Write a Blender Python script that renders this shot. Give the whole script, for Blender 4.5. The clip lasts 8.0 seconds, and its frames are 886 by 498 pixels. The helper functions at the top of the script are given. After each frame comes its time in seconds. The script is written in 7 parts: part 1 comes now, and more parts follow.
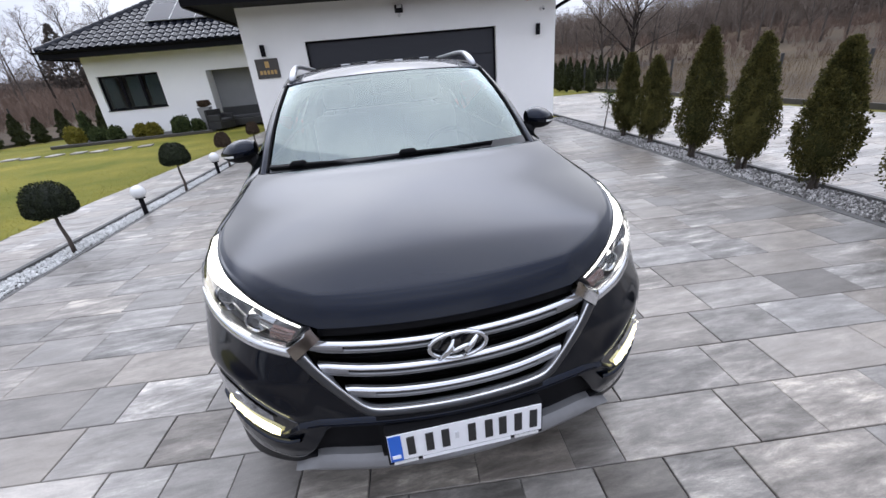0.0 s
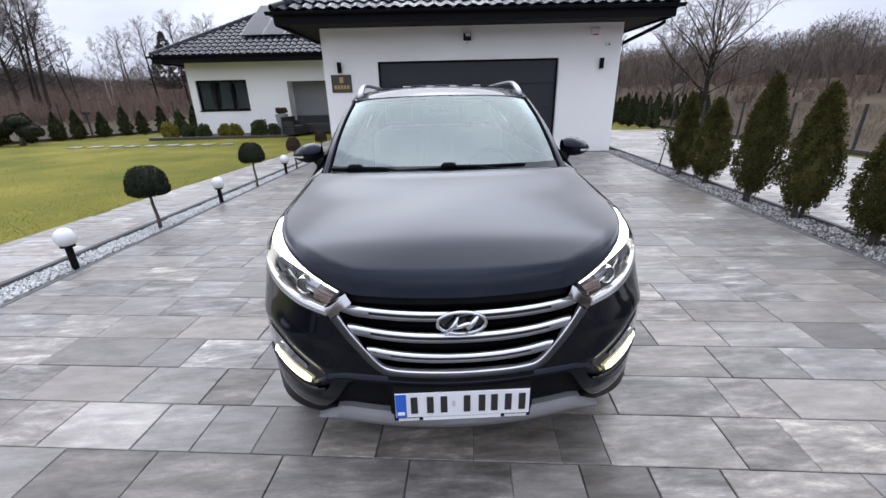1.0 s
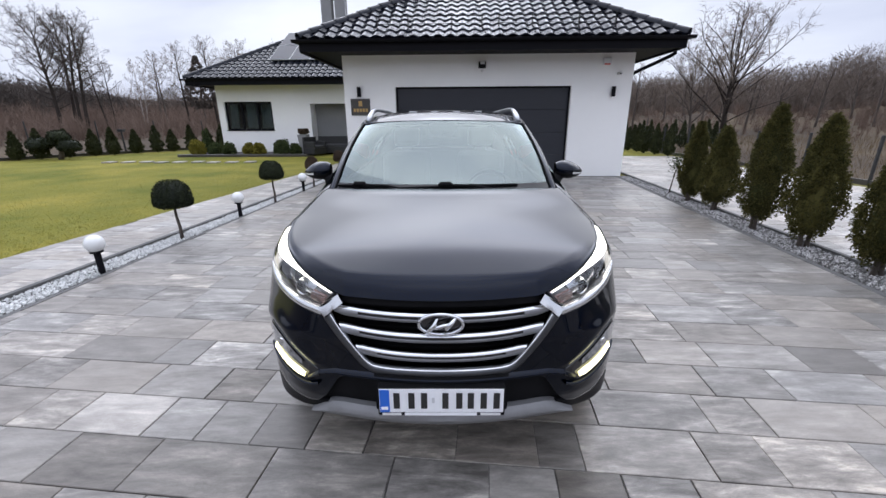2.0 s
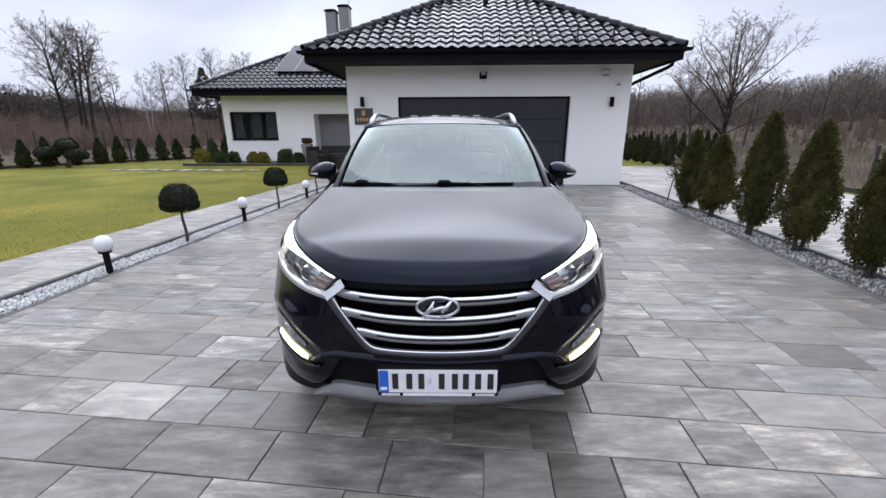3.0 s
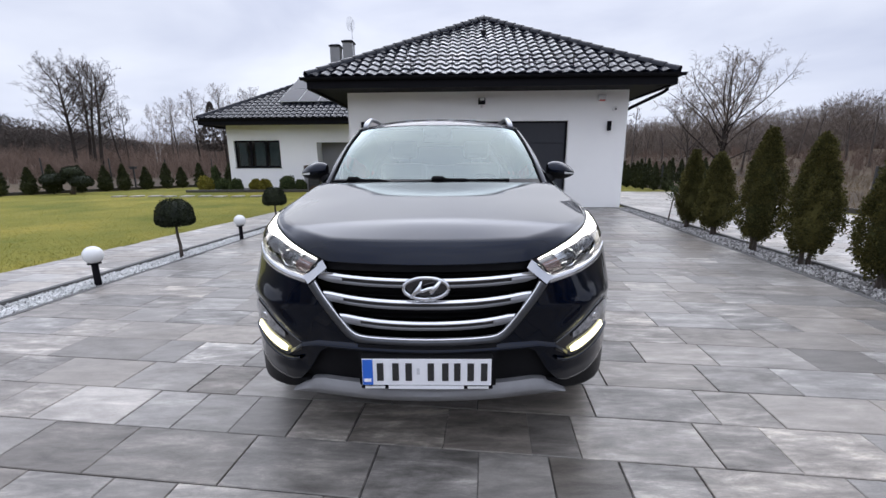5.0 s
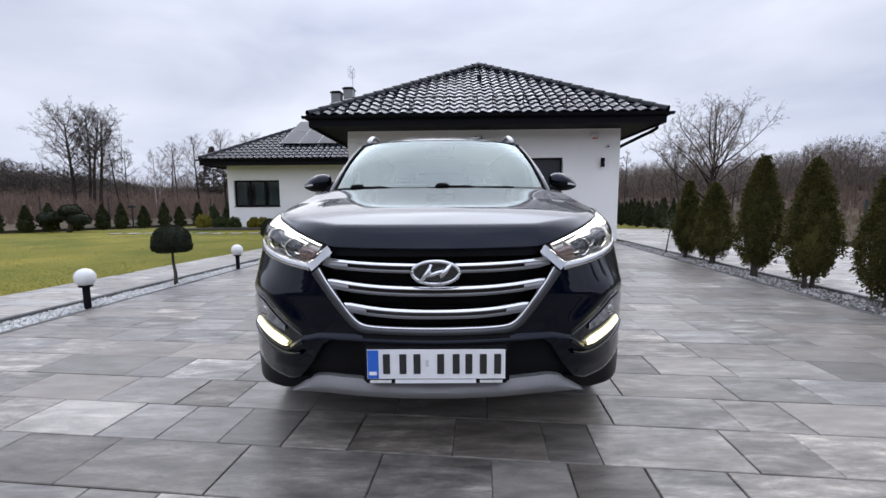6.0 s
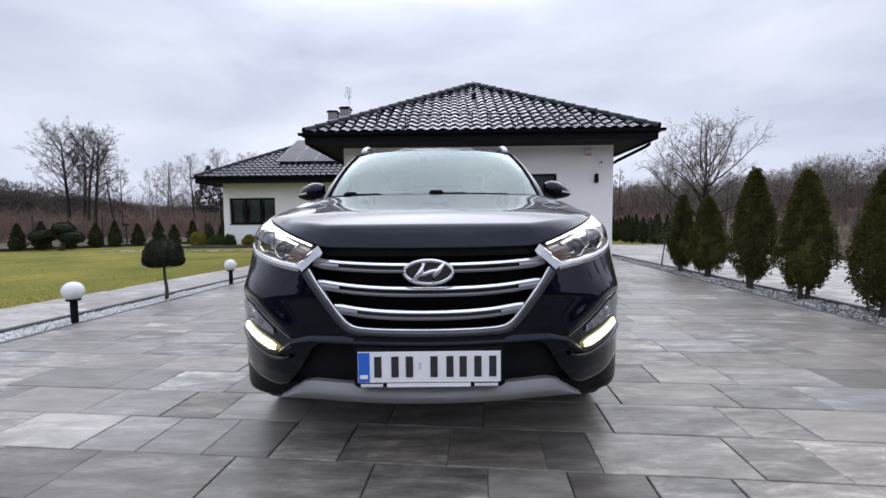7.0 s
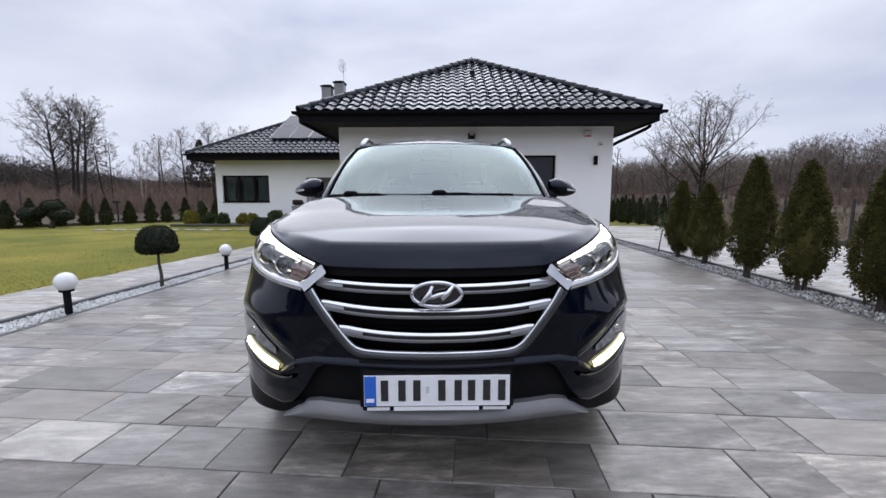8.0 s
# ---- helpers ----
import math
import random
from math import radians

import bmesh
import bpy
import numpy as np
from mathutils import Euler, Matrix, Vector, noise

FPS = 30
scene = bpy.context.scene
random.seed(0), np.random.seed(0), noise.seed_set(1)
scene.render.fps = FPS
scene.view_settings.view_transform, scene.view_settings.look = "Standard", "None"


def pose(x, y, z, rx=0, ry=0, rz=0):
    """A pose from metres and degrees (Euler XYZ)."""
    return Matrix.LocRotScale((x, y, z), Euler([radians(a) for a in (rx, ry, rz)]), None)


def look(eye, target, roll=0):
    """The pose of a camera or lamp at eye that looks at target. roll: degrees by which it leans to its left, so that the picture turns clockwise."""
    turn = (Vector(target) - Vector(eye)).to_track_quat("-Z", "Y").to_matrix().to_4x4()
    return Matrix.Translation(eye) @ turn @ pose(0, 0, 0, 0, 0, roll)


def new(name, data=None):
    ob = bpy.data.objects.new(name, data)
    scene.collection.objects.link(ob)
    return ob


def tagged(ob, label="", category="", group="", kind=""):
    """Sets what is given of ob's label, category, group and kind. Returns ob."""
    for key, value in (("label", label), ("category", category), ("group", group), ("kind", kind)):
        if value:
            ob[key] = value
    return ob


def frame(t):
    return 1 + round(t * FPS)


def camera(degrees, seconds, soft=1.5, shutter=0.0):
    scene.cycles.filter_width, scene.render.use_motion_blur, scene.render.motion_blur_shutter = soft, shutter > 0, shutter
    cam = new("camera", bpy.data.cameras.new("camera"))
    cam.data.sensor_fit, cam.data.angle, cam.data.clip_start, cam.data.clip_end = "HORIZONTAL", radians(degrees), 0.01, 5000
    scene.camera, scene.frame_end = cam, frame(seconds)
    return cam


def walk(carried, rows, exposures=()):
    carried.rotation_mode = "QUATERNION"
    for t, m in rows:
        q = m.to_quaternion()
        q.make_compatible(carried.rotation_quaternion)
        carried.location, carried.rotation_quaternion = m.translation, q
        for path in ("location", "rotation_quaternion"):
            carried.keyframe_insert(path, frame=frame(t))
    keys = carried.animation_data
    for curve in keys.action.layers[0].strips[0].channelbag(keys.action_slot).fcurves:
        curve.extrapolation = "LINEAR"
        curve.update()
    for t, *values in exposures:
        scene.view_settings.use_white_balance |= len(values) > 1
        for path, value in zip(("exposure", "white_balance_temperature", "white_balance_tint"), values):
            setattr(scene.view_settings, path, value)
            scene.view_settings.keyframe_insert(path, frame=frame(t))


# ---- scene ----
cam = camera(95.7, 8.0)
PATH = [
    (0, (-0.165, -0.962, 1.566), (0.107, 0.842, 0.746), -5.4),
    (0.5, (-0.082, -1.082, 1.581), (0.037, 0.768, 0.831), -3.0),
    (1, (-0.1, -1.248, 1.576), (-0.043, 0.619, 0.86), -1.3),
    (1.5, (-0.029, -1.365, 1.604), (-0.025, 0.524, 0.948), -0.7),
    (3, (0.042, -1.541, 1.516), (0.019, 0.377, 0.952), -0.1),
    (3.5, (0.013, -1.646, 1.551), (0.003, 0.282, 1.019), -0.1),
    (4, (0.036, -1.636, 1.515), (0.02, 0.293, 0.986), -0.2),
    (4.5, (0.107, -1.531, 1.416), (0.071, 0.406, 0.919), -0.3),
    (6, (0.036, -1.471, 1.051), (0.025, 0.517, 0.84), -0.3),
    (6.5, (0.032, -1.466, 1.002), (0.027, 0.529, 0.863), -0.5),
    (7, (0.047, -1.448, 0.977), (0.056, 0.549, 0.856), -0.5),
    (7.5, (0.05, -1.433, 1.0), (0.071, 0.56, 0.837), -0.4),
    (8, (0.0, -1.377, 1.132), (0.032, 0.608, 0.895), -0.1),
]
walk(cam, [(t, look(eye, target, roll)) for t, eye, target, roll in PATH],
     exposures=((0.0, 0.96), (1.0, 0.88), (3.0, 0.80), (4.7, 0.77), (6.0, 0.65), (8.0, 0.64)))

# ---- light ----
# Overcast winter sky: Nishita behind a layer of grey cloud, brightest overhead.
world = bpy.data.worlds.new("overcast_sky")
scene.world = world
world.use_nodes = True
wn, wl = world.node_tree.nodes, world.node_tree.links
wn.clear()
SUN_EL, SUN_ROT = radians(45), radians(10)
sky = wn.new("ShaderNodeTexSky")
sky.sky_type, sky.sun_disc = "NISHITA", False
sky.sun_elevation, sky.sun_rotation = SUN_EL, SUN_ROT
bg_sky = wn.new("ShaderNodeBackground")
bg_sky.inputs[1].default_value = 0.06
wl.new(sky.outputs[0], bg_sky.inputs[0])
tc = wn.new("ShaderNodeTexCoord")
sep = wn.new("ShaderNodeSeparateXYZ")
wl.new(tc.outputs["Generated"], sep.inputs[0])
wmap = wn.new("ShaderNodeMapping")
wmap.inputs["Scale"].default_value = (1.1, 1.1, 3.2)
wl.new(tc.outputs["Generated"], wmap.inputs[0])
cl1 = wn.new("ShaderNodeTexNoise")
cl1.inputs["Scale"].default_value, cl1.inputs["Detail"].default_value, cl1.inputs["Roughness"].default_value = 1.7, 5, 0.5
cl1.inputs["Distortion"].default_value = 0.3
wl.new(wmap.outputs[0], cl1.inputs["Vector"])
cr = wn.new("ShaderNodeValToRGB")
cr.color_ramp.elements[0].position, cr.color_ramp.elements[0].color = 0.34, (0.535, 0.58, 0.74, 1)
cr.color_ramp.elements[1].position, cr.color_ramp.elements[1].color = 0.72, (0.84, 0.88, 1.0, 1)
wl.new(cl1.outputs[0], cr.inputs[0])
# Pale haze low down, a greyer layer above it, brightest overhead.
lift = wn.new("ShaderNodeValToRGB")
lift.color_ramp.interpolation = "B_SPLINE"
le = lift.color_ramp.elements
le[0].position, le[0].color = 0.06, (0.25, 0.25, 0.25, 1)
le[1].position, le[1].color = 1.0, (0.53, 0.53, 0.53, 1)
for at, v in ((0.40, 0.180), (0.50, 0.23), (0.60, 0.32), (0.72, 0.35), (0.85, 0.36)):
    le.new(at).color = (v, v, v, 1)
wl.new(sep.outputs[2], lift.inputs[0])
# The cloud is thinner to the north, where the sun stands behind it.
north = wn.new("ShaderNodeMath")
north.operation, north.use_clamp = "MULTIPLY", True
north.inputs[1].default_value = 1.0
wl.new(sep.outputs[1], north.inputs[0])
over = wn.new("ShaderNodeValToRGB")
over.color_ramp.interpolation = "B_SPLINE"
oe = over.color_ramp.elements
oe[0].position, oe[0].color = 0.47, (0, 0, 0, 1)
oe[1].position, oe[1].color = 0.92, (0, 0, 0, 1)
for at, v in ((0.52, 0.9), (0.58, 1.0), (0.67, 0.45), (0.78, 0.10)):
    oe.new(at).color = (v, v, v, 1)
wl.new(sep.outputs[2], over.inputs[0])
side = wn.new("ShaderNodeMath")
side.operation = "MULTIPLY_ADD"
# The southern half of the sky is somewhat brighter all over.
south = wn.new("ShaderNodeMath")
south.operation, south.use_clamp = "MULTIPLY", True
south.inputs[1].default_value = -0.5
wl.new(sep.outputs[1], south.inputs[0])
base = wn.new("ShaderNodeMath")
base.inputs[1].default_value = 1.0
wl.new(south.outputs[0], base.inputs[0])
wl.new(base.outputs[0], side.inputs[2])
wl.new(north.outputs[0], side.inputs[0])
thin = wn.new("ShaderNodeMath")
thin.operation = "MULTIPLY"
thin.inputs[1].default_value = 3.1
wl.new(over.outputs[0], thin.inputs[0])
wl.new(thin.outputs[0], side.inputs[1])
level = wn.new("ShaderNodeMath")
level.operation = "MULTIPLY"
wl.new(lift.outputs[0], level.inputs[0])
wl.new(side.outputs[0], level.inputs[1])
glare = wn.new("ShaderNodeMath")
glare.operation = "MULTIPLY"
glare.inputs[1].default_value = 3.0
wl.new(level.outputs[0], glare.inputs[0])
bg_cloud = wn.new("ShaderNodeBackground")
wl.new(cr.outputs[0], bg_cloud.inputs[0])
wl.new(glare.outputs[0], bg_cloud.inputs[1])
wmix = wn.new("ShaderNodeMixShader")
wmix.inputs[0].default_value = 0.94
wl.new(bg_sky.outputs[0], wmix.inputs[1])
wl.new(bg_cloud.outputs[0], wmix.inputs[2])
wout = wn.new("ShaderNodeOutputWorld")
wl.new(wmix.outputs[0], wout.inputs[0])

sun_data = bpy.data.lights.new("sun", "SUN")
sun_data.energy, sun_data.angle, sun_data.color = 0.7, radians(90), (1.0, 0.98, 0.96)
sun = new("sun", sun_data)
sun.matrix_world = look((3.5, 19.7, 20), (0, 0, 0))


# ---- small tools ----
def clamp(v, a=0.0, b=1.0):
    return max(a, min(b, v))


def smooth(a, b, x):
    t = clamp((x - a) / (b - a))
    return t * t * (3 - 2 * t)


def lerp(a, b, t):
    return a + (b - a) * t


def spline(points, t):
    """A point on a smooth curve through points, t from 0 to 1."""
    n = len(points) - 1
    f = clamp(t) * n
    i = min(int(f), n - 1)
    u = f - i
    p = [Vector(points[max(0, min(n, k))]) for k in (i - 1, i, i + 1, i + 2)]
    return 0.5 * (2 * p[1] + (p[2] - p[0]) * u + (2 * p[0] - 5 * p[1] + 4 * p[2] - p[3]) * u * u + (3 * p[1] - p[0] - 3 * p[2] + p[3]) * u ** 3)


class Shape:
    """Vertices and faces gathered before they become a mesh."""

    def __init__(self):
        self.v, self.f = [], []

    def add(self, verts, faces):
        k = len(self.v)
        self.v.extend([tuple(p) for p in verts])
        self.f.extend([tuple(i + k for i in f) for f in faces])
        return self

    def grid(self, rows, flip=False):
        """A sheet from rows of points."""
        n, m = len(rows), len(rows[0])
        fs = []
        for i in range(n - 1):
            for j in range(m - 1):
                q = (i * m + j, i * m + j + 1, (i + 1) * m + j + 1, (i + 1) * m + j)
                fs.append(q[::-1] if flip else q)
        return self.add([p for r in rows for p in r], fs)

    def box(self, lo, hi, bevel=0.0, m=None):
        bm = bmesh.new()
        bmesh.ops.create_cube(bm, size=1)
        lo, hi = Vector(lo), Vector(hi)
        for v in bm.verts:
            v.co = Vector([lerp(lo[i], hi[i], v.co[i] + 0.5) for i in range(3)])
        if bevel:
            bmesh.ops.bevel(bm, geom=list(bm.edges), offset=bevel, segments=2, affect="EDGES", profile=0.5)
        if m is not None:
            bm.transform(m)
        bm.verts.index_update()
        self.add([v.co[:] for v in bm.verts], [[v.index for v in f.verts] for f in bm.faces])
        bm.free()
        return self

    def tube(self, points, radii, sides=8, caps=True):
        """A tube along points; radii one number or one a point."""
        pts = [Vector(p) for p in points]
        if not isinstance(radii, (list, tuple)):
            radii = [radii] * len(pts)
        vs, fs = [], []
        for i, p in enumerate(pts):
            d = (pts[min(i + 1, len(pts) - 1)] - pts[max(i - 1, 0)]).normalized()
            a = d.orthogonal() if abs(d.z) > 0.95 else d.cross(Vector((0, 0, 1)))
            a.normalize()
            b = d.cross(a)
            for k in range(sides):
                w = 2 * math.pi * k / sides
                vs.append(p + (a * math.cos(w) + b * math.sin(w)) * radii[i])
        for i in range(len(pts) - 1):
            for k in range(sides):
                l = (k + 1) % sides
                fs.append((i * sides + k, i * sides + l, (i + 1) * sides + l, (i + 1) * sides + k))
        if caps:
            fs.append(tuple(range(sides))[::-1])
            fs.append(tuple((len(pts) - 1) * sides + k for k in range(sides)))
        return self.add(vs, fs)

    def lathe(self, profile, sides=24, m=None):
        """Profile of (radius, height) turned round z."""
        vs, fs = [], []
        for r, h in profile:
            for k in range(sides):
                w = 2 * math.pi * k / sides
                p = Vector((r * math.cos(w), r * math.sin(w), h))
                vs.append(m @ p if m is not None else p)
        for i in range(len(profile) - 1):
            for k in range(sides):
                l = (k + 1) % sides
                fs.append((i * sides + k, i * sides + l, (i + 1) * sides + l, (i + 1) * sides + k))
        return self.add(vs, fs)

    def mesh(self, name, material, smoothed=False, sharp=0.0):
        me = bpy.data.meshes.new(name)
        me.from_pydata(self.v, [], self.f)
        me.update()
        if material:
            me.materials.append(material)
        if smoothed:
            me.polygons.foreach_set("use_smooth", [True] * len(me.polygons))
            if sharp:
                me.set_sharp_from_angle(angle=radians(sharp))
        return me


def part(name, shape, material, parent, label="", smoothed=False, sharp=0.0, kind=""):
    """One mesh object under a thing or under a part of it."""
    ob = new(name, shape.mesh(name, material, smoothed, sharp))
    ob.parent = parent
    return tagged(ob, label=label, kind=kind)


def thing(name, place, label, category, group="", kind="", turn=0.0):
    """An Empty at the base of a thing, which parents its parts."""
    ob = new(name)
    ob.matrix_basis = pose(*place, 0, 0, turn)
    ob.empty_display_size = 0.1
    return tagged(ob, label, category, group, kind)


def setting(name, shape, material, label, category, smoothed=False, sharp=0.0):
    ob = new(name, shape.mesh(name, material, smoothed, sharp))
    return tagged(ob, label, category, kind="structure")


def solidify(ob, depth, offset=1.0):
    md = ob.modifiers.new("thickness", "SOLIDIFY")
    md.thickness, md.offset = depth, offset
    return ob


# ---- materials ----
def material(name, colour, rough=0.5, metal=0.0, colour_b=None, scale=6.0, contrast=0.5, bump=0.0, bump_scale=40.0, coat=0.0, spec=0.5,
             island=0.0, stretch=(1, 1, 1), rough_b=None, coat_ior=1.5):
    """A principled surface with noise at two scales between two colours, bump and variation from piece to piece."""
    mt = bpy.data.materials.new(name)
    mt.use_nodes = True
    n, l = mt.node_tree.nodes, mt.node_tree.links
    b = n["Principled BSDF"]
    b.inputs["Roughness"].default_value, b.inputs["Metallic"].default_value = rough, metal
    b.inputs["Coat Weight"].default_value, b.inputs["Coat Roughness"].default_value = coat, 0.03
    b.inputs["Specular IOR Level"].default_value, b.inputs["Coat IOR"].default_value = spec, coat_ior
    b.inputs["Base Color"].default_value = (*colour, 1)
    geo = n.new("ShaderNodeNewGeometry")
    mp = n.new("ShaderNodeMapping")
    mp.inputs["Scale"].default_value = stretch
    l.new(geo.outputs["Position"], mp.inputs[0])
    if colour_b:
        big = n.new("ShaderNodeTexNoise")
        big.inputs["Scale"].default_value, big.inputs["Detail"].default_value = scale, 6
        l.new(mp.outputs[0], big.inputs["Vector"])
        small = n.new("ShaderNodeTexNoise")
        small.inputs["Scale"].default_value, small.inputs["Detail"].default_value = scale * 9, 3
        l.new(mp.outputs[0], small.inputs["Vector"])
        mixv = n.new("ShaderNodeMath")
        mixv.operation = "MULTIPLY_ADD"
        mixv.inputs[1].default_value = 0.35
        l.new(small.outputs[0], mixv.inputs[0])
        l.new(big.outputs[0], mixv.inputs[2])
        value = mixv.outputs[0]
        if island:
            oi = n.new("ShaderNodeObjectInfo")
            add = n.new("ShaderNodeMath")
            add.operation = "ADD"
            l.new(geo.outputs["Random Per Island"], add.inputs[0])
            l.new(oi.outputs["Random"], add.inputs[1])
            fr = n.new("ShaderNodeMath")
            fr.operation = "FRACT"
            l.new(add.outputs[0], fr.inputs[0])
            sh = n.new("ShaderNodeMath")
            sh.operation = "MULTIPLY_ADD"
            sh.inputs[1].default_value = island
            l.new(fr.outputs[0], sh.inputs[0])
            l.new(value, sh.inputs[2])
            off = n.new("ShaderNodeMath")
            off.operation = "SUBTRACT"
            off.inputs[1].default_value = island / 2
            l.new(sh.outputs[0], off.inputs[0])
            value = off.outputs[0]
        ramp = n.new("ShaderNodeMapRange")
        ramp.inputs["From Min"].default_value = 0.675 - 0.5 * (1 - contrast) - 0.05
        ramp.inputs["From Max"].default_value = 0.675 + 0.5 * (1 - contrast) + 0.05
        l.new(value, ramp.inputs[0])
        mix = n.new("ShaderNodeMix")
        mix.data_type = "RGBA"
        mix.inputs["A"].default_value, mix.inputs["B"].default_value = (*colour, 1), (*colour_b, 1)
        l.new(ramp.outputs[0], mix.inputs["Factor"])
        l.new(mix.outputs["Result"], b.inputs["Base Color"])
        if rough_b is not None:
            rr = n.new("ShaderNodeMapRange")
            rr.inputs["From Min"].default_value, rr.inputs["From Max"].default_value = 0.35, 0.65
            rr.inputs["To Min"].default_value, rr.inputs["To Max"].default_value = rough, rough_b
            l.new(big.outputs[0], rr.inputs[0])
            l.new(rr.outputs[0], b.inputs["Roughness"])
    if bump:
        bn = n.new("ShaderNodeTexNoise")
        bn.inputs["Scale"].default_value, bn.inputs["Detail"].default_value = bump_scale, 5
        l.new(mp.outputs[0], bn.inputs["Vector"])
        bp = n.new("ShaderNodeBump")
        bp.inputs["Strength"].default_value, bp.inputs["Distance"].default_value = bump, 0.01
        l.new(bn.outputs[0], bp.inputs["Height"])
        l.new(bp.outputs[0], b.inputs["Normal"])
    return mt


def glow(name, colour, strength):
    mt = bpy.data.materials.new(name)
    mt.use_nodes = True
    b = mt.node_tree.nodes["Principled BSDF"]
    b.inputs["Base Color"].default_value = (*colour, 1)
    b.inputs["Emission Color"].default_value = (*colour, 1)
    b.inputs["Emission Strength"].default_value = strength
    return mt


def thin_glass(name, tint, ior=1.5, gain=1.0, rough=0.0, sheen=(0.84, 0.96, 0.95)):
    """A thin pane: clear, tinted, with a reflection that grows towards grazing angles."""
    mt = bpy.data.materials.new(name)
    mt.use_nodes = True
    n, l = mt.node_tree.nodes, mt.node_tree.links
    n.clear()
    out = n.new("ShaderNodeOutputMaterial")
    tr = n.new("ShaderNodeBsdfTransparent")
    tr.inputs[0].default_value = (*tint, 1)
    gl = n.new("ShaderNodeBsdfGlossy")
    gl.inputs["Roughness"].default_value = rough
    gl.inputs["Color"].default_value = (*sheen, 1)
    fr = n.new("ShaderNodeFresnel")
    fr.inputs["IOR"].default_value = ior
    mu = n.new("ShaderNodeMath")
    mu.operation, mu.use_clamp = "MULTIPLY", True
    mu.inputs[1].default_value = gain
    l.new(fr.outputs[0], mu.inputs[0])
    mx = n.new("ShaderNodeMixShader")
    l.new(mu.outputs[0], mx.inputs[0])
    l.new(tr.outputs[0], mx.inputs[1])
    l.new(gl.outputs[0], mx.inputs[2])
    l.new(mx.outputs[0], out.inputs[0])
    return mt


PAINT = material("navy_black_paint", (0.0005, 0.0030, 0.0105), 0.42, 0.9, (0.0008, 0.0038, 0.0125), 3, 0.3, coat=1.0, coat_ior=1.335, spec=0.0)
CLADDING = material("satin_black_cladding", (0.006, 0.006, 0.007), 0.30, 0, (0.009, 0.009, 0.010), 14, 0.4, bump=0.05, bump_scale=600, spec=0.03)
FRIT = material("black_enamel_border", (0.010, 0.010, 0.011), 0.12, 0, (0.014, 0.014, 0.015), 9, 0.3, spec=0.45)
PROJECTOR = material("projector_glass", (0.02, 0.022, 0.026), 0.05, 0, (0.03, 0.032, 0.036), 9, 0.3, coat=1.0)
BRIGHT_TRIM = material("bright_silver_trim", (0.66, 0.67, 0.69), 0.22, 0.9, (0.58, 0.59, 0.61), 10, 0.4)
GLOSS_BLACK = material("gloss_black", (0.006, 0.006, 0.007), 0.08, 0, (0.010, 0.010, 0.011), 9, 0.3, coat=0.6)
PLASTIC = material("black_plastic", (0.008, 0.008, 0.009), 0.55, 0, (0.013, 0.013, 0.014), 14, 0.4, bump=0.15, bump_scale=600, spec=0.03)
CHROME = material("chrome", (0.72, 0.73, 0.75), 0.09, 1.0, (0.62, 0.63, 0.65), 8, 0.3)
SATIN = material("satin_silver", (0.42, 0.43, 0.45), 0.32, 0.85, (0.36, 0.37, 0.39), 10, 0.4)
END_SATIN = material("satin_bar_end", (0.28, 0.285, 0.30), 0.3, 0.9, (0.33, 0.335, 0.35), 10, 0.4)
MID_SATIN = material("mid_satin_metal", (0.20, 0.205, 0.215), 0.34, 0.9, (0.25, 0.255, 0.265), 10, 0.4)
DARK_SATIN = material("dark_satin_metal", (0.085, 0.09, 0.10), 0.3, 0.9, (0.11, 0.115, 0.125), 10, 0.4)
SKID = material("silver_painted_plastic", (0.22, 0.22, 0.225), 0.45, 0.25, (0.18, 0.18, 0.185), 10, 0.4)
WINDSCREEN = thin_glass("windscreen_glass", (0.42, 0.47, 0.46), 2.6, 0.93)
CAR_GLASS = thin_glass("car_side_glass", (0.70, 0.76, 0.76), 1.6, 1.2)
LENS = thin_glass("clear_lamp_lens", (0.93, 0.94, 0.95), 1.45, 1.0, 0.0, (1, 1, 1))
WINDOW_GLASS = thin_glass("window_glass", (0.62, 0.67, 0.67), 1.5, 2.2)
LED = glow("led_white", (1.0, 0.96, 0.88), 3.0)
DRL = glow("led_warm_white", (1.0, 0.94, 0.55), 1.3)
AMBER = material("amber_reflector", (0.30, 0.19, 0.17), 0.2, 0.6, (0.48, 0.34, 0.31), 30, 0.4, bump=0.5, bump_scale=90)
REFLECTOR = material("lamp_reflector", (0.66, 0.67, 0.69), 0.14, 1.0, (0.44, 0.45, 0.47), 14, 0.4)
FOG_LENS = material("fog_lens", (0.05, 0.052, 0.056), 0.12, 0.4, (0.42, 0.43, 0.45), 34, 0.6, coat=0.6)
LAMP_DARK = material("lamp_bezel", (0.20, 0.20, 0.21), 0.28, 0.8, (0.29, 0.29, 0.30), 14, 0.4)
TYRE = material("tyre_rubber", (0.018, 0.018, 0.018), 0.75, 0, (0.03, 0.03, 0.028), 20, 0.4, bump=0.3, bump_scale=120)
RIM = material("alloy_rim", (0.40, 0.41, 0.42), 0.25, 0.9, (0.30, 0.31, 0.32), 12, 0.4)
CABIN = material("cabin_trim", (0.05, 0.05, 0.05), 0.6, 0, (0.085, 0.082, 0.08), 20, 0.4, bump=0.3, bump_scale=300)
LEATHER = material("grey_seat_leather", (0.22, 0.21, 0.20), 0.5, 0, (0.30, 0.29, 0.28), 14, 0.4, bump=0.3, bump_scale=200)
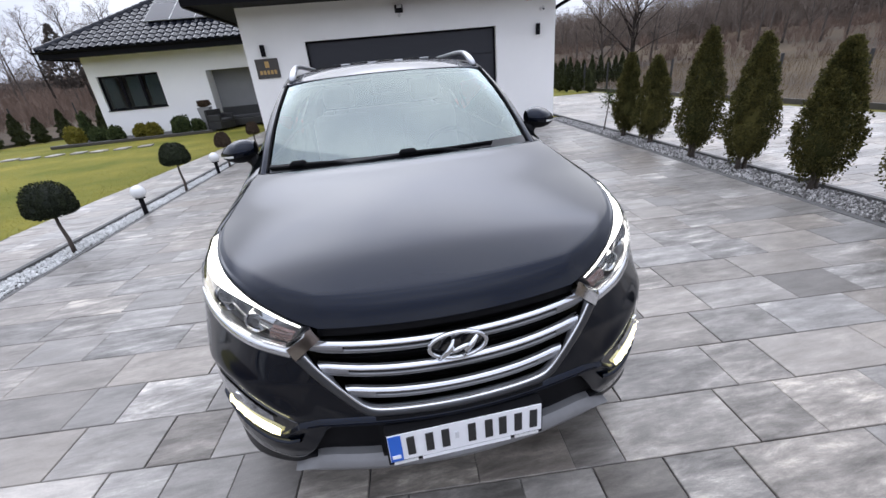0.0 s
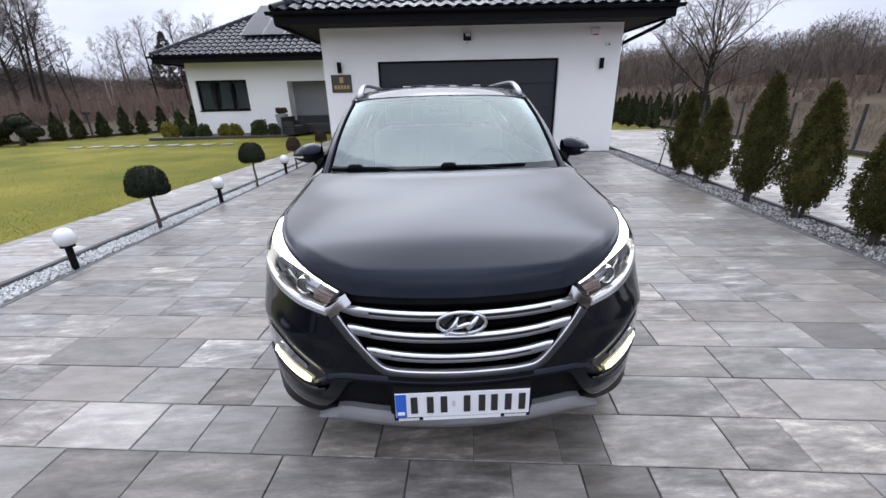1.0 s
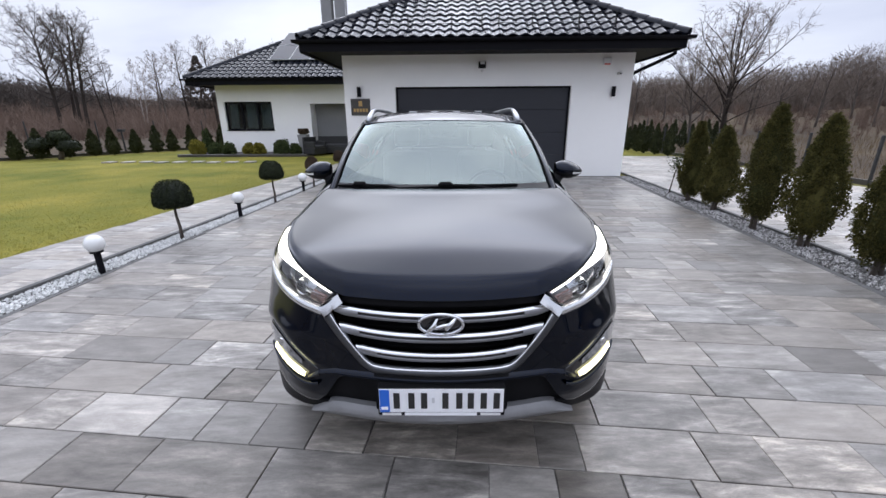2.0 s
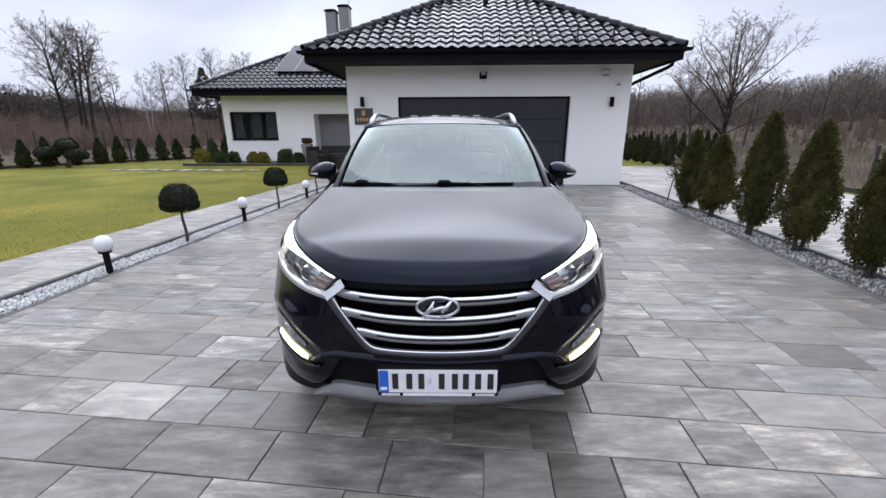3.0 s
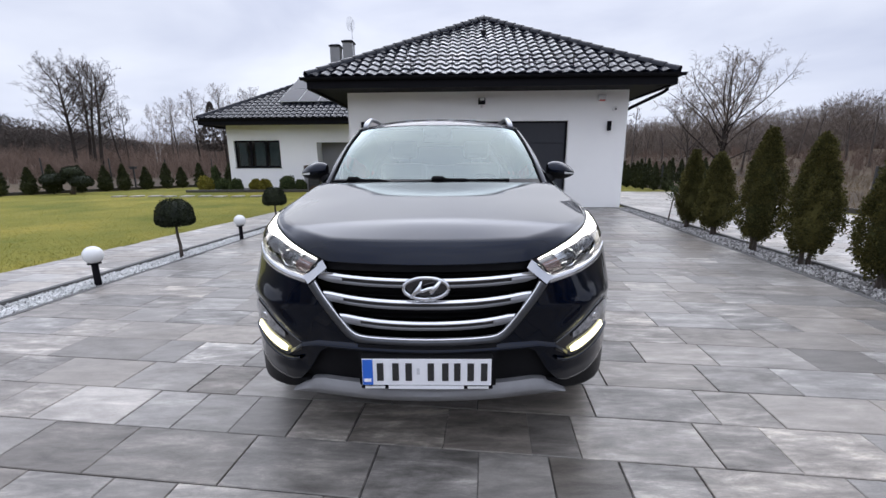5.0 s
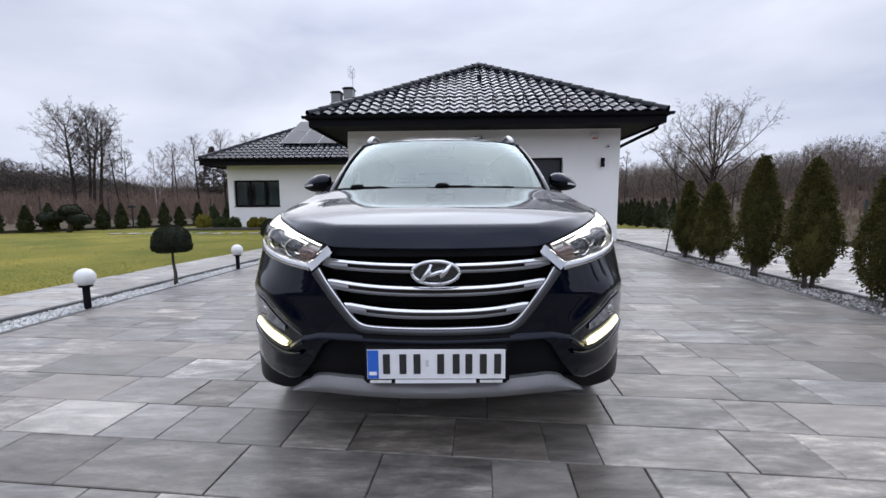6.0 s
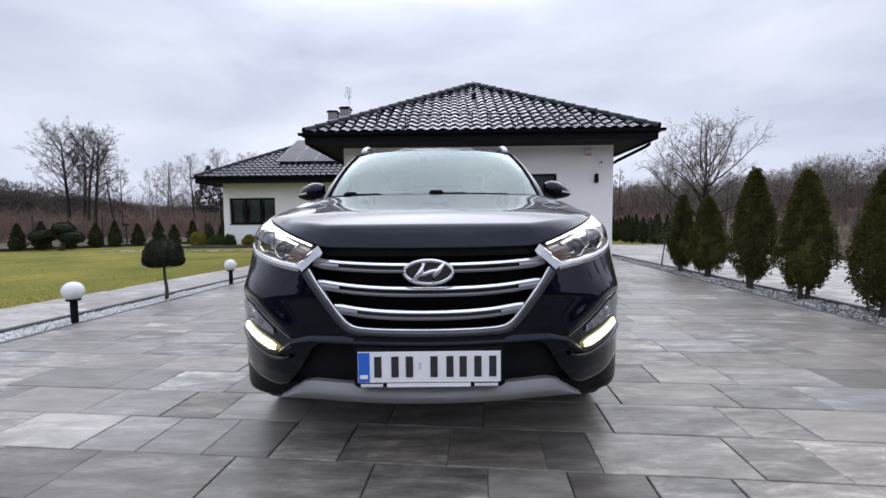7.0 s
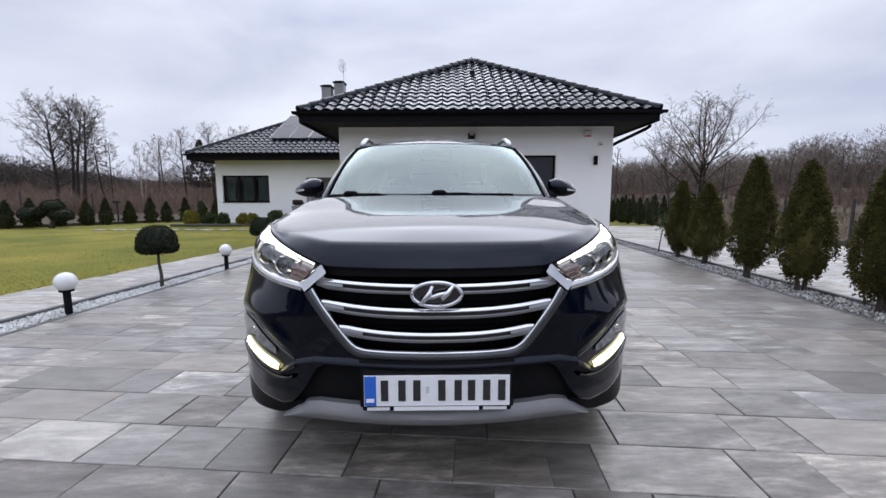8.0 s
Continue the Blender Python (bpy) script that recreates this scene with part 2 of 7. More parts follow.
HEADLINER = material("pale_headliner", (0.55, 0.54, 0.52), 0.9, 0, (0.62, 0.61, 0.59), 20, 0.4)
PLATE_WHITE = material("plate_white", (0.90, 0.91, 0.93), 0.35, 0, (0.76, 0.77, 0.80), 20, 0.3)
PLATE_BLUE = material("plate_blue", (0.02, 0.12, 0.55), 0.35, 0, (0.025, 0.14, 0.6), 20, 0.3)
INK = material("black_ink", (0.015, 0.015, 0.016), 0.5, 0, (0.03, 0.03, 0.03), 60, 0.4)
PALE_INK = material("pale_print", (0.6, 0.6, 0.6), 0.5, 0, (0.75, 0.75, 0.75), 60, 0.4)
BLUE_GREY = material("grey_print", (0.55, 0.56, 0.58), 0.5, 0, (0.65, 0.66, 0.68), 60, 0.4)

STUCCO = material("white_render", (0.91, 0.905, 0.885), 0.9, 0, (0.87, 0.865, 0.845), 0.7, 0.35, bump=0.35, bump_scale=160)
PLINTH = material("grey_render", (0.22, 0.22, 0.225), 0.9, 0, (0.27, 0.27, 0.27), 1.2, 0.3, bump=0.35, bump_scale=160)
ANTHRACITE = material("anthracite_metal", (0.007, 0.007, 0.009), 0.5, 0.0, (0.010, 0.010, 0.012), 2.5, 0.35, bump=0.05, bump_scale=30, spec=0.05)
DOOR_GREY = material("anthracite_door", (0.013, 0.015, 0.022), 0.5, 0.0, (0.018, 0.020, 0.028), 2.5, 0.35, bump=0.25, bump_scale=120, stretch=(0.3, 1, 3))
TILE = material("roof_tile_glaze", (0.007, 0.009, 0.015), 0.16, 0.0, (0.011, 0.013, 0.020), 1.2, 0.3, spec=0.24, island=0.25, rough_b=0.26, bump=0.06, bump_scale=60)
SOLAR = material("solar_cells", (0.020, 0.021, 0.030), 0.35, 0.0, (0.028, 0.029, 0.040), 3, 0.3, island=0.2, spec=0.16)
ALU = material("aluminium", (0.55, 0.56, 0.57), 0.35, 0.9, (0.45, 0.46, 0.47), 6, 0.4)
CURTAIN = material("grey_curtain", (0.40, 0.41, 0.42), 0.85, 0, (0.50, 0.51, 0.52), 5, 0.4, stretch=(8, 1, 0.4))
GOLD = material("gold_letters", (0.45, 0.28, 0.10), 0.35, 0.6, (0.5, 0.34, 0.14), 40, 0.3)
SIGN = material("dark_sign", (0.045, 0.04, 0.035), 0.4, 0, (0.06, 0.055, 0.05), 8, 0.4)
RATTAN = material("black_rattan", (0.010, 0.010, 0.010), 0.55, 0, (0.022, 0.022, 0.022), 25, 0.5, bump=0.8, bump_scale=70)
CUSHION = material("grey_cushion", (0.035, 0.035, 0.038), 0.9, 0, (0.055, 0.055, 0.06), 14, 0.4, bump=0.3, bump_scale=100)
WHITE_PLASTIC = material("white_plastic", (0.75, 0.75, 0.74), 0.4, 0, (0.68, 0.68, 0.67), 10, 0.3)
RED_PLASTIC = material("red_beacon", (0.55, 0.06, 0.05), 0.3, 0, (0.62, 0.10, 0.08), 10, 0.3)
GLOBE = material("opal_globe", (0.80, 0.80, 0.80), 0.25, 0, (0.72, 0.73, 0.72), 12, 0.3, spec=0.5)

KERB = material("dark_kerb", (0.080, 0.080, 0.080), 0.8, 0, (0.135, 0.133, 0.13), 3, 0.5, bump=0.4, bump_scale=60)
JOINT = material("joint_sand", (0.085, 0.082, 0.078), 0.95, 0, (0.13, 0.125, 0.12), 12, 0.5, bump=0.5, bump_scale=150)
MARBLE = material("white_gravel", (0.44, 0.45, 0.44), 0.8, 0, (0.72, 0.72, 0.71), 5, 0.4, island=0.9)
MIXED_STONE = material("grey_gravel", (0.13, 0.125, 0.12), 0.75, 0, (0.50, 0.49, 0.48), 5, 0.4, island=1.2)
BARK = material("bark", (0.055, 0.043, 0.036), 0.9, 0, (0.10, 0.083, 0.07), 8, 0.4, bump=0.6, bump_scale=40)
DARK_BARK = material("dark_bark", (0.026, 0.021, 0.018), 0.9, 0, (0.055, 0.045, 0.038), 5, 0.4, bump=0.6, bump_scale=40, spec=0.2)
DARK_TWIG = material("dark_winter_twigs", (0.066, 0.053, 0.047), 0.9, 0, (0.11, 0.089, 0.078), 0.8, 0.4, island=0.3, spec=0.2)
TWIG = material("winter_twigs", (0.118, 0.090, 0.072), 0.9, 0, (0.185, 0.148, 0.120), 0.8, 0.4, island=0.3)
BRUSH = material("winter_brush", (0.125, 0.088, 0.070), 0.95, 0, (0.205, 0.150, 0.120), 0.25, 0.4, island=0.4, spec=0.1)
BIRCH = material("birch_bark", (0.42, 0.38, 0.35), 0.8, 0, (0.12, 0.10, 0.09), 3, 0.7, stretch=(1, 1, 3))
THUJA = material("thuja_sprays", (0.038, 0.041, 0.012), 0.85, 0, (0.125, 0.112, 0.034), 5, 0.35, island=0.8, spec=0.2)
HEDGE = material("hedge_sprays", (0.024, 0.031, 0.013), 0.8, 0, (0.046, 0.052, 0.021), 3, 0.35, island=0.7, spec=0.2)
YEW = material("clipped_yew", (0.010, 0.014, 0.008), 0.7, 0, (0.028, 0.036, 0.015), 12, 0.4, island=0.6, spec=0.25)
YELLOW_SHRUB = material("yellow_shrub", (0.11, 0.10, 0.018), 0.8, 0, (0.24, 0.21, 0.035), 8, 0.4, island=0.7, spec=0.2)
GREEN_SHRUB = material("green_shrub", (0.03, 0.045, 0.018), 0.8, 0, (0.07, 0.09, 0.03), 8, 0.4, island=0.7, spec=0.2)
BROWN_LEAF = material("withered_leaves", (0.060, 0.042, 0.030), 0.9, 0, (0.11, 0.080, 0.056), 8, 0.4, island=0.7, spec=0.2)
DRY_GRASS = material("dry_grass", (0.11, 0.080, 0.050), 0.95, 0, (0.19, 0.142, 0.085), 1, 0.3, island=0.6, spec=0.1)
LAWN_BLADE = material("lawn_blades", (0.12, 0.13, 0.014), 0.75, 0, (0.258, 0.224, 0.037), 0.55, 0.55, island=0.22, spec=0.2)
FENCE = material("fence_metal", (0.012, 0.013, 0.015), 0.5, 0.2, (0.05, 0.05, 0.05), 8, 0.4)
# Distance haze is put into the far fir and twig colours by lightening them.
FAR_FIR = material("far_fir", (0.076, 0.066, 0.060), 1.0, 0, (0.115, 0.100, 0.090), 0.2, 0.4, spec=0.0, island=0.5)
FAR_TWIG = material("far_twigs", (0.145, 0.117, 0.100), 1.0, 0, (0.210, 0.173, 0.150), 0.2, 0.4, spec=0.0, island=0.5)
WOODS = material("far_woods", (0.085, 0.067, 0.057), 1.0, 0, (0.135, 0.108, 0.094), 0.12, 0.45, spec=0.0, stretch=(1, 1, 0.5))


def paving_material(name="shaded_concrete", k=1.0):
    """Shaded concrete slabs: from slab to slab lighter or darker, cloudy streaks along the rows, damp sheen."""
    mt = bpy.data.materials.new(name)
    mt.use_nodes = True
    n, l = mt.node_tree.nodes, mt.node_tree.links
    b = n["Principled BSDF"]
    geo = n.new("ShaderNodeNewGeometry")
    oi = n.new("ShaderNodeObjectInfo")
    add = n.new("ShaderNodeMath")
    add.operation = "ADD"
    l.new(geo.outputs["Random Per Island"], add.inputs[0])
    l.new(oi.outputs["Random"], add.inputs[1])
    rnd = n.new("ShaderNodeMath")
    rnd.operation = "FRACT"
    l.new(add.outputs[0], rnd.inputs[0])
    shift = n.new("ShaderNodeCombineXYZ")
    big = n.new("ShaderNodeMath")
    big.operation = "MULTIPLY"
    big.inputs[1].default_value = 37.0
    l.new(rnd.outputs[0], big.inputs[0])
    l.new(big.outputs[0], shift.inputs[2])
    va = n.new("ShaderNodeVectorMath")
    va.operation = "ADD"
    l.new(geo.outputs["Position"], va.inputs[0])
    l.new(shift.outputs[0], va.inputs[1])
    mp = n.new("ShaderNodeMapping")
    mp.inputs["Rotation"].default_value = (0, 0, radians(5.4))
    mp.inputs["Scale"].default_value = (1.3, 4.6, 1)
    l.new(va.outputs[0], mp.inputs[0])
    streak = n.new("ShaderNodeTexNoise")
    streak.inputs["Scale"].default_value, streak.inputs["Detail"].default_value, streak.inputs["Roughness"].default_value = 2.4, 10, 0.70
    streak.inputs["Distortion"].default_value = 0.25
    l.new(mp.outputs[0], streak.inputs["Vector"])
    grain = n.new("ShaderNodeTexNoise")
    grain.inputs["Scale"].default_value, grain.inputs["Detail"].default_value = 140, 4
    l.new(geo.outputs["Position"], grain.inputs["Vector"])
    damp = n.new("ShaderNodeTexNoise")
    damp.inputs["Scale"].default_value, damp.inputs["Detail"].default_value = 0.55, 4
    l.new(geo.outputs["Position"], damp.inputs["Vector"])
    s1 = n.new("ShaderNodeMath")
    s1.operation = "MULTIPLY_ADD"
    s1.inputs[2].default_value = 0.0
    # Some slabs are nearly plain, others strongly clouded.
    cloud = n.new("ShaderNodeMath")
    cloud.operation = "SUBTRACT"
    cloud.inputs[1].default_value = 0.5
    l.new(streak.outputs[0], cloud.inputs[0])
    own = n.new("ShaderNodeMath")
    own.operation = "MULTIPLY"
    own.inputs[1].default_value = 13.7
    l.new(rnd.outputs[0], own.inputs[0])
    part_of = n.new("ShaderNodeMath")
    part_of.operation = "FRACT"
    l.new(own.outputs[0], part_of.inputs[0])
    amount = n.new("ShaderNodeMapRange")
    amount.inputs["To Min"].default_value, amount.inputs["To Max"].default_value = 0.9, 3.4
    l.new(part_of.outputs[0], amount.inputs[0])
    l.new(cloud.outputs[0], s1.inputs[0])
    l.new(amount.outputs[0], s1.inputs[1])
    s2 = n.new("ShaderNodeMath")
    s2.operation = "MULTIPLY_ADD"
    s2.inputs[1].default_value = 0.36
    lighter = n.new("ShaderNodeMath")
    lighter.operation = "ADD"
    lighter.inputs[1].default_value = 0.13
    l.new(s1.outputs[0], lighter.inputs[0])
    l.new(rnd.outputs[0], s2.inputs[0])
    l.new(lighter.outputs[0], s2.inputs[2])
    s3 = n.new("ShaderNodeMath")
    s3.operation = "MULTIPLY_ADD"
    s3.inputs[1].default_value = 0.22
    l.new(grain.outputs[0], s3.inputs[0])
    l.new(s2.outputs[0], s3.inputs[2])
    cr = n.new("ShaderNodeValToRGB")
    e = cr.color_ramp.elements
    e[0].position, e[0].color = 0.0, (0.084 * k, 0.078 * k, 0.071 * k, 1)
    e[1].position, e[1].color = 1.0, (0.46 * k, 0.43 * k, 0.39 * k, 1)
    m1 = e.new(0.45)
    m1.color = (0.175 * k, 0.165 * k, 0.155 * k, 1)
    m2 = e.new(0.72)
    m2.color = (0.265 * k, 0.25 * k, 0.234 * k, 1)
    l.new(s3.outputs[0], cr.inputs[0])
    # Some slabs are browner, some greyer.
    hue = n.new("ShaderNodeMath")
    hue.operation = "MULTIPLY"
    hue.inputs[1].default_value = 7.3
    l.new(rnd.outputs[0], hue.inputs[0])
    hf = n.new("ShaderNodeMath")
    hf.operation = "FRACT"
    l.new(hue.outputs[0], hf.inputs[0])
    tint = n.new("ShaderNodeMix")
    tint.data_type = "RGBA"
    tint.inputs["A"].default_value, tint.inputs["B"].default_value = (0.985, 0.997, 1.0, 1), (1.04, 0.992, 0.93, 1)
    l.new(hf.outputs[0], tint.inputs["Factor"])
    dye = n.new("ShaderNodeMix")
    dye.data_type, dye.blend_type = "RGBA", "MULTIPLY"
    dye.inputs["Factor"].default_value = 1.0
    l.new(cr.outputs[0], dye.inputs["A"])
    l.new(tint.outputs["Result"], dye.inputs["B"])
    # Single slabs came paler or darker from the mould.
    cast = n.new("ShaderNodeMix")
    cast.data_type, cast.blend_type = "RGBA", "MULTIPLY"
    cast.inputs["Factor"].default_value = 1.0
    l.new(dye.outputs["Result"], cast.inputs["A"])
    l.new(oi.outputs["Color"], cast.inputs["B"])
    # Broad brown dirt and shade painted in before the car, with an uneven edge.
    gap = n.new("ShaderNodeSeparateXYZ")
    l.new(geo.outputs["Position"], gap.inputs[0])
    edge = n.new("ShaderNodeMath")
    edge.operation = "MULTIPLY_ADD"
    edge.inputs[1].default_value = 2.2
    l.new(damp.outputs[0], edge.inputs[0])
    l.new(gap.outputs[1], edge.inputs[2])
    near_shade_mask = n.new("ShaderNodeMapRange")
    near_shade_mask.interpolation_type = "SMOOTHSTEP"
    near_shade_mask.inputs["From Min"].default_value, near_shade_mask.inputs["From Max"].default_value = 0.0, 2.2
    l.new(edge.outputs[0], near_shade_mask.inputs[0])
    dirt_and_shade = n.new("ShaderNodeMix")
    dirt_and_shade.data_type = "RGBA"
    dirt_and_shade.inputs["A"].default_value, dirt_and_shade.inputs["B"].default_value = (0.68, 0.66, 0.63, 1), (1.06, 1.06, 1.06, 1)
    l.new(near_shade_mask.outputs[0], dirt_and_shade.inputs["Factor"])
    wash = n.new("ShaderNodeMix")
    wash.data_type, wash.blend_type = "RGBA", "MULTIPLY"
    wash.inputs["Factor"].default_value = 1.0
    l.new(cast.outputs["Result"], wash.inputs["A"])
    l.new(dirt_and_shade.outputs["Result"], wash.inputs["B"])
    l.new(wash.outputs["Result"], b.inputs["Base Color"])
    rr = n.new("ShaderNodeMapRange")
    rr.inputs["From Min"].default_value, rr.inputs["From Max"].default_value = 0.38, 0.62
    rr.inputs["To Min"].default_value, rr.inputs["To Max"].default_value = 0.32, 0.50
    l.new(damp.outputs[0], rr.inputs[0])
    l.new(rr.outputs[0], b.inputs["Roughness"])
    b.inputs["Specular IOR Level"].default_value = 0.5
    bp = n.new("ShaderNodeBump")
    bp.inputs["Strength"].default_value, bp.inputs["Distance"].default_value = 0.25, 0.004
    l.new(grain.outputs[0], bp.inputs["Height"])
    l.new(bp.outputs[0], b.inputs["Normal"])
    return mt


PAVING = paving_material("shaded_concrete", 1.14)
# Sky sheen on the path and yard slabs is put into these lighter colours.
SHEEN_PAVING = paving_material("sky_sheen_concrete", 1.5)
YARD_PAVING = paving_material("pale_sheen_concrete", 1.72)


def ground_material():
    """Lawn near the house, dry winter grass and brown earth in the open field."""
    mt = bpy.data.materials.new("winter_ground")
    mt.use_nodes = True
    n, l = mt.node_tree.nodes, mt.node_tree.links
    b = n["Principled BSDF"]
    b.inputs["Roughness"].default_value = 0.95
    b.inputs["Specular IOR Level"].default_value = 0.2
    geo = n.new("ShaderNodeNewGeometry")

    def noise_at(scale, detail=5):
        t = n.new("ShaderNodeTexNoise")
        t.inputs["Scale"].default_value, t.inputs["Detail"].default_value = scale, detail
        l.new(geo.outputs["Position"], t.inputs["Vector"])
        return t.outputs[0]

    def blend(fac, a, c, lo=0.35, hi=0.65):
        mr = n.new("ShaderNodeMapRange")
        mr.inputs["From Min"].default_value, mr.inputs["From Max"].default_value = lo, hi
        l.new(fac, mr.inputs[0])
        mx = n.new("ShaderNodeMix")
        mx.data_type = "RGBA"
        for key, v in (("A", a), ("B", c)):
            if isinstance(v, tuple):
                mx.inputs[key].default_value = (*v, 1)
            else:
                l.new(v, mx.inputs[key])
        l.new(mr.outputs[0], mx.inputs["Factor"])
        return mx.outputs["Result"]

    lawn = blend(noise_at(0.5), (0.108, 0.120, 0.014), (0.258, 0.220, 0.039))
    lawn = blend(noise_at(14, 3), lawn, (0.15, 0.16, 0.040), 0.45, 0.8)
    field = blend(noise_at(0.09), (0.046, 0.034, 0.025), (0.105, 0.079, 0.049))
    field = blend(noise_at(2.5, 4), field, (0.058, 0.044, 0.032), 0.4, 0.8)
    sp = n.new("ShaderNodeSeparateXYZ")
    l.new(geo.outputs["Position"], sp.inputs[0])
    # Lawn inside the fences.
    edges = []
    for axis, sign, limit in ((0, -1, 22.0), (1, 1, 24.0), (0, 1, 10.3), (1, -1, -0.5)):
        mu = n.new("ShaderNodeMath")
        mu.operation = "MULTIPLY_ADD"
        mu.inputs[1].default_value, mu.inputs[2].default_value = sign, -limit
        l.new(sp.outputs[axis], mu.inputs[0])
        edges.append(mu.outputs[0])
    # The west fence runs aslant.
    slant = n.new("ShaderNodeVectorMath")
    slant.operation = "DOT_PRODUCT"
    slant.inputs[1].default_value = (-0.837, 0.547, 0)
    l.new(geo.outputs["Position"], slant.inputs[0])
    aslant = n.new("ShaderNodeMath")
    aslant.operation = "SUBTRACT"
    aslant.inputs[1].default_value = 24.7
    l.new(slant.outputs["Value"], aslant.inputs[0])
    mx0 = n.new("ShaderNodeMath")
    mx0.operation = "MAXIMUM"
    l.new(edges[0], mx0.inputs[0])
    l.new(aslant.outputs[0], mx0.inputs[1])
    mx1 = n.new("ShaderNodeMath")
    mx1.operation = "MAXIMUM"
    l.new(mx0.outputs[0], mx1.inputs[0])
    l.new(edges[1], mx1.inputs[1])
    mx2 = n.new("ShaderNodeMath")
    mx2.operation = "MAXIMUM"
    l.new(mx1.outputs[0], mx2.inputs[0])
    l.new(edges[2], mx2.inputs[1])
    mx3 = n.new("ShaderNodeMath")
    mx3.operation = "MAXIMUM"
    l.new(mx2.outputs[0], mx3.inputs[0])
    l.new(edges[3], mx3.inputs[1])
    l.new(blend(mx3.outputs[0], lawn, field, -0.3, 0.5), b.inputs["Base Color"])
    bp = n.new("ShaderNodeBump")
    bp.inputs["Strength"].default_value, bp.inputs["Distance"].default_value = 0.7, 0.02
    l.new(noise_at(60, 4), bp.inputs["Height"])
    l.new(bp.outputs[0], b.inputs["Normal"])
    return mt


GROUND = ground_material()

# ---- ground, kerbs, gravel beds ----
def rolling(x, y):
    """Height of the open ground: flat round the house, gently rising far off."""
    d = math.hypot(x, y - 8)
    bank = 2.3 * smooth(38, 78, d) * smooth(8, 26, x) * smooth(-10, 10, y)
    bank *= 1 + 0.5 * noise.noise(Vector((x * 0.09, y * 0.09, 7)))
    return -0.03 + bank + smooth(40, 160, d) * 1.2 * (noise.noise(Vector((x * 0.01, y * 0.01, 3))) + 0.4)


radius = [0, 4, 8, 12, 16, 20, 25, 30, 35, 39, 43, 47, 51, 55, 60, 65, 70, 75, 80, 90, 105, 120, 170, 250, 400, 700, 1200, 2500]
ground_shape = Shape()
ground_shape.grid([[(r * math.cos(a), 8 + r * math.sin(a), rolling(r * math.cos(a), 8 + r * math.sin(a))) for a in
                    [2 * math.pi * k / 144 for k in range(145)]] for r in radius])
setting("ground", ground_shape, GROUND, "damp winter lawn and brown field reaching the horizon", "ground")

# The paving is laid about 5 degrees askew to the car: u along the rows, v across them.
SKEW = math.atan(0.095)
ROW = 0.3145


def paved(u, v, z=0.0):
    return Vector((u * math.cos(SKEW) + v * math.sin(SKEW), -u * math.sin(SKEW) + v * math.cos(SKEW), z))


def left_inner(y):
    return -3.88 + 0.068 * y


def left_outer(y):
    return -4.33 + 0.092 * y


def right_inner(y):
    return 3.94 + 0.098 * y


def right_outer(y):
    return 4.52 + 0.078 * y


def lawn_edge(y):
    return -5.72 + 0.113 * y


def strip(f, g, y0, y1, z, depth, n=24):
    """A slab between two lines x = f(y) and x = g(y)."""
    s = Shape()
    top = [[(lerp(f(y), g(y), t), y, z) for t in (0, 1)] for y in [lerp(y0, y1, k / n) for k in range(n + 1)]]
    low = [[(p[0], p[1], z - depth) for p in r] for r in top]
    s.grid([[a[0], b[0], b[1], a[1]] for a, b in zip(low, top)], flip=False)
    s.add([low[0][0], top[0][0], top[0][1], low[0][1]], [(3, 2, 1, 0)])
    s.add([low[-1][0], top[-1][0], top[-1][1], low[-1][1]], [(0, 1, 2, 3)])
    return s


NEAR, FAR = -9.0, 10.35
driveway = setting("driveway", strip(left_inner, right_inner, NEAR, FAR, -0.010, 0.02), JOINT, "driveway of shaded grey concrete slabs with dark joints", "driveway")
garden_path = setting("garden_path", strip(lawn_edge, left_outer, NEAR, 17.5, -0.010, 0.02), JOINT, "concrete slab path beside the lawn, sky sheen painted in as a paler tone", "path")
side_yard = setting("side_yard", strip(right_outer, lambda y: 10.0, NEAR, 16.8, -0.010, 0.02), JOINT, "damp paved yard beyond the thuja row, sky sheen painted in as a paler tone", "yard")

for name, f, w, y1 in (("kerb_west_inner", left_inner, 0.05, FAR), ("kerb_west_outer", left_outer, 0.06, FAR + 3), ("kerb_east_inner", right_inner, 0.06, FAR),
                       ("kerb_east_outer", right_outer, 0.06, FAR + 3)):
    rise = 0.004 if "inner" in name else 0.016
    sgn = 1 if "outer" in name else -1
    sgn = -sgn if "west" in name else sgn
    a, b = (lambda y, f=f: f(y)), (lambda y, f=f, w=w, s=sgn: f(y) + s * w)
    setting(name, strip(*((a, b) if sgn > 0 else (b, a)), NEAR, y1, rise, 0.08, 40), KERB, "narrow dark concrete kerb along the gravel bed", "kerb")

bed_w = strip(left_outer, left_inner, NEAR, FAR, -0.025, 0.02)
setting("gravel_bed_west", bed_w, JOINT, "narrow bed under white marble gravel", "bed")
bed_e = strip(right_inner, right_outer, NEAR, FAR, -0.025, 0.02)
setting("gravel_bed_east", bed_e, JOINT, "narrow bed under mixed grey gravel with thujas", "bed")


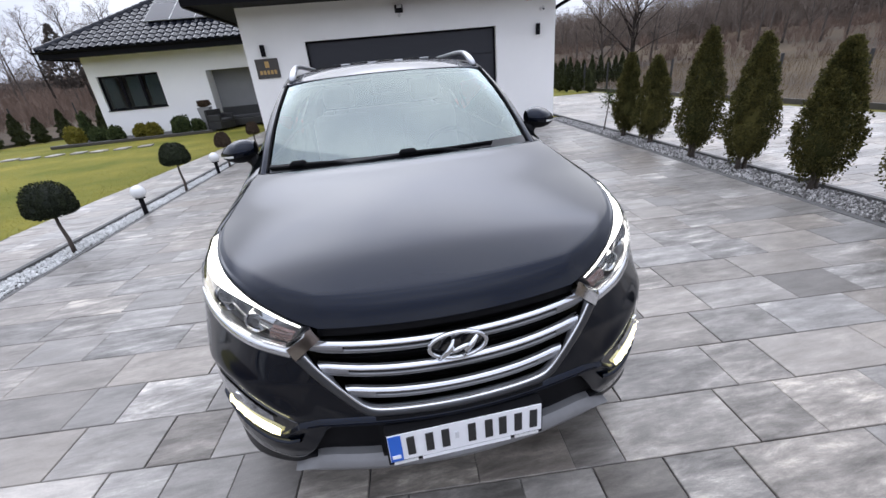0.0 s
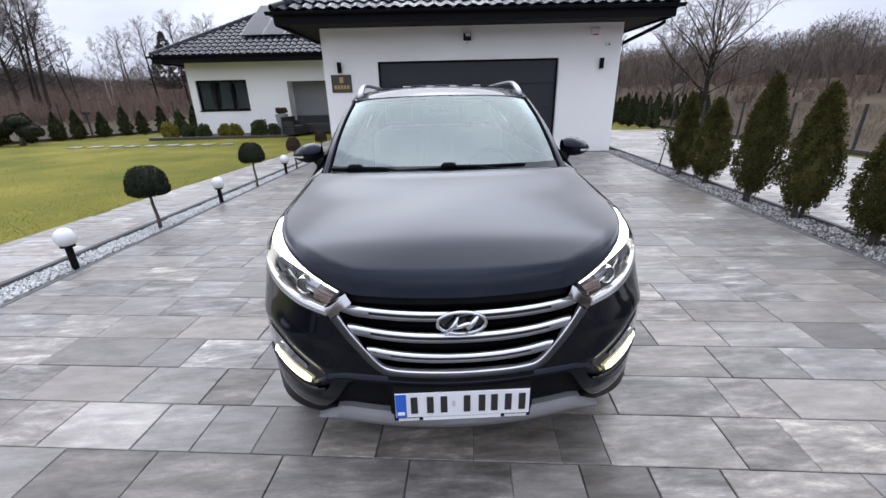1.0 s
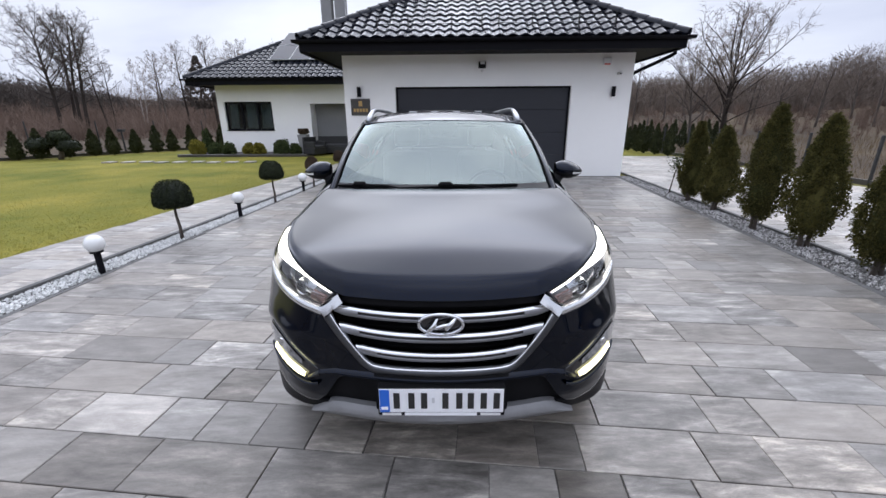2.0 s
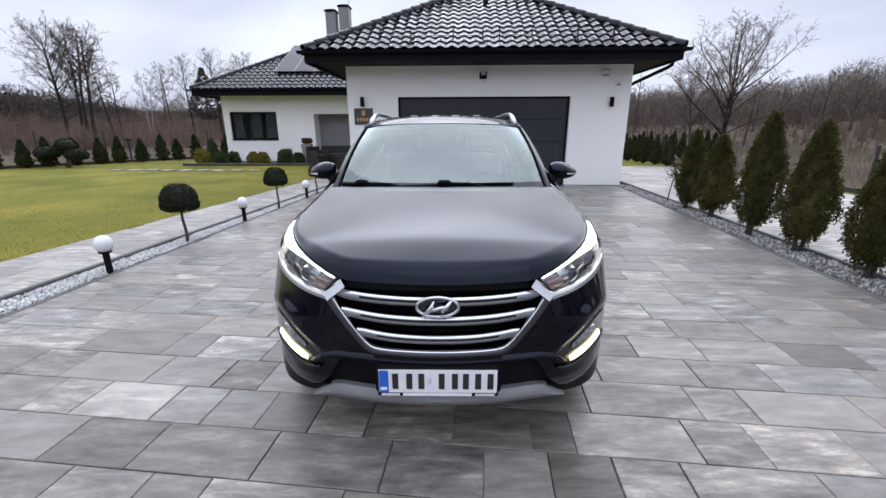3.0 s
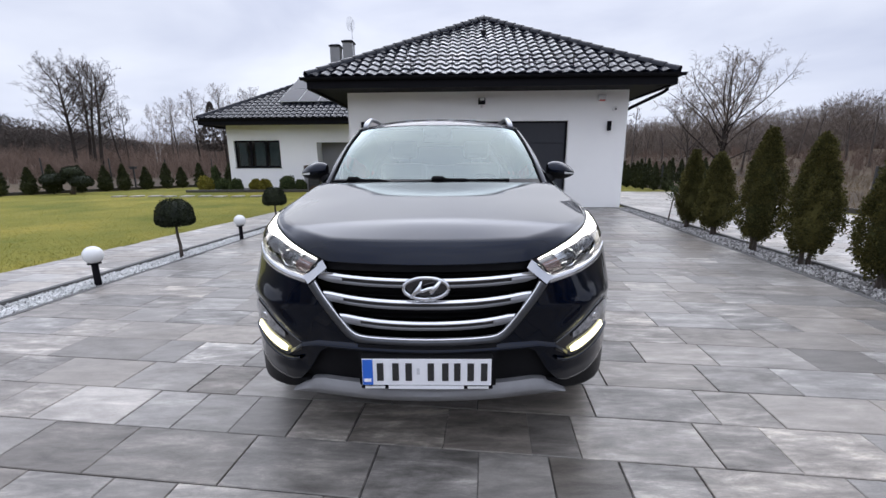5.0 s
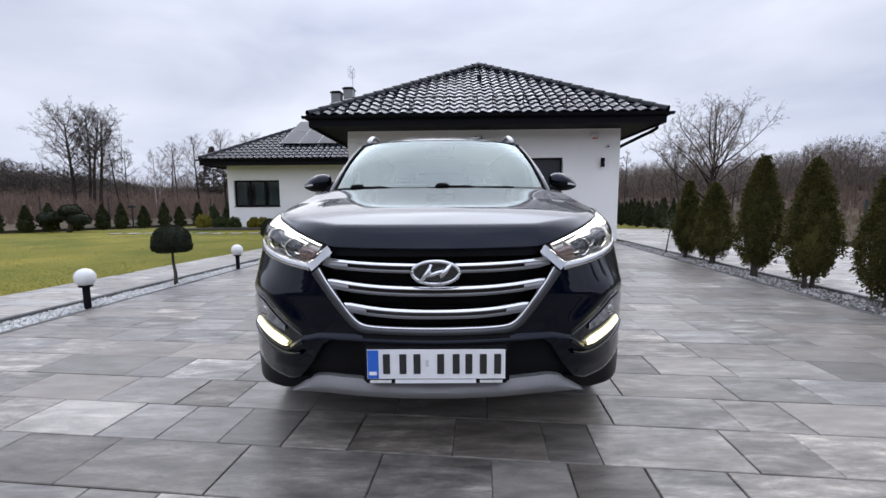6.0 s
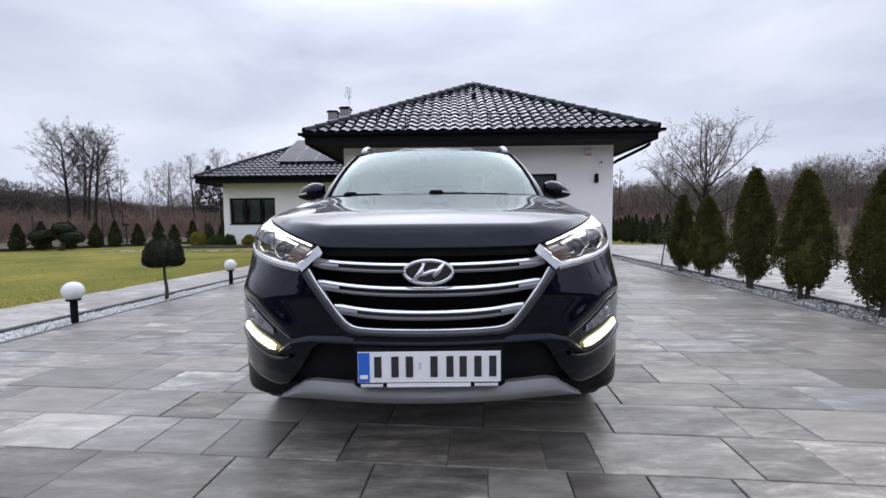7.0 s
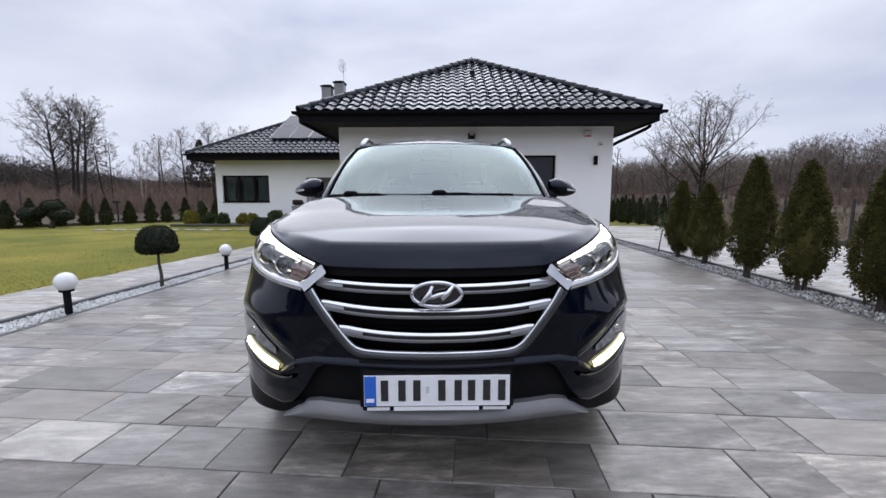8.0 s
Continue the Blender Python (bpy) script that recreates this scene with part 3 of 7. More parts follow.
def gravel(name, f, g, y0, y1, count, size, mat, label, seed):
    rng = random.Random(seed)
    s = Shape()
    for _ in range(count):
        y = lerp(y0, y1, rng.random() ** 1.25)
        x = lerp(f(y), g(y), rng.uniform(0.04, 0.96))
        r = size * rng.uniform(0.5, 1.35)
        q = Euler((rng.uniform(0, 6), rng.uniform(0, 6), rng.uniform(0, 6))).to_matrix()
        c = Vector((x, y, -0.021 + rng.uniform(0, 0.012)))
        k = [rng.uniform(0.7, 1.2) for _ in range(6)]
        vs = [c + q @ Vector(p) * r * w for p, w in zip(((1, 0, 0), (-1, 0, 0), (0, 0.8, 0), (0, -0.8, 0), (0, 0, 0.6), (0, 0, -0.6)), k)]
        s.add(vs, [(0, 2, 4), (2, 1, 4), (1, 3, 4), (3, 0, 4), (2, 0, 5), (1, 2, 5), (3, 1, 5), (0, 3, 5)])
    ob = new(name, s.mesh(name, mat))
    return tagged(ob, label, "gravel", kind="stuff")


gravel("white_gravel", left_outer, lambda y: left_inner(y) - 0.05, -2.0, FAR, 11000, 0.018, MARBLE, "white marble chips filling the narrow bed", 3)
gravel("grey_gravel", lambda y: right_inner(y) + 0.06, right_outer, -2.0, FAR, 11500, 0.019, MIXED_STONE, "mixed white and grey stone chips under the thujas", 4)


# ---- house ----
house = thing("house", (1.2, 10.4, 0), "single-storey white rendered house with a dark tiled hip roof", "house", kind="", turn=-1.7)
EAST = 3.86
HALF, EAVE, EAVE_E, SLOPE, TOP = 4.0, 4.78, 4.64, 0.580, 3.50
DOOR_L, DOOR_R, DOOR_H = -2.57, 2.25, 2.44
SOFFIT = 3.24
WING_L, WING_R, WING_F, WING_B = -12.9, 4.0, 9.1, 19.3
WEAVE_L, WEAVE_R, WEAVE_F, WEAVE_B = -13.75, 4.6, 8.15, 20.2


def wall_piece(lo, hi, mat=STUCCO):
    return part("wall", Shape().box(lo, hi), mat, house)


wall_piece((-HALF, 0, 0), (DOOR_L, 0.3, SOFFIT + 0.02))
wall_piece((DOOR_R, 0, 0), (EAST, 0.3, SOFFIT + 0.02))
wall_piece((DOOR_L, 0, DOOR_H), (DOOR_R, 0.3, SOFFIT + 0.02))
wall_piece((-HALF, 0.3, 0), (-HALF + 0.3, WING_F + 2.2, SOFFIT + 0.02))
wall_piece((EAST - 0.3, 0.3, 0), (EAST, WING_B, SOFFIT + 0.02))
# Wing: window near its corner, deep entrance recess beside the garage.
WIN_L, WIN_R, WIN_B, WIN_T = -12.58, -10.15, 1.10, 2.47
REC_L, REC_T, REC_D = -8.21, 2.36, 0.78
wall_piece((WING_L, WING_F, 0), (WIN_L, WING_F + 0.3, SOFFIT + 0.02))
wall_piece((WIN_R, WING_F, 0), (REC_L, WING_F + 0.3, SOFFIT + 0.02))
wall_piece((WIN_L, WING_F, 0), (WIN_R, WING_F + 0.3, WIN_B))
wall_piece((WIN_L, WING_F, WIN_T), (WIN_R, WING_F + 0.3, SOFFIT + 0.02))
wall_piece((REC_L, WING_F, REC_T), (-HALF, WING_F + 0.3, SOFFIT + 0.02))
wall_piece((WING_L, WING_F + 0.3, 0), (WING_L + 0.3, WING_B, SOFFIT + 0.02))
wall_piece((WING_L + 0.3, WING_B - 0.3, 0), (EAST - 0.3, WING_B, SOFFIT + 0.02))
wall_piece((REC_L - 0.3, WING_F + 0.3, 0), (REC_L, WING_F + REC_D, SOFFIT + 0.02))
wall_piece((REC_L - 0.3, WING_F + REC_D, 0), (-HALF, WING_F + REC_D + 0.2, SOFFIT + 0.02), PLINTH)
part("porch_floor", Shape().box((REC_L, WING_F - 0.4, 0), (-HALF, WING_F + REC_D, 0.04), 0.01), KERB, house)
part("room_floor", Shape().box((WING_L + 0.3, WING_F + 0.3, 0), (REC_L - 0.3, WING_B - 0.3, 0.05)), CABIN, house)

# Garage door in its reveal: four sections with a shallow groove between them.
gdoor = part("garage_door", Shape().box((DOOR_L, 0.16, 0), (DOOR_R, 0.2, DOOR_H)), DOOR_GREY, house, "anthracite sectional garage door, closed")
for k in range(4):
    h = DOOR_H / 4
    part("door_section", Shape().box((DOOR_L + 0.05, 0.135, k * h + 0.006), (DOOR_R - 0.05, 0.165, (k + 1) * h - 0.006), 0.004), DOOR_GREY, gdoor)
part("door_seal", Shape().box((DOOR_L, 0.12, 0), (DOOR_L + 0.045, 0.17, DOOR_H - 0.045)), ANTHRACITE, gdoor)
part("door_seal", Shape().box((DOOR_R - 0.045, 0.12, 0), (DOOR_R, 0.17, DOOR_H - 0.045)), ANTHRACITE, gdoor)
part("door_seal", Shape().box((DOOR_L, 0.12, DOOR_H - 0.045), (DOOR_R, 0.17, DOOR_H)), ANTHRACITE, gdoor)

# Wing window: three lights, dark frame, curtains behind.
wframe = Shape()
for lo, hi in (((WIN_L, WIN_B), (WIN_R, WIN_B + 0.08)), ((WIN_L, WIN_T - 0.08), (WIN_R, WIN_T)), ((WIN_L, WIN_B + 0.08), (WIN_L + 0.08, WIN_T - 0.08)),
               ((WIN_R - 0.08, WIN_B + 0.08), (WIN_R, WIN_T - 0.08)), ((-11.80, WIN_B + 0.08), (-11.70, WIN_T - 0.08)), ((-11.00, WIN_B + 0.08), (-10.90, WIN_T - 0.08))):
    wframe.box((lo[0], WING_F + 0.1, lo[1]), (hi[0], WING_F + 0.17, hi[1]), 0.006)
window = part("window", Shape().box((WIN_L, WING_F + 0.172, WIN_B), (WIN_R, WING_F + 0.18, WIN_B + 0.05)), ANTHRACITE, house, "three-light window with dark frame and grey curtains")
part("window_frame", wframe, ANTHRACITE, window)
for a, b in ((WIN_L + 0.08, -11.80), (-11.70, -11.00), (-10.90, WIN_R - 0.08)):
    pane = part("pane", Shape().box((a, WING_F + 0.13, WIN_B + 0.08), (b, WING_F + 0.136, WIN_T - 0.08)), WINDOW_GLASS, window)
    pane.visible_shadow = False
part("window_sill", Shape().box((WIN_L - 0.03, WING_F - 0.04, WIN_B - 0.03), (WIN_R + 0.03, WING_F + 0.1, WIN_B), 0.005), ANTHRACITE, window)
for a, b in ((WIN_L + 0.1, -12.05), (-11.62, -11.05), (-10.85, -10.25)):
    cs = Shape()
    cs.grid([[(lerp(a, b, k / 24), WING_F + 0.30 + 0.025 * math.sin(k * 1.9), z) for k in range(25)] for z in (WIN_B, WIN_T)])
    part("curtain", cs, CURTAIN, window, smoothed=True)

# Eaves: soffit, fascia boards and half-round gutters.
eaves = part("eave_boarding", Shape().box((-EAVE + 0.06, -0.94, SOFFIT), (EAVE_E - 0.06, 9.1, SOFFIT + 0.03)), ANTHRACITE, house, "dark boarded soffit and fascia")
part("soffit", Shape().box((WEAVE_L + 0.06, WEAVE_F + 0.06, SOFFIT - 0.004), (WEAVE_R, WEAVE_B - 0.06, SOFFIT + 0.026)), ANTHRACITE, eaves)
for lo, hi in (((-EAVE, -1.0, 3.19), (EAVE_E, -0.94, 3.40)), ((-EAVE, -0.94, 3.17), (-EAVE + 0.06, WEAVE_F, 3.40)), ((EAVE_E - 0.06, -0.94, 3.19), (EAVE_E, WEAVE_B, 3.40)),
               ((WEAVE_L, WEAVE_F, 3.17), (-EAVE, WEAVE_F + 0.06, 3.40)), ((WEAVE_L, WEAVE_F + 0.06, 3.17), (WEAVE_L + 0.06, WEAVE_B, 3.40))):
    part("fascia", Shape().box(lo, hi, 0.004), ANTHRACITE, eaves)


def gutter(a, b, out):
    a, b, out = Vector(a), Vector(b), Vector(out)
    s, rows = Shape(), []
    for k in range(10):
        w = math.pi * k / 9
        rows.append([p + out * (0.07 - 0.07 * math.cos(w)) + Vector((0, 0, -0.07 * math.sin(w))) for p in (a, b)])
    for k in range(9, -1, -1):
        w = math.pi * k / 9
        rows.append([p + out * (0.07 - 0.064 * math.cos(w)) + Vector((0, 0, 0.002 - 0.064 * math.sin(w))) for p in (a, b)])
    s.grid(rows)
    for e in (a, b):
        s.add([e + out * (0.07 - 0.07 * math.cos(math.pi * k / 9)) + Vector((0, 0, -0.07 * math.sin(math.pi * k / 9))) for k in range(10)], [tuple(range(10))])
    part("gutter", s, ANTHRACITE, house, smoothed=True, sharp=40)


gutter((-EAVE - 0.14, -1.0, 3.45), (EAVE_E + 0.14, -1.0, 3.45), (0, -1, 0))
gutter((-EAVE, -1.0, 3.45), (-EAVE, WEAVE_F - 0.15, 3.45), (-1, 0, 0))
gutter((EAVE_E, -1.0, 3.45), (EAVE_E, WEAVE_B, 3.45), (1, 0, 0))
gutter((WEAVE_L - 0.14, WEAVE_F, 3.45), (-EAVE - 0.15, WEAVE_F, 3.45), (0, -1, 0))
gutter((WEAVE_L, WEAVE_F, 3.45), (WEAVE_L, WEAVE_B, 3.45), (-1, 0, 0))
pipe = Shape().tube([(EAVE_E + 0.07, -0.45, 3.4), (EAVE_E + 0.07, -0.45, 3.26), (EAVE_E + 0.04, -0.43, 3.17), (EAVE_E - 0.05, -0.38, 3.10), (EAST + 0.16, 0.15, 2.80),
                     (EAST + 0.08, 0.3, 2.74), (EAST + 0.06, 0.32, 2.62), (EAST + 0.06, 0.32, 0.05)], 0.045, 10)
part("downpipe", pipe, ANTHRACITE, house, smoothed=True, sharp=50)

# Roof: sheathing, then wavy glazed tiles and hip caps.
APEX = TOP + SLOPE * EAVE
RIDGE_Y = EAVE - 1.0
WR_HALF = (WEAVE_B - WEAVE_F) / 2
WRIDGE = TOP + SLOPE * WR_HALF
WRY = WEAVE_F + WR_HALF
deck = Shape()
d = 0.07
deck.add([(-EAVE, -1.0, TOP - d), (EAVE_E, -1.0, TOP - d), (0, RIDGE_Y, APEX - d), (0, WRY - 1, APEX - d), (-EAVE, WRY - 1, TOP - d), (EAVE_E, WRY - 1, TOP - d)],
         [(0, 1, 2), (0, 2, 3, 4), (1, 5, 3, 2)])
deck.add([(WEAVE_L, WEAVE_F, TOP - d), (WEAVE_R, WEAVE_F, TOP - d), (WEAVE_R, WEAVE_B, TOP - d), (WEAVE_L, WEAVE_B, TOP - d), (WEAVE_L + WR_HALF, WRY, WRIDGE - d),
          (WEAVE_R - WR_HALF, WRY, WRIDGE - d)], [(0, 1, 5, 4), (1, 2, 5), (2, 3, 4, 5), (3, 0, 4)])
roof = part("roof", deck, ANTHRACITE, house, "glossy anthracite wavy roof tiles on hips")

TW, TL = 0.30, 0.36


def tile_points(width=TW, length=TL * 1.08):
    """One wavy tile: u across, v up the slope, w off the slope; lower edge lifted with a lip."""
    us = [k / 8 for k in range(9)]
    wave = [0.026 * (1 - math.cos(2 * math.pi * u)) for u in us]
    rows = [[(u * width, 0.0, h - 0.012) for u, h in zip(us, wave)], [(u * width, 0.0, h + 0.030) for u, h in zip(us, wave)],
            [(u * width, length, h) for u, h in zip(us, wave)]]
    return rows


def slope_frame(origin, along, inward, rise=SLOPE):
    o, e1 = Vector(origin), Vector(along).normalized()
    e2 = (Vector(inward) + Vector((0, 0, rise))).normalized()
    e3 = e1.cross(e2)
    if e3.z < 0:
        e3 = -e3
    return o, e1, e2, e3


def lay_tiles(origin, along, inward, width, height, left, right, singles, rise=SLOPE):
    """Tiles over a slope whose sides close in by left and right metres for each metre up the slope."""
    o, e1, e2, e3 = slope_frame(origin, along, inward, rise)
    proto = Shape()
    rows = tile_points()
    proto.grid([[o * 0 + e1 * p[0] + e2 * p[1] + e3 * p[2] for p in r] for r in rows])
    shared = proto.mesh("roof_tile", TILE, True, 50)
    rest = Shape()
    for j in range(int(height / TL) + 1):
        v0 = j * TL
        for i in range(int(width / TW) + 1):
            u0 = i * TW
            corners = [(u0, v0), (u0 + TW, v0), (u0, v0 + TL), (u0 + TW, v0 + TL)]
            inside = [left * v - 0.02 <= u <= width - right * v + 0.02 and v <= height + 0.05 for u, v in corners]
            if all(inside) and singles:
                ob = new("roof_tile", shared)
                ob.parent = roof
                ob.location = o + e1 * u0 + e2 * v0 + e3 * random.uniform(-0.002, 0.002)
            elif any(inside):
                g = []
                for r in rows:
                    row = []
                    for p in r:
                        v = min(v0 + p[1], height)
                        u = clamp(u0 + p[0], left * v, max(left * v, width - right * v))
                        row.append(o + e1 * u + e2 * v + e3 * p[2])
                    g.append(row)
                rest.grid(g)
    ob = part("roof_tiling", rest, TILE, roof, smoothed=True, sharp=50, kind="stuff")
    return ob


K = math.sqrt(1 + SLOPE * SLOPE)
lay_tiles((-EAVE, -1.04, TOP - 0.03), (1, 0, 0), (0, 1, 0), EAVE + EAVE_E, EAVE * K, 1 / K, EAVE_E / EAVE / K, True)
lay_tiles((-EAVE - 0.04, WEAVE_F, TOP - 0.03), (0, -1, 0), (1, 0, 0), WEAVE_F + 1.0, EAVE * K, -1 / K, 1 / K, False)
RISE_E = SLOPE * EAVE / EAVE_E
KE = math.sqrt(1 + RISE_E * RISE_E)
lay_tiles((EAVE_E + 0.04, -1.0, TOP - 0.03), (0, 1, 0), (-1, 0, 0), WEAVE_F + 1.0, EAVE_E * KE, 1 / KE, -1 / KE, False, RISE_E)
lay_tiles((WEAVE_L, WEAVE_F - 0.04, TOP - 0.03), (1, 0, 0), (0, 1, 0), WEAVE_R - WEAVE_L, WR_HALF * K, 1 / K, 1 / K, False)
lay_tiles((WEAVE_L - 0.04, WEAVE_B, TOP - 0.03), (0, -1, 0), (1, 0, 0), WEAVE_B - WEAVE_F, WR_HALF * K, 1 / K, 1 / K, False)


def hip_caps(a, b):
    a, b = Vector(a), Vector(b)
    n = max(2, int((b - a).length / 0.38))
    dvec = (b - a).normalized()
    side = dvec.cross(Vector((0, 0, 1))).normalized()
    up = side.cross(dvec)
    for k in range(n):
        p, q = a.lerp(b, k / n) + up * 0.0, a.lerp(b, (k + 1.06) / n)
        s, rows = Shape(), []
        for c, r in ((p, 0.105), (p, 0.13), (p.lerp(q, 0.12), 0.13), (q, 0.108)):
            rows.append([c + side * r * math.cos(math.pi * i / 8) + up * (r * math.sin(math.pi * i / 8) - 0.005) for i in range(9)])
        s.grid(rows)
        part("ridge_cap", s, TILE, roof, smoothed=True, sharp=45)


# Snow guards along the front slope and a vent tile near the top.
for x0, x1, posts in ((-2.95, -0.2, (-2.9, -2.1, -1.0, -0.25)), (0.12, 3.1, (0.17, 1.0, 2.15, 3.05))):
    gy, gz = -0.55, TOP + SLOPE * 0.45
    guard = part("snow_guard", Shape().box((x0, gy - 0.008, gz + 0.27), (x1, gy + 0.008, gz + 0.29), 0.003), ANTHRACITE, house, "dark steel snow guard on the roof")
    for dz in (0.11, 0.19):
        part("rod", Shape().tube([(x0, gy, gz + dz), (x1, gy, gz + dz)], 0.006, 6), ANTHRACITE, guard)
    for x in posts:
        part("post", Shape().box((x - 0.014, gy - 0.02, gz - 0.02), (x + 0.014, gy + 0.02, gz + 0.31), 0.003), ANTHRACITE, guard)
part("roof_vent", Shape().box((-0.15, 2.0, TOP + SLOPE * 3.0), (0.02, 2.16, TOP + SLOPE * 3.0 + 0.17), 0.03), ANTHRACITE, house)

hip_caps((-EAVE, -1.0, TOP), (0, RIDGE_Y, APEX + 0.02))
hip_caps((EAVE_E, -1.0, TOP), (0, RIDGE_Y, APEX + 0.02))
hip_caps((0, RIDGE_Y, APEX + 0.02), (0, WRY - 1.2, APEX + 0.02))
hip_caps((WEAVE_L, WEAVE_F, TOP), (WEAVE_L + WR_HALF, WRY, WRIDGE + 0.02))
hip_caps((WEAVE_L + WR_HALF, WRY, WRIDGE + 0.02), (WEAVE_R - WR_HALF, WRY, WRIDGE + 0.02))

# Solar panels lying on the wing's front slope.
o, e1, e2, e3 = slope_frame((-10.15, WEAVE_F + 1.35, TOP + 1.35 * SLOPE + 0.05), (1, 0, 0), (0, 1, 0))
turn = Matrix((e1, e2, e3)).transposed().to_4x4()
for r in range(2):
    for c in range(4):
        m = Matrix.Translation(o + e1 * (c * 1.02) + e2 * (r * 1.72) + e3 * 0.06) @ turn
        panel = part("solar_panel", Shape().box((0, 0, 0), (1.0, 1.7, 0.035), 0.003, m), ALU, house, "dark solar panel in a thin frame")
        part("cell_sheet", Shape().box((0.015, 0.015, 0.03), (0.985, 1.685, 0.039), 0.0, m), SOLAR, panel)

for cx, h in ((-8.55, 1.45), (-7.75, 1.68)):
    s = Shape().box((cx - 0.3, WRY + 0.2, WRIDGE - 0.6), (cx + 0.3, WRY + 0.8, WRIDGE + h - 0.14), 0.01)
    chim = part("chimney", s, PLINTH, house, "grey rendered chimney with a flared cap")
    part("chimney_cap", Shape().box((cx - 0.36, WRY + 0.14, WRIDGE + h - 0.14), (cx + 0.36, WRY + 0.86, WRIDGE + h - 0.06), 0.01), ANTHRACITE, chim)
    part("chimney_top", Shape().box((cx - 0.26, WRY + 0.24, WRIDGE + h - 0.06), (cx + 0.26, WRY + 0.76, WRIDGE + h), 0.01), ANTHRACITE, chim)
mast = part("antenna_mast", Shape().tube([(-7.45, WRY + 0.3, WRIDGE - 0.3), (-7.45, WRY + 0.3, WRIDGE + 2.7)], 0.022, 8), ALU, house, "thin mast with a round wire-mesh dish")
dish = Shape()
dm = pose(-7.5, WRY + 0.22, WRIDGE + 2.55, 80, 0, 30)
for r in (0.12, 0.2, 0.28, 0.34):
    dish.tube([dm @ Vector((0.75 * r * math.cos(w), 1.25 * r * math.sin(w), 0)) for w in [2 * math.pi * k / 20 for k in range(21)]], 0.010, 4)
for k in range(6):
    w = math.pi * k / 6
    dish.tube([dm @ Vector((-0.255 * math.cos(w), -0.425 * math.sin(w), 0)), dm @ Vector((0.255 * math.cos(w), 0.425 * math.sin(w), 0))], 0.008, 4)
part("dish", dish, ALU, mast)

# Fittings on the garage wall.
for lx, lz in ((-3.57, 2.31), (3.36, 2.28)):
    wl_ = thing("wall_lamp", house.matrix_basis @ Vector((lx, -0.002, lz)), "slim black up-and-down lamp on the white wall", "wall lamp", "lamps beside the garage door", turn=-1.7)
    part("lamp_body", Shape().box((-0.05, -0.11, -0.13), (0.05, -0.03, 0.13), 0.012), ANTHRACITE, wl_)
    part("mount", Shape().box((-0.035, -0.03, -0.06), (0.035, 0.0, 0.06), 0.006), ANTHRACITE, wl_)
    part("lens", Shape().box((-0.038, -0.1, -0.134), (0.038, -0.04, -0.128)), GLOBE, wl_)
sign = thing("address_sign", house.matrix_basis @ Vector((-3.56, -0.002, 1.92)), "dark square sign with gold writing on the white wall", "sign", turn=-1.7)
part("sign_board", Shape().box((-0.27, -0.03, -0.22), (0.27, 0.0, 0.22), 0.006), SIGN, sign)
part("upper_writing", Shape().box((-0.05, -0.036, 0.02), (0.05, -0.028, 0.16)), GOLD, sign)
for k in range(5):
    part("lower_writing", Shape().box((-0.2 + k * 0.085, -0.036, -0.13), (-0.14 + k * 0.085, -0.028, -0.04)), GOLD, sign)
spot = thing("floodlight", house.matrix_basis @ Vector((-0.19, -0.002, 2.93)), "small dark floodlight with a sensor above the garage door", "floodlight", turn=-1.7)
part("back_box", Shape().box((-0.1, -0.05, -0.04), (0.1, 0.0, 0.13), 0.01), ANTHRACITE, spot)
part("lamp_head", Shape().box((-0.085, -0.2, -0.05), (0.085, -0.05, 0.06), 0.02, pose(0, 0, 0, -20)), ANTHRACITE, spot)
part("lens", Shape().box((-0.06, -0.206, -0.03), (0.06, -0.198, 0.045), 0.0, pose(0, 0, 0, -20)), GLOBE, spot)
part("sensor", Shape().lathe([(0.0, -0.06), (0.03, -0.05), (0.04, -0.02), (0.03, 0.01), (0, 0.02)], 12, pose(0, -0.08, -0.08)), WHITE_PLASTIC, spot, smoothed=True)
alarm = thing("alarm_siren", house.matrix_basis @ Vector((3.12, -0.002, 3.03)), "white alarm siren box with a red beacon strip", "alarm", turn=-1.7)
part("case", Shape().box((-0.12, -0.08, -0.09), (0.12, 0.0, 0.09), 0.03), WHITE_PLASTIC, alarm)
part("beacon", Shape().box((-0.08, -0.086, -0.088), (0.08, -0.02, -0.05), 0.012), RED_PLASTIC, alarm)
eye = thing("security_camera", house.matrix_basis @ Vector((3.47, -0.002, 2.74)), "small white security camera on the wall", "camera", turn=-1.7)
part("bracket", Shape().lathe([(0.05, 0), (0.05, 0.02), (0.03, 0.04), (0.0, 0.04)], 14, pose(0, 0, 0, 90)), WHITE_PLASTIC, eye, smoothed=True, sharp=40)
part("camera_body", Shape().lathe([(0.0, 0.0), (0.035, 0.0), (0.04, 0.02), (0.04, 0.12), (0.03, 0.13), (0.0, 0.13)], 14, pose(0, -0.03, 0.0, 80)), WHITE_PLASTIC, eye, smoothed=True, sharp=40)
part("camera_lens", Shape().lathe([(0.0, 0.0), (0.028, 0.0), (0.028, 0.006), (0, 0.008)], 14, pose(0, -0.157, -0.022, 80)), GLOSS_BLACK, eye, smoothed=True, sharp=40)

# ---- the car ----
# Nose at y = 0, wheels at y 0.88 and 3.55, centre line on x = 0.
car = thing("suv", (0, 0, 0), "dark navy-black SUV with lit headlamps parked on the driveway", "car")


def outline(ax):
    """Plan of the front: how far back the skin lies at half-width ax."""
    u = clamp((ax - 0.58) / 0.345, 0, 0.999)
    return 0.02 + 0.29 * ax * ax + 0.375 * (1 - math.sqrt(1 - u * u))


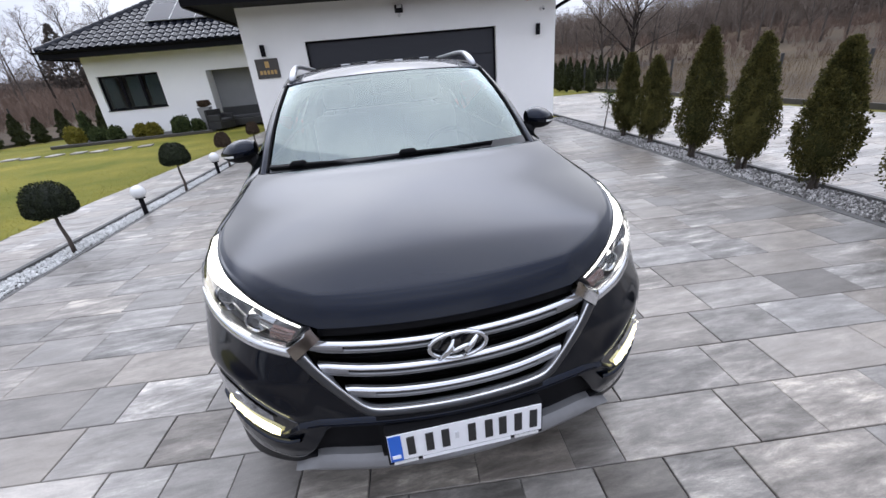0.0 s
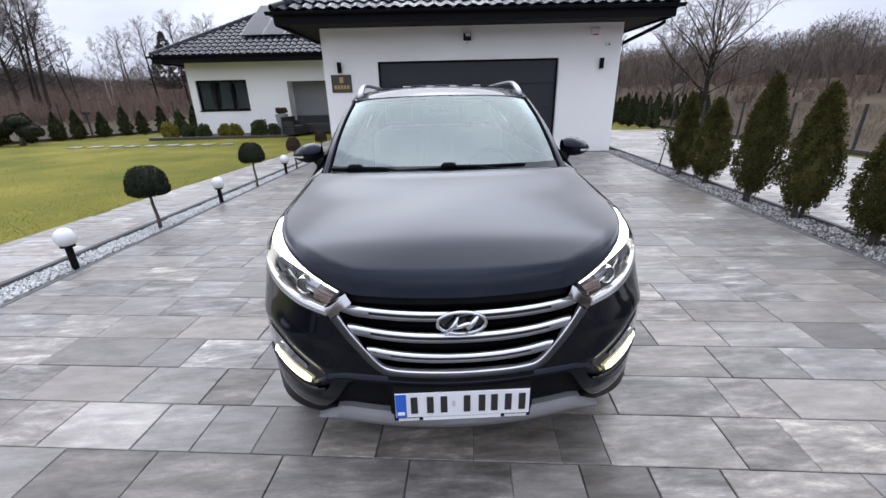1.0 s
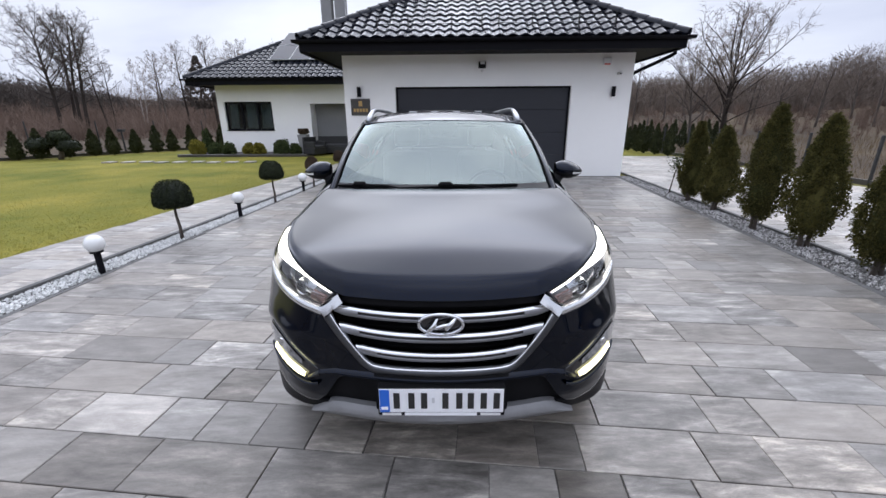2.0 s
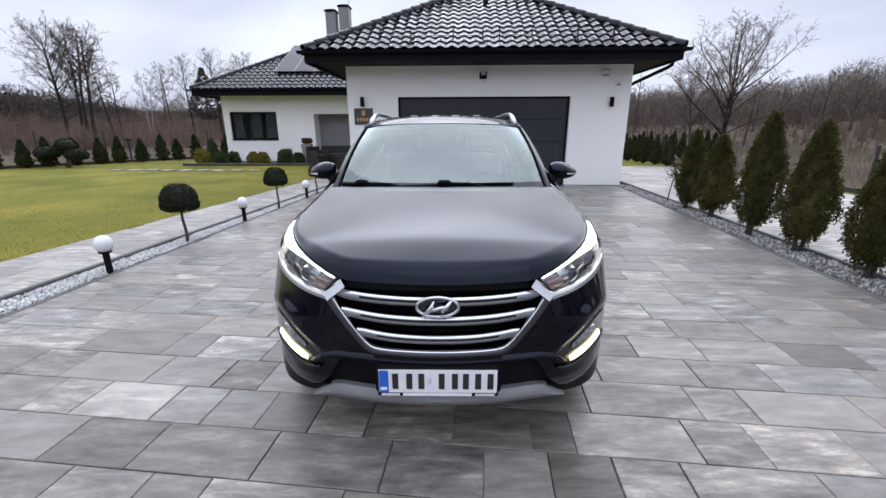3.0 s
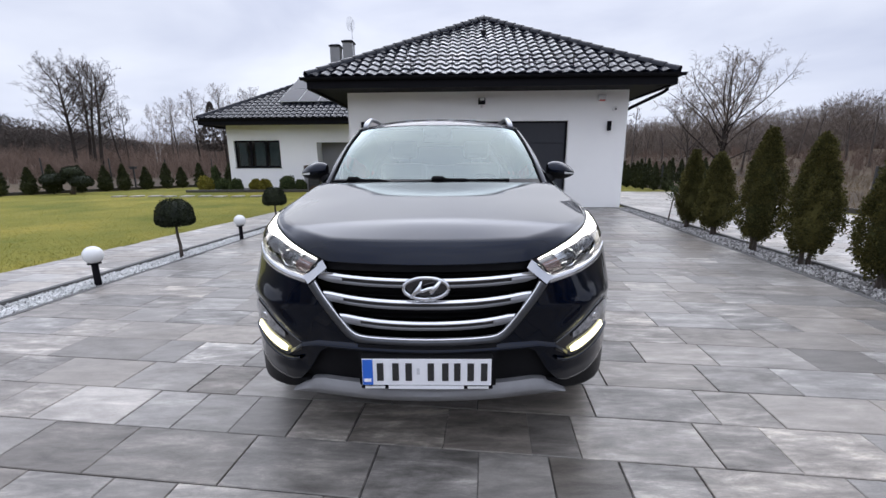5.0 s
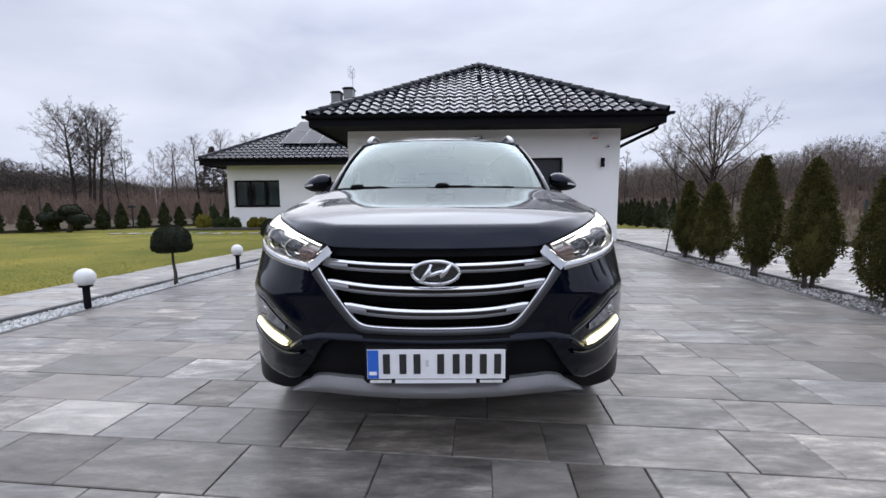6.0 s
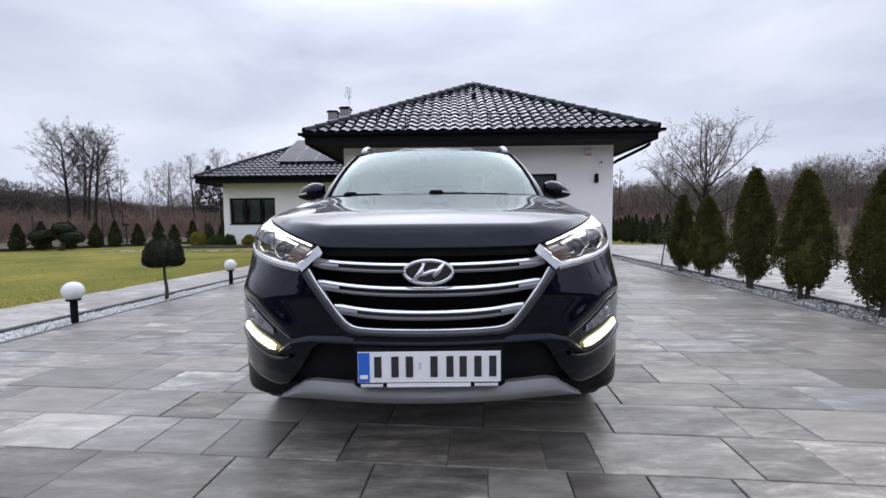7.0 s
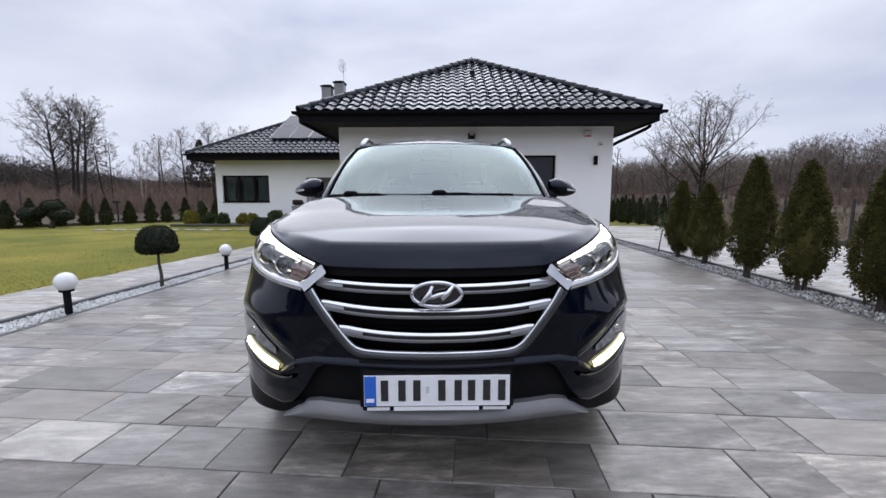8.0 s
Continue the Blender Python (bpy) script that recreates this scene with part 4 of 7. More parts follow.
def front_y(x, z):
    ax = abs(x)
    return outline(ax) + max(0, z - 0.7) * (0.10 + 0.5 * smooth(0.4, 0.85, ax)) + 0.35 * max(0, 0.40 - z) * (1 - 0.8 * smooth(0.62, 0.85, ax))


def on_front(x, z, proud=0.0):
    return Vector((x, front_y(x, z) - proud, z))


def mirrored(s):
    """The shape and its mirror image in the car's middle plane."""
    k = len(s.v)
    s.v.extend([(-p[0], p[1], p[2]) for p in list(s.v)])
    s.f.extend([tuple(i + k for i in reversed(f)) for f in list(s.f)])
    return s


def flipped(s):
    s.v = [(-p[0], p[1], p[2]) for p in s.v]
    s.f = [tuple(reversed(f)) for f in s.f]
    return s


def curve_z(points):
    """z as a function of x, smooth through the points."""
    xs, zs = [p[0] for p in points], [p[1] for p in points]

    def f(x):
        if x <= xs[0]:
            return zs[0]
        for i in range(len(xs) - 1):
            if x <= xs[i + 1]:
                return lerp(zs[i], zs[i + 1], (x - xs[i]) / (xs[i + 1] - xs[i]))
        return zs[-1]

    return f


def panel_between(lo, hi, x0, x1, nx=80, nz=14, proud=0.0, both=True, back=0.03):
    """A panel of the front skin between the lines z = lo(x) and z = hi(x), with edges turned in."""
    s, rows = Shape(), []
    for j in range(-1, nz + 2):
        row = []
        for i in range(nx + 1):
            x = lerp(x0, x1, i / nx)
            t = clamp(j / nz)
            z = lerp(lo(x), hi(x), t)
            p = on_front(x, z, proud)
            if j in (-1, nz + 1):
                p.y += back
            row.append(p)
        rows.append(row)
    s.grid(rows)
    return s


def band(path, half, proud, n=40, across=6, crown=0.006, surface=on_front, back=0.02):
    """A raised strip along a path in x and z; half: its half-width, a number or a function of 0 to 1."""
    s, rows = Shape(), []
    for i in range(n + 1):
        t = i / n
        c = spline([(p[0], 0, p[1]) for p in path], t)
        d = spline([(p[0], 0, p[1]) for p in path], min(1, t + 0.01)) - spline([(p[0], 0, p[1]) for p in path], max(0, t - 0.01))
        d.normalize()
        nrm = Vector((-d.z, 0, d.x))
        h = half(t) if callable(half) else half
        row = []
        for j in range(-1, across + 2):
            w = lerp(-1, 1, clamp(j / across))
            q = c + nrm * h * w
            p = surface(q.x, q.z, proud + crown * (1 - w * w))
            if j in (-1, across + 1):
                p.y += back + proud
            row.append(p)
        rows.append(row)
    s.grid(rows)
    return s


# Bumper skin in painted metal colour: below the lamps, round the grille.
grille_edge = curve_z([(0, 0.572), (0.20, 0.574), (0.27, 0.579), (0.315, 0.598), (0.36, 0.645), (0.43, 0.735), (0.485, 0.808), (0.53, 0.832)])
lamp_edge = curve_z([(0.48, 0.806), (0.53, 0.822), (0.62, 0.833), (0.70, 0.846), (0.83, 0.872), (0.885, 0.905), (0.92, 0.93)])


def bumper_top(x):
    return grille_edge(x) if x < 0.485 else lamp_edge(x)


ledge_line = curve_z([(0, 0.532), (0.46, 0.535), (0.54, 0.52), (0.62, 0.465)])
intake_top = curve_z([(0, 0.532), (0.41, 0.533), (0.455, 0.505), (0.51, 0.415), (0.57, 0.348), (0.62, 0.332), (0.72, 0.348), (0.82, 0.385), (0.92, 0.41)])
skid_top = curve_z([(0, 0.366), (0.45, 0.373), (0.50, 0.362), (0.55, 0.332), (0.595, 0.298), (0.612, 0.288), (0.7, 0.28)])
low_edge = curve_z([(0, 0.304), (0.40, 0.302), (0.60, 0.288), (0.66, 0.272), (0.80, 0.262), (0.92, 0.272)])

pocket_up = curve_z([(0.545, 0.535), (0.64, 0.60), (0.74, 0.665), (0.80, 0.68), (0.86, 0.655)])


def ridged(s):
    """Raises a rounded shoulder above the fog lamp pocket."""
    out = []
    for x, y, z in s.v:
        ax = abs(x)
        q = z - (pocket_up(ax) + 0.030)
        k = smooth(0.47, 0.60, ax) * (1 - smooth(0.84, 0.90, ax))
        bulge = math.exp(-(q / 0.020) ** 2) if q < 0 else math.exp(-(q / 0.050) ** 2)
        out.append((x, y - 0.013 * k * bulge, z))
    s.v = out
    return s


bumper = part("front_bumper", ridged(mirrored(panel_between(intake_top, bumper_top, 0, 0.915, 140, 44))), PAINT, car, "glossy navy-black bumper skin", True)
intake = part("lower_intake", mirrored(panel_between(lambda x: 0.345, lambda x: intake_top(x) + 0.01, 0, 0.60, 50, 6, -0.035)), PLASTIC, bumper, "black lower air intake", True)
def shelf(lo, hi, x1, profile, n=60):
    """A strip of the front with its own section: pairs of height (0 to 1) and reach."""
    return mirrored(Shape().grid([[on_front(x, lerp(lo(x), hi(x), t), pr) for x in [x1 * i / n for i in range(n + 1)]] for t, pr in profile]))


part("bumper_ledge", shelf(lambda x: ledge_line(x) - 0.004, lambda x: ledge_line(x) + 0.026 - 0.010 * smooth(0.3, 0.6, x), 0.60,
     ((0, -0.03), (0, 0.010), (0.08, 0.015), (0.25, 0.015), (0.5, 0.010), (0.8, 0.004), (1, -0.003))), PAINT, bumper, smoothed=True, sharp=40)
part("bumper_cladding", mirrored(panel_between(low_edge, lambda x: lerp(0.33, intake_top(x) + 0.006, smooth(0.45, 0.66, x)), 0.0, 0.925, 90, 10, -0.004)), CLADDING, bumper, "satin black lower cladding", True)
part("skid_plate", shelf(lambda x: min(low_edge(x) - 0.004 * (1 - smooth(0.3, 0.6, x)), skid_top(x) - 0.004), skid_top, 0.612,
     ((0, -0.03), (0, 0.020), (0.06, 0.028), (0.40, 0.034), (0.52, 0.032), (0.78, 0.014), (1, -0.004), (1, -0.05)), 70), SKID, bumper, "silver painted skid plate", True, 40)
part("bumper_underside", Shape().box((-0.60, 0.22, 0.262), (0.60, 0.7, 0.30), 0.02), PLASTIC, bumper)

# Grille: dark recess, satin surround with a bright inner line, three split chrome bars.
recess = Shape()
recess.grid([[Vector((x, front_y(x, 0.7) + 0.10 + 0.05 * smooth(0.4, 0.58, abs(x)), lerp(0.55, 0.91, t))) for x in [lerp(-0.60, 0.60, i / 60) for i in range(61)]] for t in [k / 10 for k in range(11)]])
grille = part("grille", recess, PLASTIC, car, "dark hexagonal grille with three chrome bars", True)
mesh_bars = Shape()
for k in range(6):
    z = 0.61 + k * 0.045
    xr = 0.27 + max(0, z - 0.6) * 0.8
    xr = min(xr, 0.45)
    mesh_bars.grid([[Vector((x, front_y(x, z) + y0, z + dz)) for x in [lerp(-xr, xr, i / 30) for i in range(31)]] for y0, dz in ((0.10, 0.0), (0.06, 0.001), (0.06, 0.004), (0.10, 0.005))])
part("grille_mesh", mesh_bars, PLASTIC, grille)
upper_strip = Shape().grid([[Vector((x, front_y(x, z) - pr, z)) for x in [lerp(-0.41, 0.41, i / 40) for i in range(41)]] for z, pr in ((0.858, -0.05), (0.860, -0.016), (0.884, -0.014), (0.900, -0.014))])
part("grille_top_panel", upper_strip, PLASTIC, grille, smoothed=True, sharp=40)

side_path = [(0.478, 0.802), (0.44, 0.752), (0.395, 0.694), (0.35, 0.636), (0.315, 0.598), (0.275, 0.580), (0.20, 0.5755), (0.10, 0.574), (0.0, 0.5735)]
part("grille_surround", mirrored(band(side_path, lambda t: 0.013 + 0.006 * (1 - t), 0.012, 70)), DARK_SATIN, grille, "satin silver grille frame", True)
inner_path = [(0.462, 0.812), (0.425, 0.757), (0.380, 0.699), (0.335, 0.641), (0.303, 0.610), (0.268, 0.5965), (0.20, 0.5915), (0.10, 0.590), (0.0, 0.5895)]
part("grille_inner_line", mirrored(band(inner_path, 0.005, 0.014, 70, 4, 0.004)), CHROME, grille, "bright chrome line", True)


def bar(z0, rise, reach):
    """One grille bar: thick satin ends, in the middle two bright lines with a dark slot between them."""
    def zc(x):
        return z0 + (rise + 0.006) * (abs(x) / reach) ** 2.8

    def half(x):
        return 0.0190 + 0.002 * abs(x) - 0.006 * smooth(reach - 0.05, reach, abs(x))

    def skin(x, z, proud=0.0):
        return Vector((x, front_y(x, z) - proud + 0.012, z))

    def lane(a, b, x0, x1, proud, crown, tilt=0.0):
        rows = []
        n = 90
        for i in range(n + 1):
            x = lerp(x0, x1, i / n)
            row = []
            for j in range(-1, 6):
                w = clamp(j / 4)
                z = zc(x) + half(x) * lerp(a, b, w)
                p = skin(x, z, proud + crown * 4 * w * (1 - w) + tilt * (0.5 - w))
                if j in (-1, 5):
                    p.y += 0.03
                row.append(p)
            rows.append(row)
        return Shape().grid(rows, flip=True)

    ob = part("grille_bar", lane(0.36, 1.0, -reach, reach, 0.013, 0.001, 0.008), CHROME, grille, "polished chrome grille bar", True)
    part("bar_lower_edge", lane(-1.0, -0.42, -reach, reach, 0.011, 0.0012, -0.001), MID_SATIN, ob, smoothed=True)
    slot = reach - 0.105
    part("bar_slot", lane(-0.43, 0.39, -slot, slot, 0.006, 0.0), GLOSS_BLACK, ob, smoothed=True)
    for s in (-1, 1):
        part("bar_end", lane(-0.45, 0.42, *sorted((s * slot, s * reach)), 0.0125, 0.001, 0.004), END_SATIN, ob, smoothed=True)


bar(0.818, 0.012, 0.448)
bar(0.730, 0.024, 0.445)
bar(0.642, 0.022, 0.375)

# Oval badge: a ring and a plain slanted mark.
badge = Shape()
ring = []
for k in range(49):
    w = 2 * math.pi * k / 48
    ring.append(Vector((0.088 * math.cos(w), 0, 0.805 + 0.042 * math.sin(w))))
badge.tube([Vector((p.x, front_y(p.x, p.z) - 0.022, p.z)) for p in ring], 0.0075, 8, False)
bd = part("badge", badge, CHROME, grille, "chrome oval ring with a slanted mark", True)
mark = Shape()
for s in (-1, 1):
    mark.tube([Vector((s * 0.028 + 0.020 + 0.01 * s, -0.006, 0.838)), Vector((s * 0.030 + 0.006, -0.010, 0.812)), Vector((s * 0.030 - 0.008, -0.010, 0.796)), Vector((s * 0.028 - 0.022 + 0.01 * s, -0.006, 0.772))],
              [0.006, 0.010, 0.010, 0.006], 8)
mark.tube([Vector((-0.036, -0.008, 0.796)), Vector((-0.012, -0.010, 0.801)), Vector((0.012, -0.010, 0.809)), Vector((0.036, -0.008, 0.814))], [0.007, 0.008, 0.008, 0.007], 8)
part("badge_mark", mark, CHROME, bd, smoothed=True)
back = Shape().grid([[Vector((r * 0.086 * math.cos(w), 0.018, 0.805 + r * 0.04 * math.sin(w))) for w in [2 * math.pi * k / 32 for k in range(33)]] for r in (0.01, 1)])
part("badge_backing", back, GLOSS_BLACK, bd)

# Headlamps, swept back round the corner.
lamp_up = [(0.447, 0.100, 0.902), (0.525, 0.150, 0.928), (0.62, 0.235, 0.960), (0.715, 0.365, 0.993), (0.785, 0.53, 1.020), (0.825, 0.70, 1.036)]


def lamp_low(t):
    x = spline([(0.508, 0, 0), (0.59, 0, 0), (0.68, 0, 0), (0.775, 0, 0), (0.865, 0, 0), (0.885, 0, 0)], t).x
    z = lamp_edge(x) + 0.006
    p = on_front(x, z, 0.0)
    end = Vector((0.885, 0.74, 0.99))
    return p.lerp(end, smooth(0.82, 1.0, t))


def lamp_point(t, s, deep=0.0):
    """t along the lamp from its inner tip, s from its lower to its upper edge, deep: behind the lens."""
    a, b = lamp_low(t), spline(lamp_up, t)
    p = a.lerp(b, s)
    out = Vector((0.35 + 0.45 * t, -0.9 + 0.35 * t, 0.25)).normalized()
    bulge = 0.030 * math.sin(math.pi * s) * (0.3 + 0.7 * math.sin(math.pi * clamp(t * 0.9 + 0.1)))
    inward = Vector((0.5 - a.x, 0, 0)) * deep * 0.4
    return p + out * (bulge - deep) + inward


def lamp_sheet(t0, t1, s0, s1, deep=0.0, n=40, m=10):
    f0, f1 = (s0 if callable(s0) else (lambda t: s0)), (s1 if callable(s1) else (lambda t: s1))
    return Shape().grid([[lamp_point(t, lerp(f0(t), f1(t), j / m), deep) for j in range(m + 1)] for t in [lerp(t0, t1, i / n) for i in range(n + 1)]], flip=True)


def for_side(s, side):
    return s if side > 0 else flipped(s)


for side in (-1, 1):
    lamp = part("headlamp", for_side(lamp_sheet(0, 1, 0, 1, 0.055), side), LAMP_DARK, car, "lit projector headlamp with a white light strip", True)
    edge = Shape()
    loop = [lamp_point(t, 1) for t in [k / 30 for k in range(31)]] + [lamp_point(1, s) for s in (0.75, 0.5, 0.25)] + [lamp_point(t, 0) for t in [1 - k / 30 for k in range(31)]]
    inner = [lamp_point(t, 1, 0.055) for t in [k / 30 for k in range(31)]] + [lamp_point(1, s, 0.055) for s in (0.75, 0.5, 0.25)] + [lamp_point(t, 0, 0.055) for t in [1 - k / 30 for k in range(31)]]
    edge.grid([[a, b] for a, b in zip(loop + loop[:1], inner + inner[:1])])
    part("lamp_housing", for_side(edge, side), LAMP_DARK, lamp, smoothed=True, sharp=40)
    lens = part("lamp_lens", for_side(lamp_sheet(0, 1, 0, 1, -0.002), side), LENS, lamp, "clear curved lens", True)
    lens.visible_shadow = False
    strip_low = lambda t: 0.92 - 0.40 * smooth(0.28, 0.95, t)
    part("light_strip", for_side(lamp_sheet(0.03, 0.985, strip_low, 0.985, 0.006), side), LED, lamp, "bright white light strip", True)
    part("lamp_lower_trim", for_side(lamp_sheet(0.05, 0.93, 0.03, 0.13, 0.035), side), REFLECTOR, lamp, smoothed=True)
    amber = part("turn_reflector", for_side(lamp_sheet(0.05, 0.20, 0.10, 0.66, 0.030, 16, 6), side), AMBER, lamp, "ribbed pinkish turn reflector", True)
    for k in range(5):
        part("reflector_rib", for_side(lamp_sheet(0.06, 0.195, 0.16 + 0.10 * k, 0.185 + 0.10 * k, 0.024, 10, 2), side), REFLECTOR, amber)
    part("reflector", for_side(lamp_sheet(0.22, 0.56, 0.14, 0.80, 0.047, 16, 8), side), REFLECTOR, lamp, "bright reflector bowl", True)
    part("reflector", for_side(lamp_sheet(0.57, 0.93, 0.12, 0.60, 0.050, 16, 8), side), REFLECTOR, lamp, "bright reflector bowl", True)
    for t, s_, r in ((0.34, 0.40, 0.030), (0.60, 0.38, 0.042)):
        c = lamp_point(t, s_, 0.058)
        m = Matrix.Translation((side * c.x, c.y, c.z)) @ Euler((radians(90), 0, radians(side * 14))).to_matrix().to_4x4()
        part("projector_ring", Shape().lathe([(r * 1.30, -0.012), (r * 1.27, 0.012), (r * 1.18, 0.020), (r * 1.02, 0.016), (r * 0.98, -0.004)], 28, m), CHROME, lamp, smoothed=True, sharp=50)
        part("projector_lens", Shape().lathe([(r * math.cos(w), 0.002 + 0.6 * r * math.sin(w)) for w in [math.pi / 2 * k / 8 for k in range(9)]], 28, m), PROJECTOR, lamp, "dark glass projector lens", True)
    # Chrome bracket between lamp and grille, and the silver line under the lamp.
    br = Shape()
    A, B, C, D = (0.424, 0.902), (0.394, 0.872), (0.480, 0.797), (0.521, 0.828)
    rows = []
    for j in range(-1, 8):
        w = clamp(j / 6)
        row = []
        for i in range(11):
            t = i / 10
            x, z = lerp(lerp(A[0], D[0], t), lerp(B[0], C[0], t), w), lerp(lerp(A[1], D[1], t), lerp(B[1], C[1], t), w)
            p = on_front(x, z, 0.008 + 0.020 * min(w, 0.84) / 0.84 - 0.022 * max(0, w - 0.84) / 0.16)
            if j in (-1, 7):
                p.y += 0.04
            row.append(p)
        rows.append(row)
    br.grid(rows, flip=True)
    part("grille_bracket", for_side(br, side), CHROME, lamp, "bright chrome bracket", True, 50)
    line = [(0.505, 0.812), (0.58, 0.823), (0.68, 0.838), (0.78, 0.856), (0.84, 0.874), (0.868, 0.888)]
    part("silver_line", for_side(band(line, lambda t: 0.015 - 0.004 * t, 0.008, 40, 4, 0.006), side), BRIGHT_TRIM, lamp, "silver trim line under the lamp", True)
    # Fog lamp pocket with the daytime light.
    up = curve_z([(0.545, 0.535), (0.64, 0.60), (0.74, 0.665), (0.80, 0.68), (0.86, 0.655)])
    dn = curve_z([(0.545, 0.50), (0.62, 0.452), (0.72, 0.458), (0.80, 0.475), (0.86, 0.50)])
    pocket = part("fog_lamp_pocket", for_side(panel_between(dn, up, 0.545, 0.86, 40, 10, 0.004), side), GLOSS_BLACK, bumper, "gloss black pocket with fog and daytime lamps", True)
    drl = [(0.612, 0.496), (0.675, 0.515), (0.74, 0.535), (0.80, 0.554)]
    part("daytime_light", for_side(band(drl, lambda t: 0.009 + 0.007 * smooth(0, 0.2, t), 0.016, 30, 6, 0.006), side), DRL, pocket, "lit daytime running light", True)
    for k in range(6):
        t = lerp(0.16, 0.94, k / 5)
        c = spline([(p[0], 0, p[1]) for p in drl], t)
        q = on_front(c.x, c.z, 0.021)
        m = Matrix.Translation((side * q.x, q.y, q.z)) @ Euler((radians(90), 0, radians(side * 30))).to_matrix().to_4x4()
        part("led_dot", Shape().lathe([(0.0048, 0.0), (0.0042, 0.002), (0.0024, 0.003), (0.0004, 0.0034)], 12, m), LED, pocket, "bright white diode", True)
    lip_path = [(0.55, 0.466), (0.59, 0.455), (0.64, 0.455), (0.72, 0.472), (0.80, 0.498), (0.855, 0.52)]
    part("bumper_lip", for_side(band(lip_path, 0.009, 0.004, 30, 6, 0.016), side), PAINT, bumper, "rounded lip under the daytime light", True)
    fl = Shape()
    fl.grid([[on_front(x, lerp(0.548 + 0.30 * (x - 0.62), max(up(x) - 0.012, 0.556 + 0.30 * (x - 0.62)), s_ / 6), 0.014) for x in [lerp(0.62, 0.845, i / 18) for i in range(19)]] for s_ in range(7)])
    fc = on_front(0.735, 0.612, 0.016)
    fm = Matrix.Translation((side * fc.x, fc.y, fc.z)) @ Euler((radians(90), 0, radians(side * 25))).to_matrix().to_4x4()
    part("fog_bulb", Shape().lathe([(0.004, 0.002), (0.010, 0.001), (0.019, 0.004), (0.021, -0.002)], 20, fm), CHROME, pocket, "small bright reflector", True, 50)
    part("fog_lamp", for_side(fl, side), FOG_LENS, pocket, "clear fog lamp", True)

# Plate: its characters stand as plain bars.
plate = part("number_plate_holder", Shape().box((-0.268, -0.012, 0.383), (0.268, 0.03, 0.523), 0.006), PLASTIC, car, "white number plate in a black dealer frame")
part("plate_sheet", Shape().box((-0.26, -0.016, 0.404), (0.26, -0.010, 0.517), 0.0), PLATE_WHITE, plate)
part("plate_band", Shape().box((-0.258, -0.0185, 0.406), (-0.217, -0.015, 0.515)), PLATE_BLUE, plate, "blue country band")
part("band_mark", Shape().box((-0.252, -0.0215, 0.420), (-0.224, -0.018, 0.433)), PLATE_WHITE, plate)
for k, x in enumerate((-0.187, -0.125, -0.072, 0.017, 0.075, 0.123, 0.177, 0.231)):
    part("character_bar", Shape().box((x - 0.013, -0.0195, 0.424), (x + 0.013, -0.015, 0.500)), INK, plate)
part("plate_sticker", Shape().box((-0.040, -0.019, 0.452), (-0.028, -0.015, 0.478)), BLUE_GREY, plate)
part("frame_writing", Shape().box((-0.25, -0.0165, 0.388), (-0.17, -0.011, 0.398)), PALE_INK, plate)
part("frame_writing", Shape().box((0.165, -0.0165, 0.388), (0.25, -0.011, 0.398)), PALE_INK, plate)
part("frame_label", Shape().box((-0.155, -0.0155, 0.386), (0.15, -0.011, 0.400)), PLATE_WHITE, plate)
part("plate_backing", mirrored(panel_between(lambda x: 0.37, lambda x: 0.565, 0, 0.285, 24, 6, 0.010)), PLASTIC, plate, smoothed=True)

# Bonnet: a steep nose face, a rounded crease, then a long shallow dome.
HOOD_BACK = [(0.0, 1.105, 1.167), (0.25, 1.115, 1.167), (0.48, 1.145, 1.163), (0.64, 1.195, 1.156), (0.745, 1.25, 1.145)]


def hood_front(a):
    """Front and side edge of the bonnet for a from 0 (middle) to 1 (back corner of the lamp)."""
    if a < 0.42:
        x = 0.40 * a / 0.42
        return Vector((x, front_y(x, 0.895) - 0.004, 0.892 + 0.004 * (x / 0.4) ** 2))
    return spline([(0.40, front_y(0.40, 0.895) - 0.004, 0.896)] + [(p[0] - 0.004, p[1] + 0.004, p[2] + 0.006) for p in lamp_up], (a - 0.42) / 0.58)


BEND_END = 0.5 * (0.82 - math.sqrt(0.82 ** 2 + 0.003))


def hood_top(x, y):
    """Height of the bonnet: a sloping front, a bend, then a long shallow rise."""
    t = (y - 0.075 - 0.10 * x * x) / 1.03
    t = clamp(t, -0.2, 1.1)
    bend = 0.5 * (t - 0.18 - math.sqrt((t - 0.18) ** 2 + 0.003))
    return 1.172 - 0.168 * (1 - t) + 0.17 * (bend - BEND_END) - 0.028 * (x / 0.75) ** 2 * (1 - 0.6 * smooth(0.6, 1, t)) - 0.016 * (x / 0.80) ** 8


def hood_point(a, v):
    s, a = (1 if a >= 0 else -1), abs(a)
    E, B = hood_front(a), spline(HOOD_BACK, a)
    k = v ** 1.7
    p = E.lerp(B, k)
    d = (Vector((p.x, p.y, 0)) - Vector((E.x, E.y, 0))).length
    # The edge rises steeply at the nose and gently beside the lamps, and rolls over into the dome.
    rise = lerp(2.1, 0.62, smooth(0.36, 0.86, a))
    za, zb = E.z + rise * d, hood_top(p.x, p.y)
    soft = lerp(0.045, 0.03, smooth(0.4, 0.9, a))
    h = max(soft - abs(za - zb), 0) / soft
    p.z = min(za, zb) - h * h * soft * 0.25 * smooth(0, 0.02, d)
    p.z = lerp(p.z, B.z, smooth(0.94, 1.0, v))
    return Vector((s * p.x, p.y, p.z))


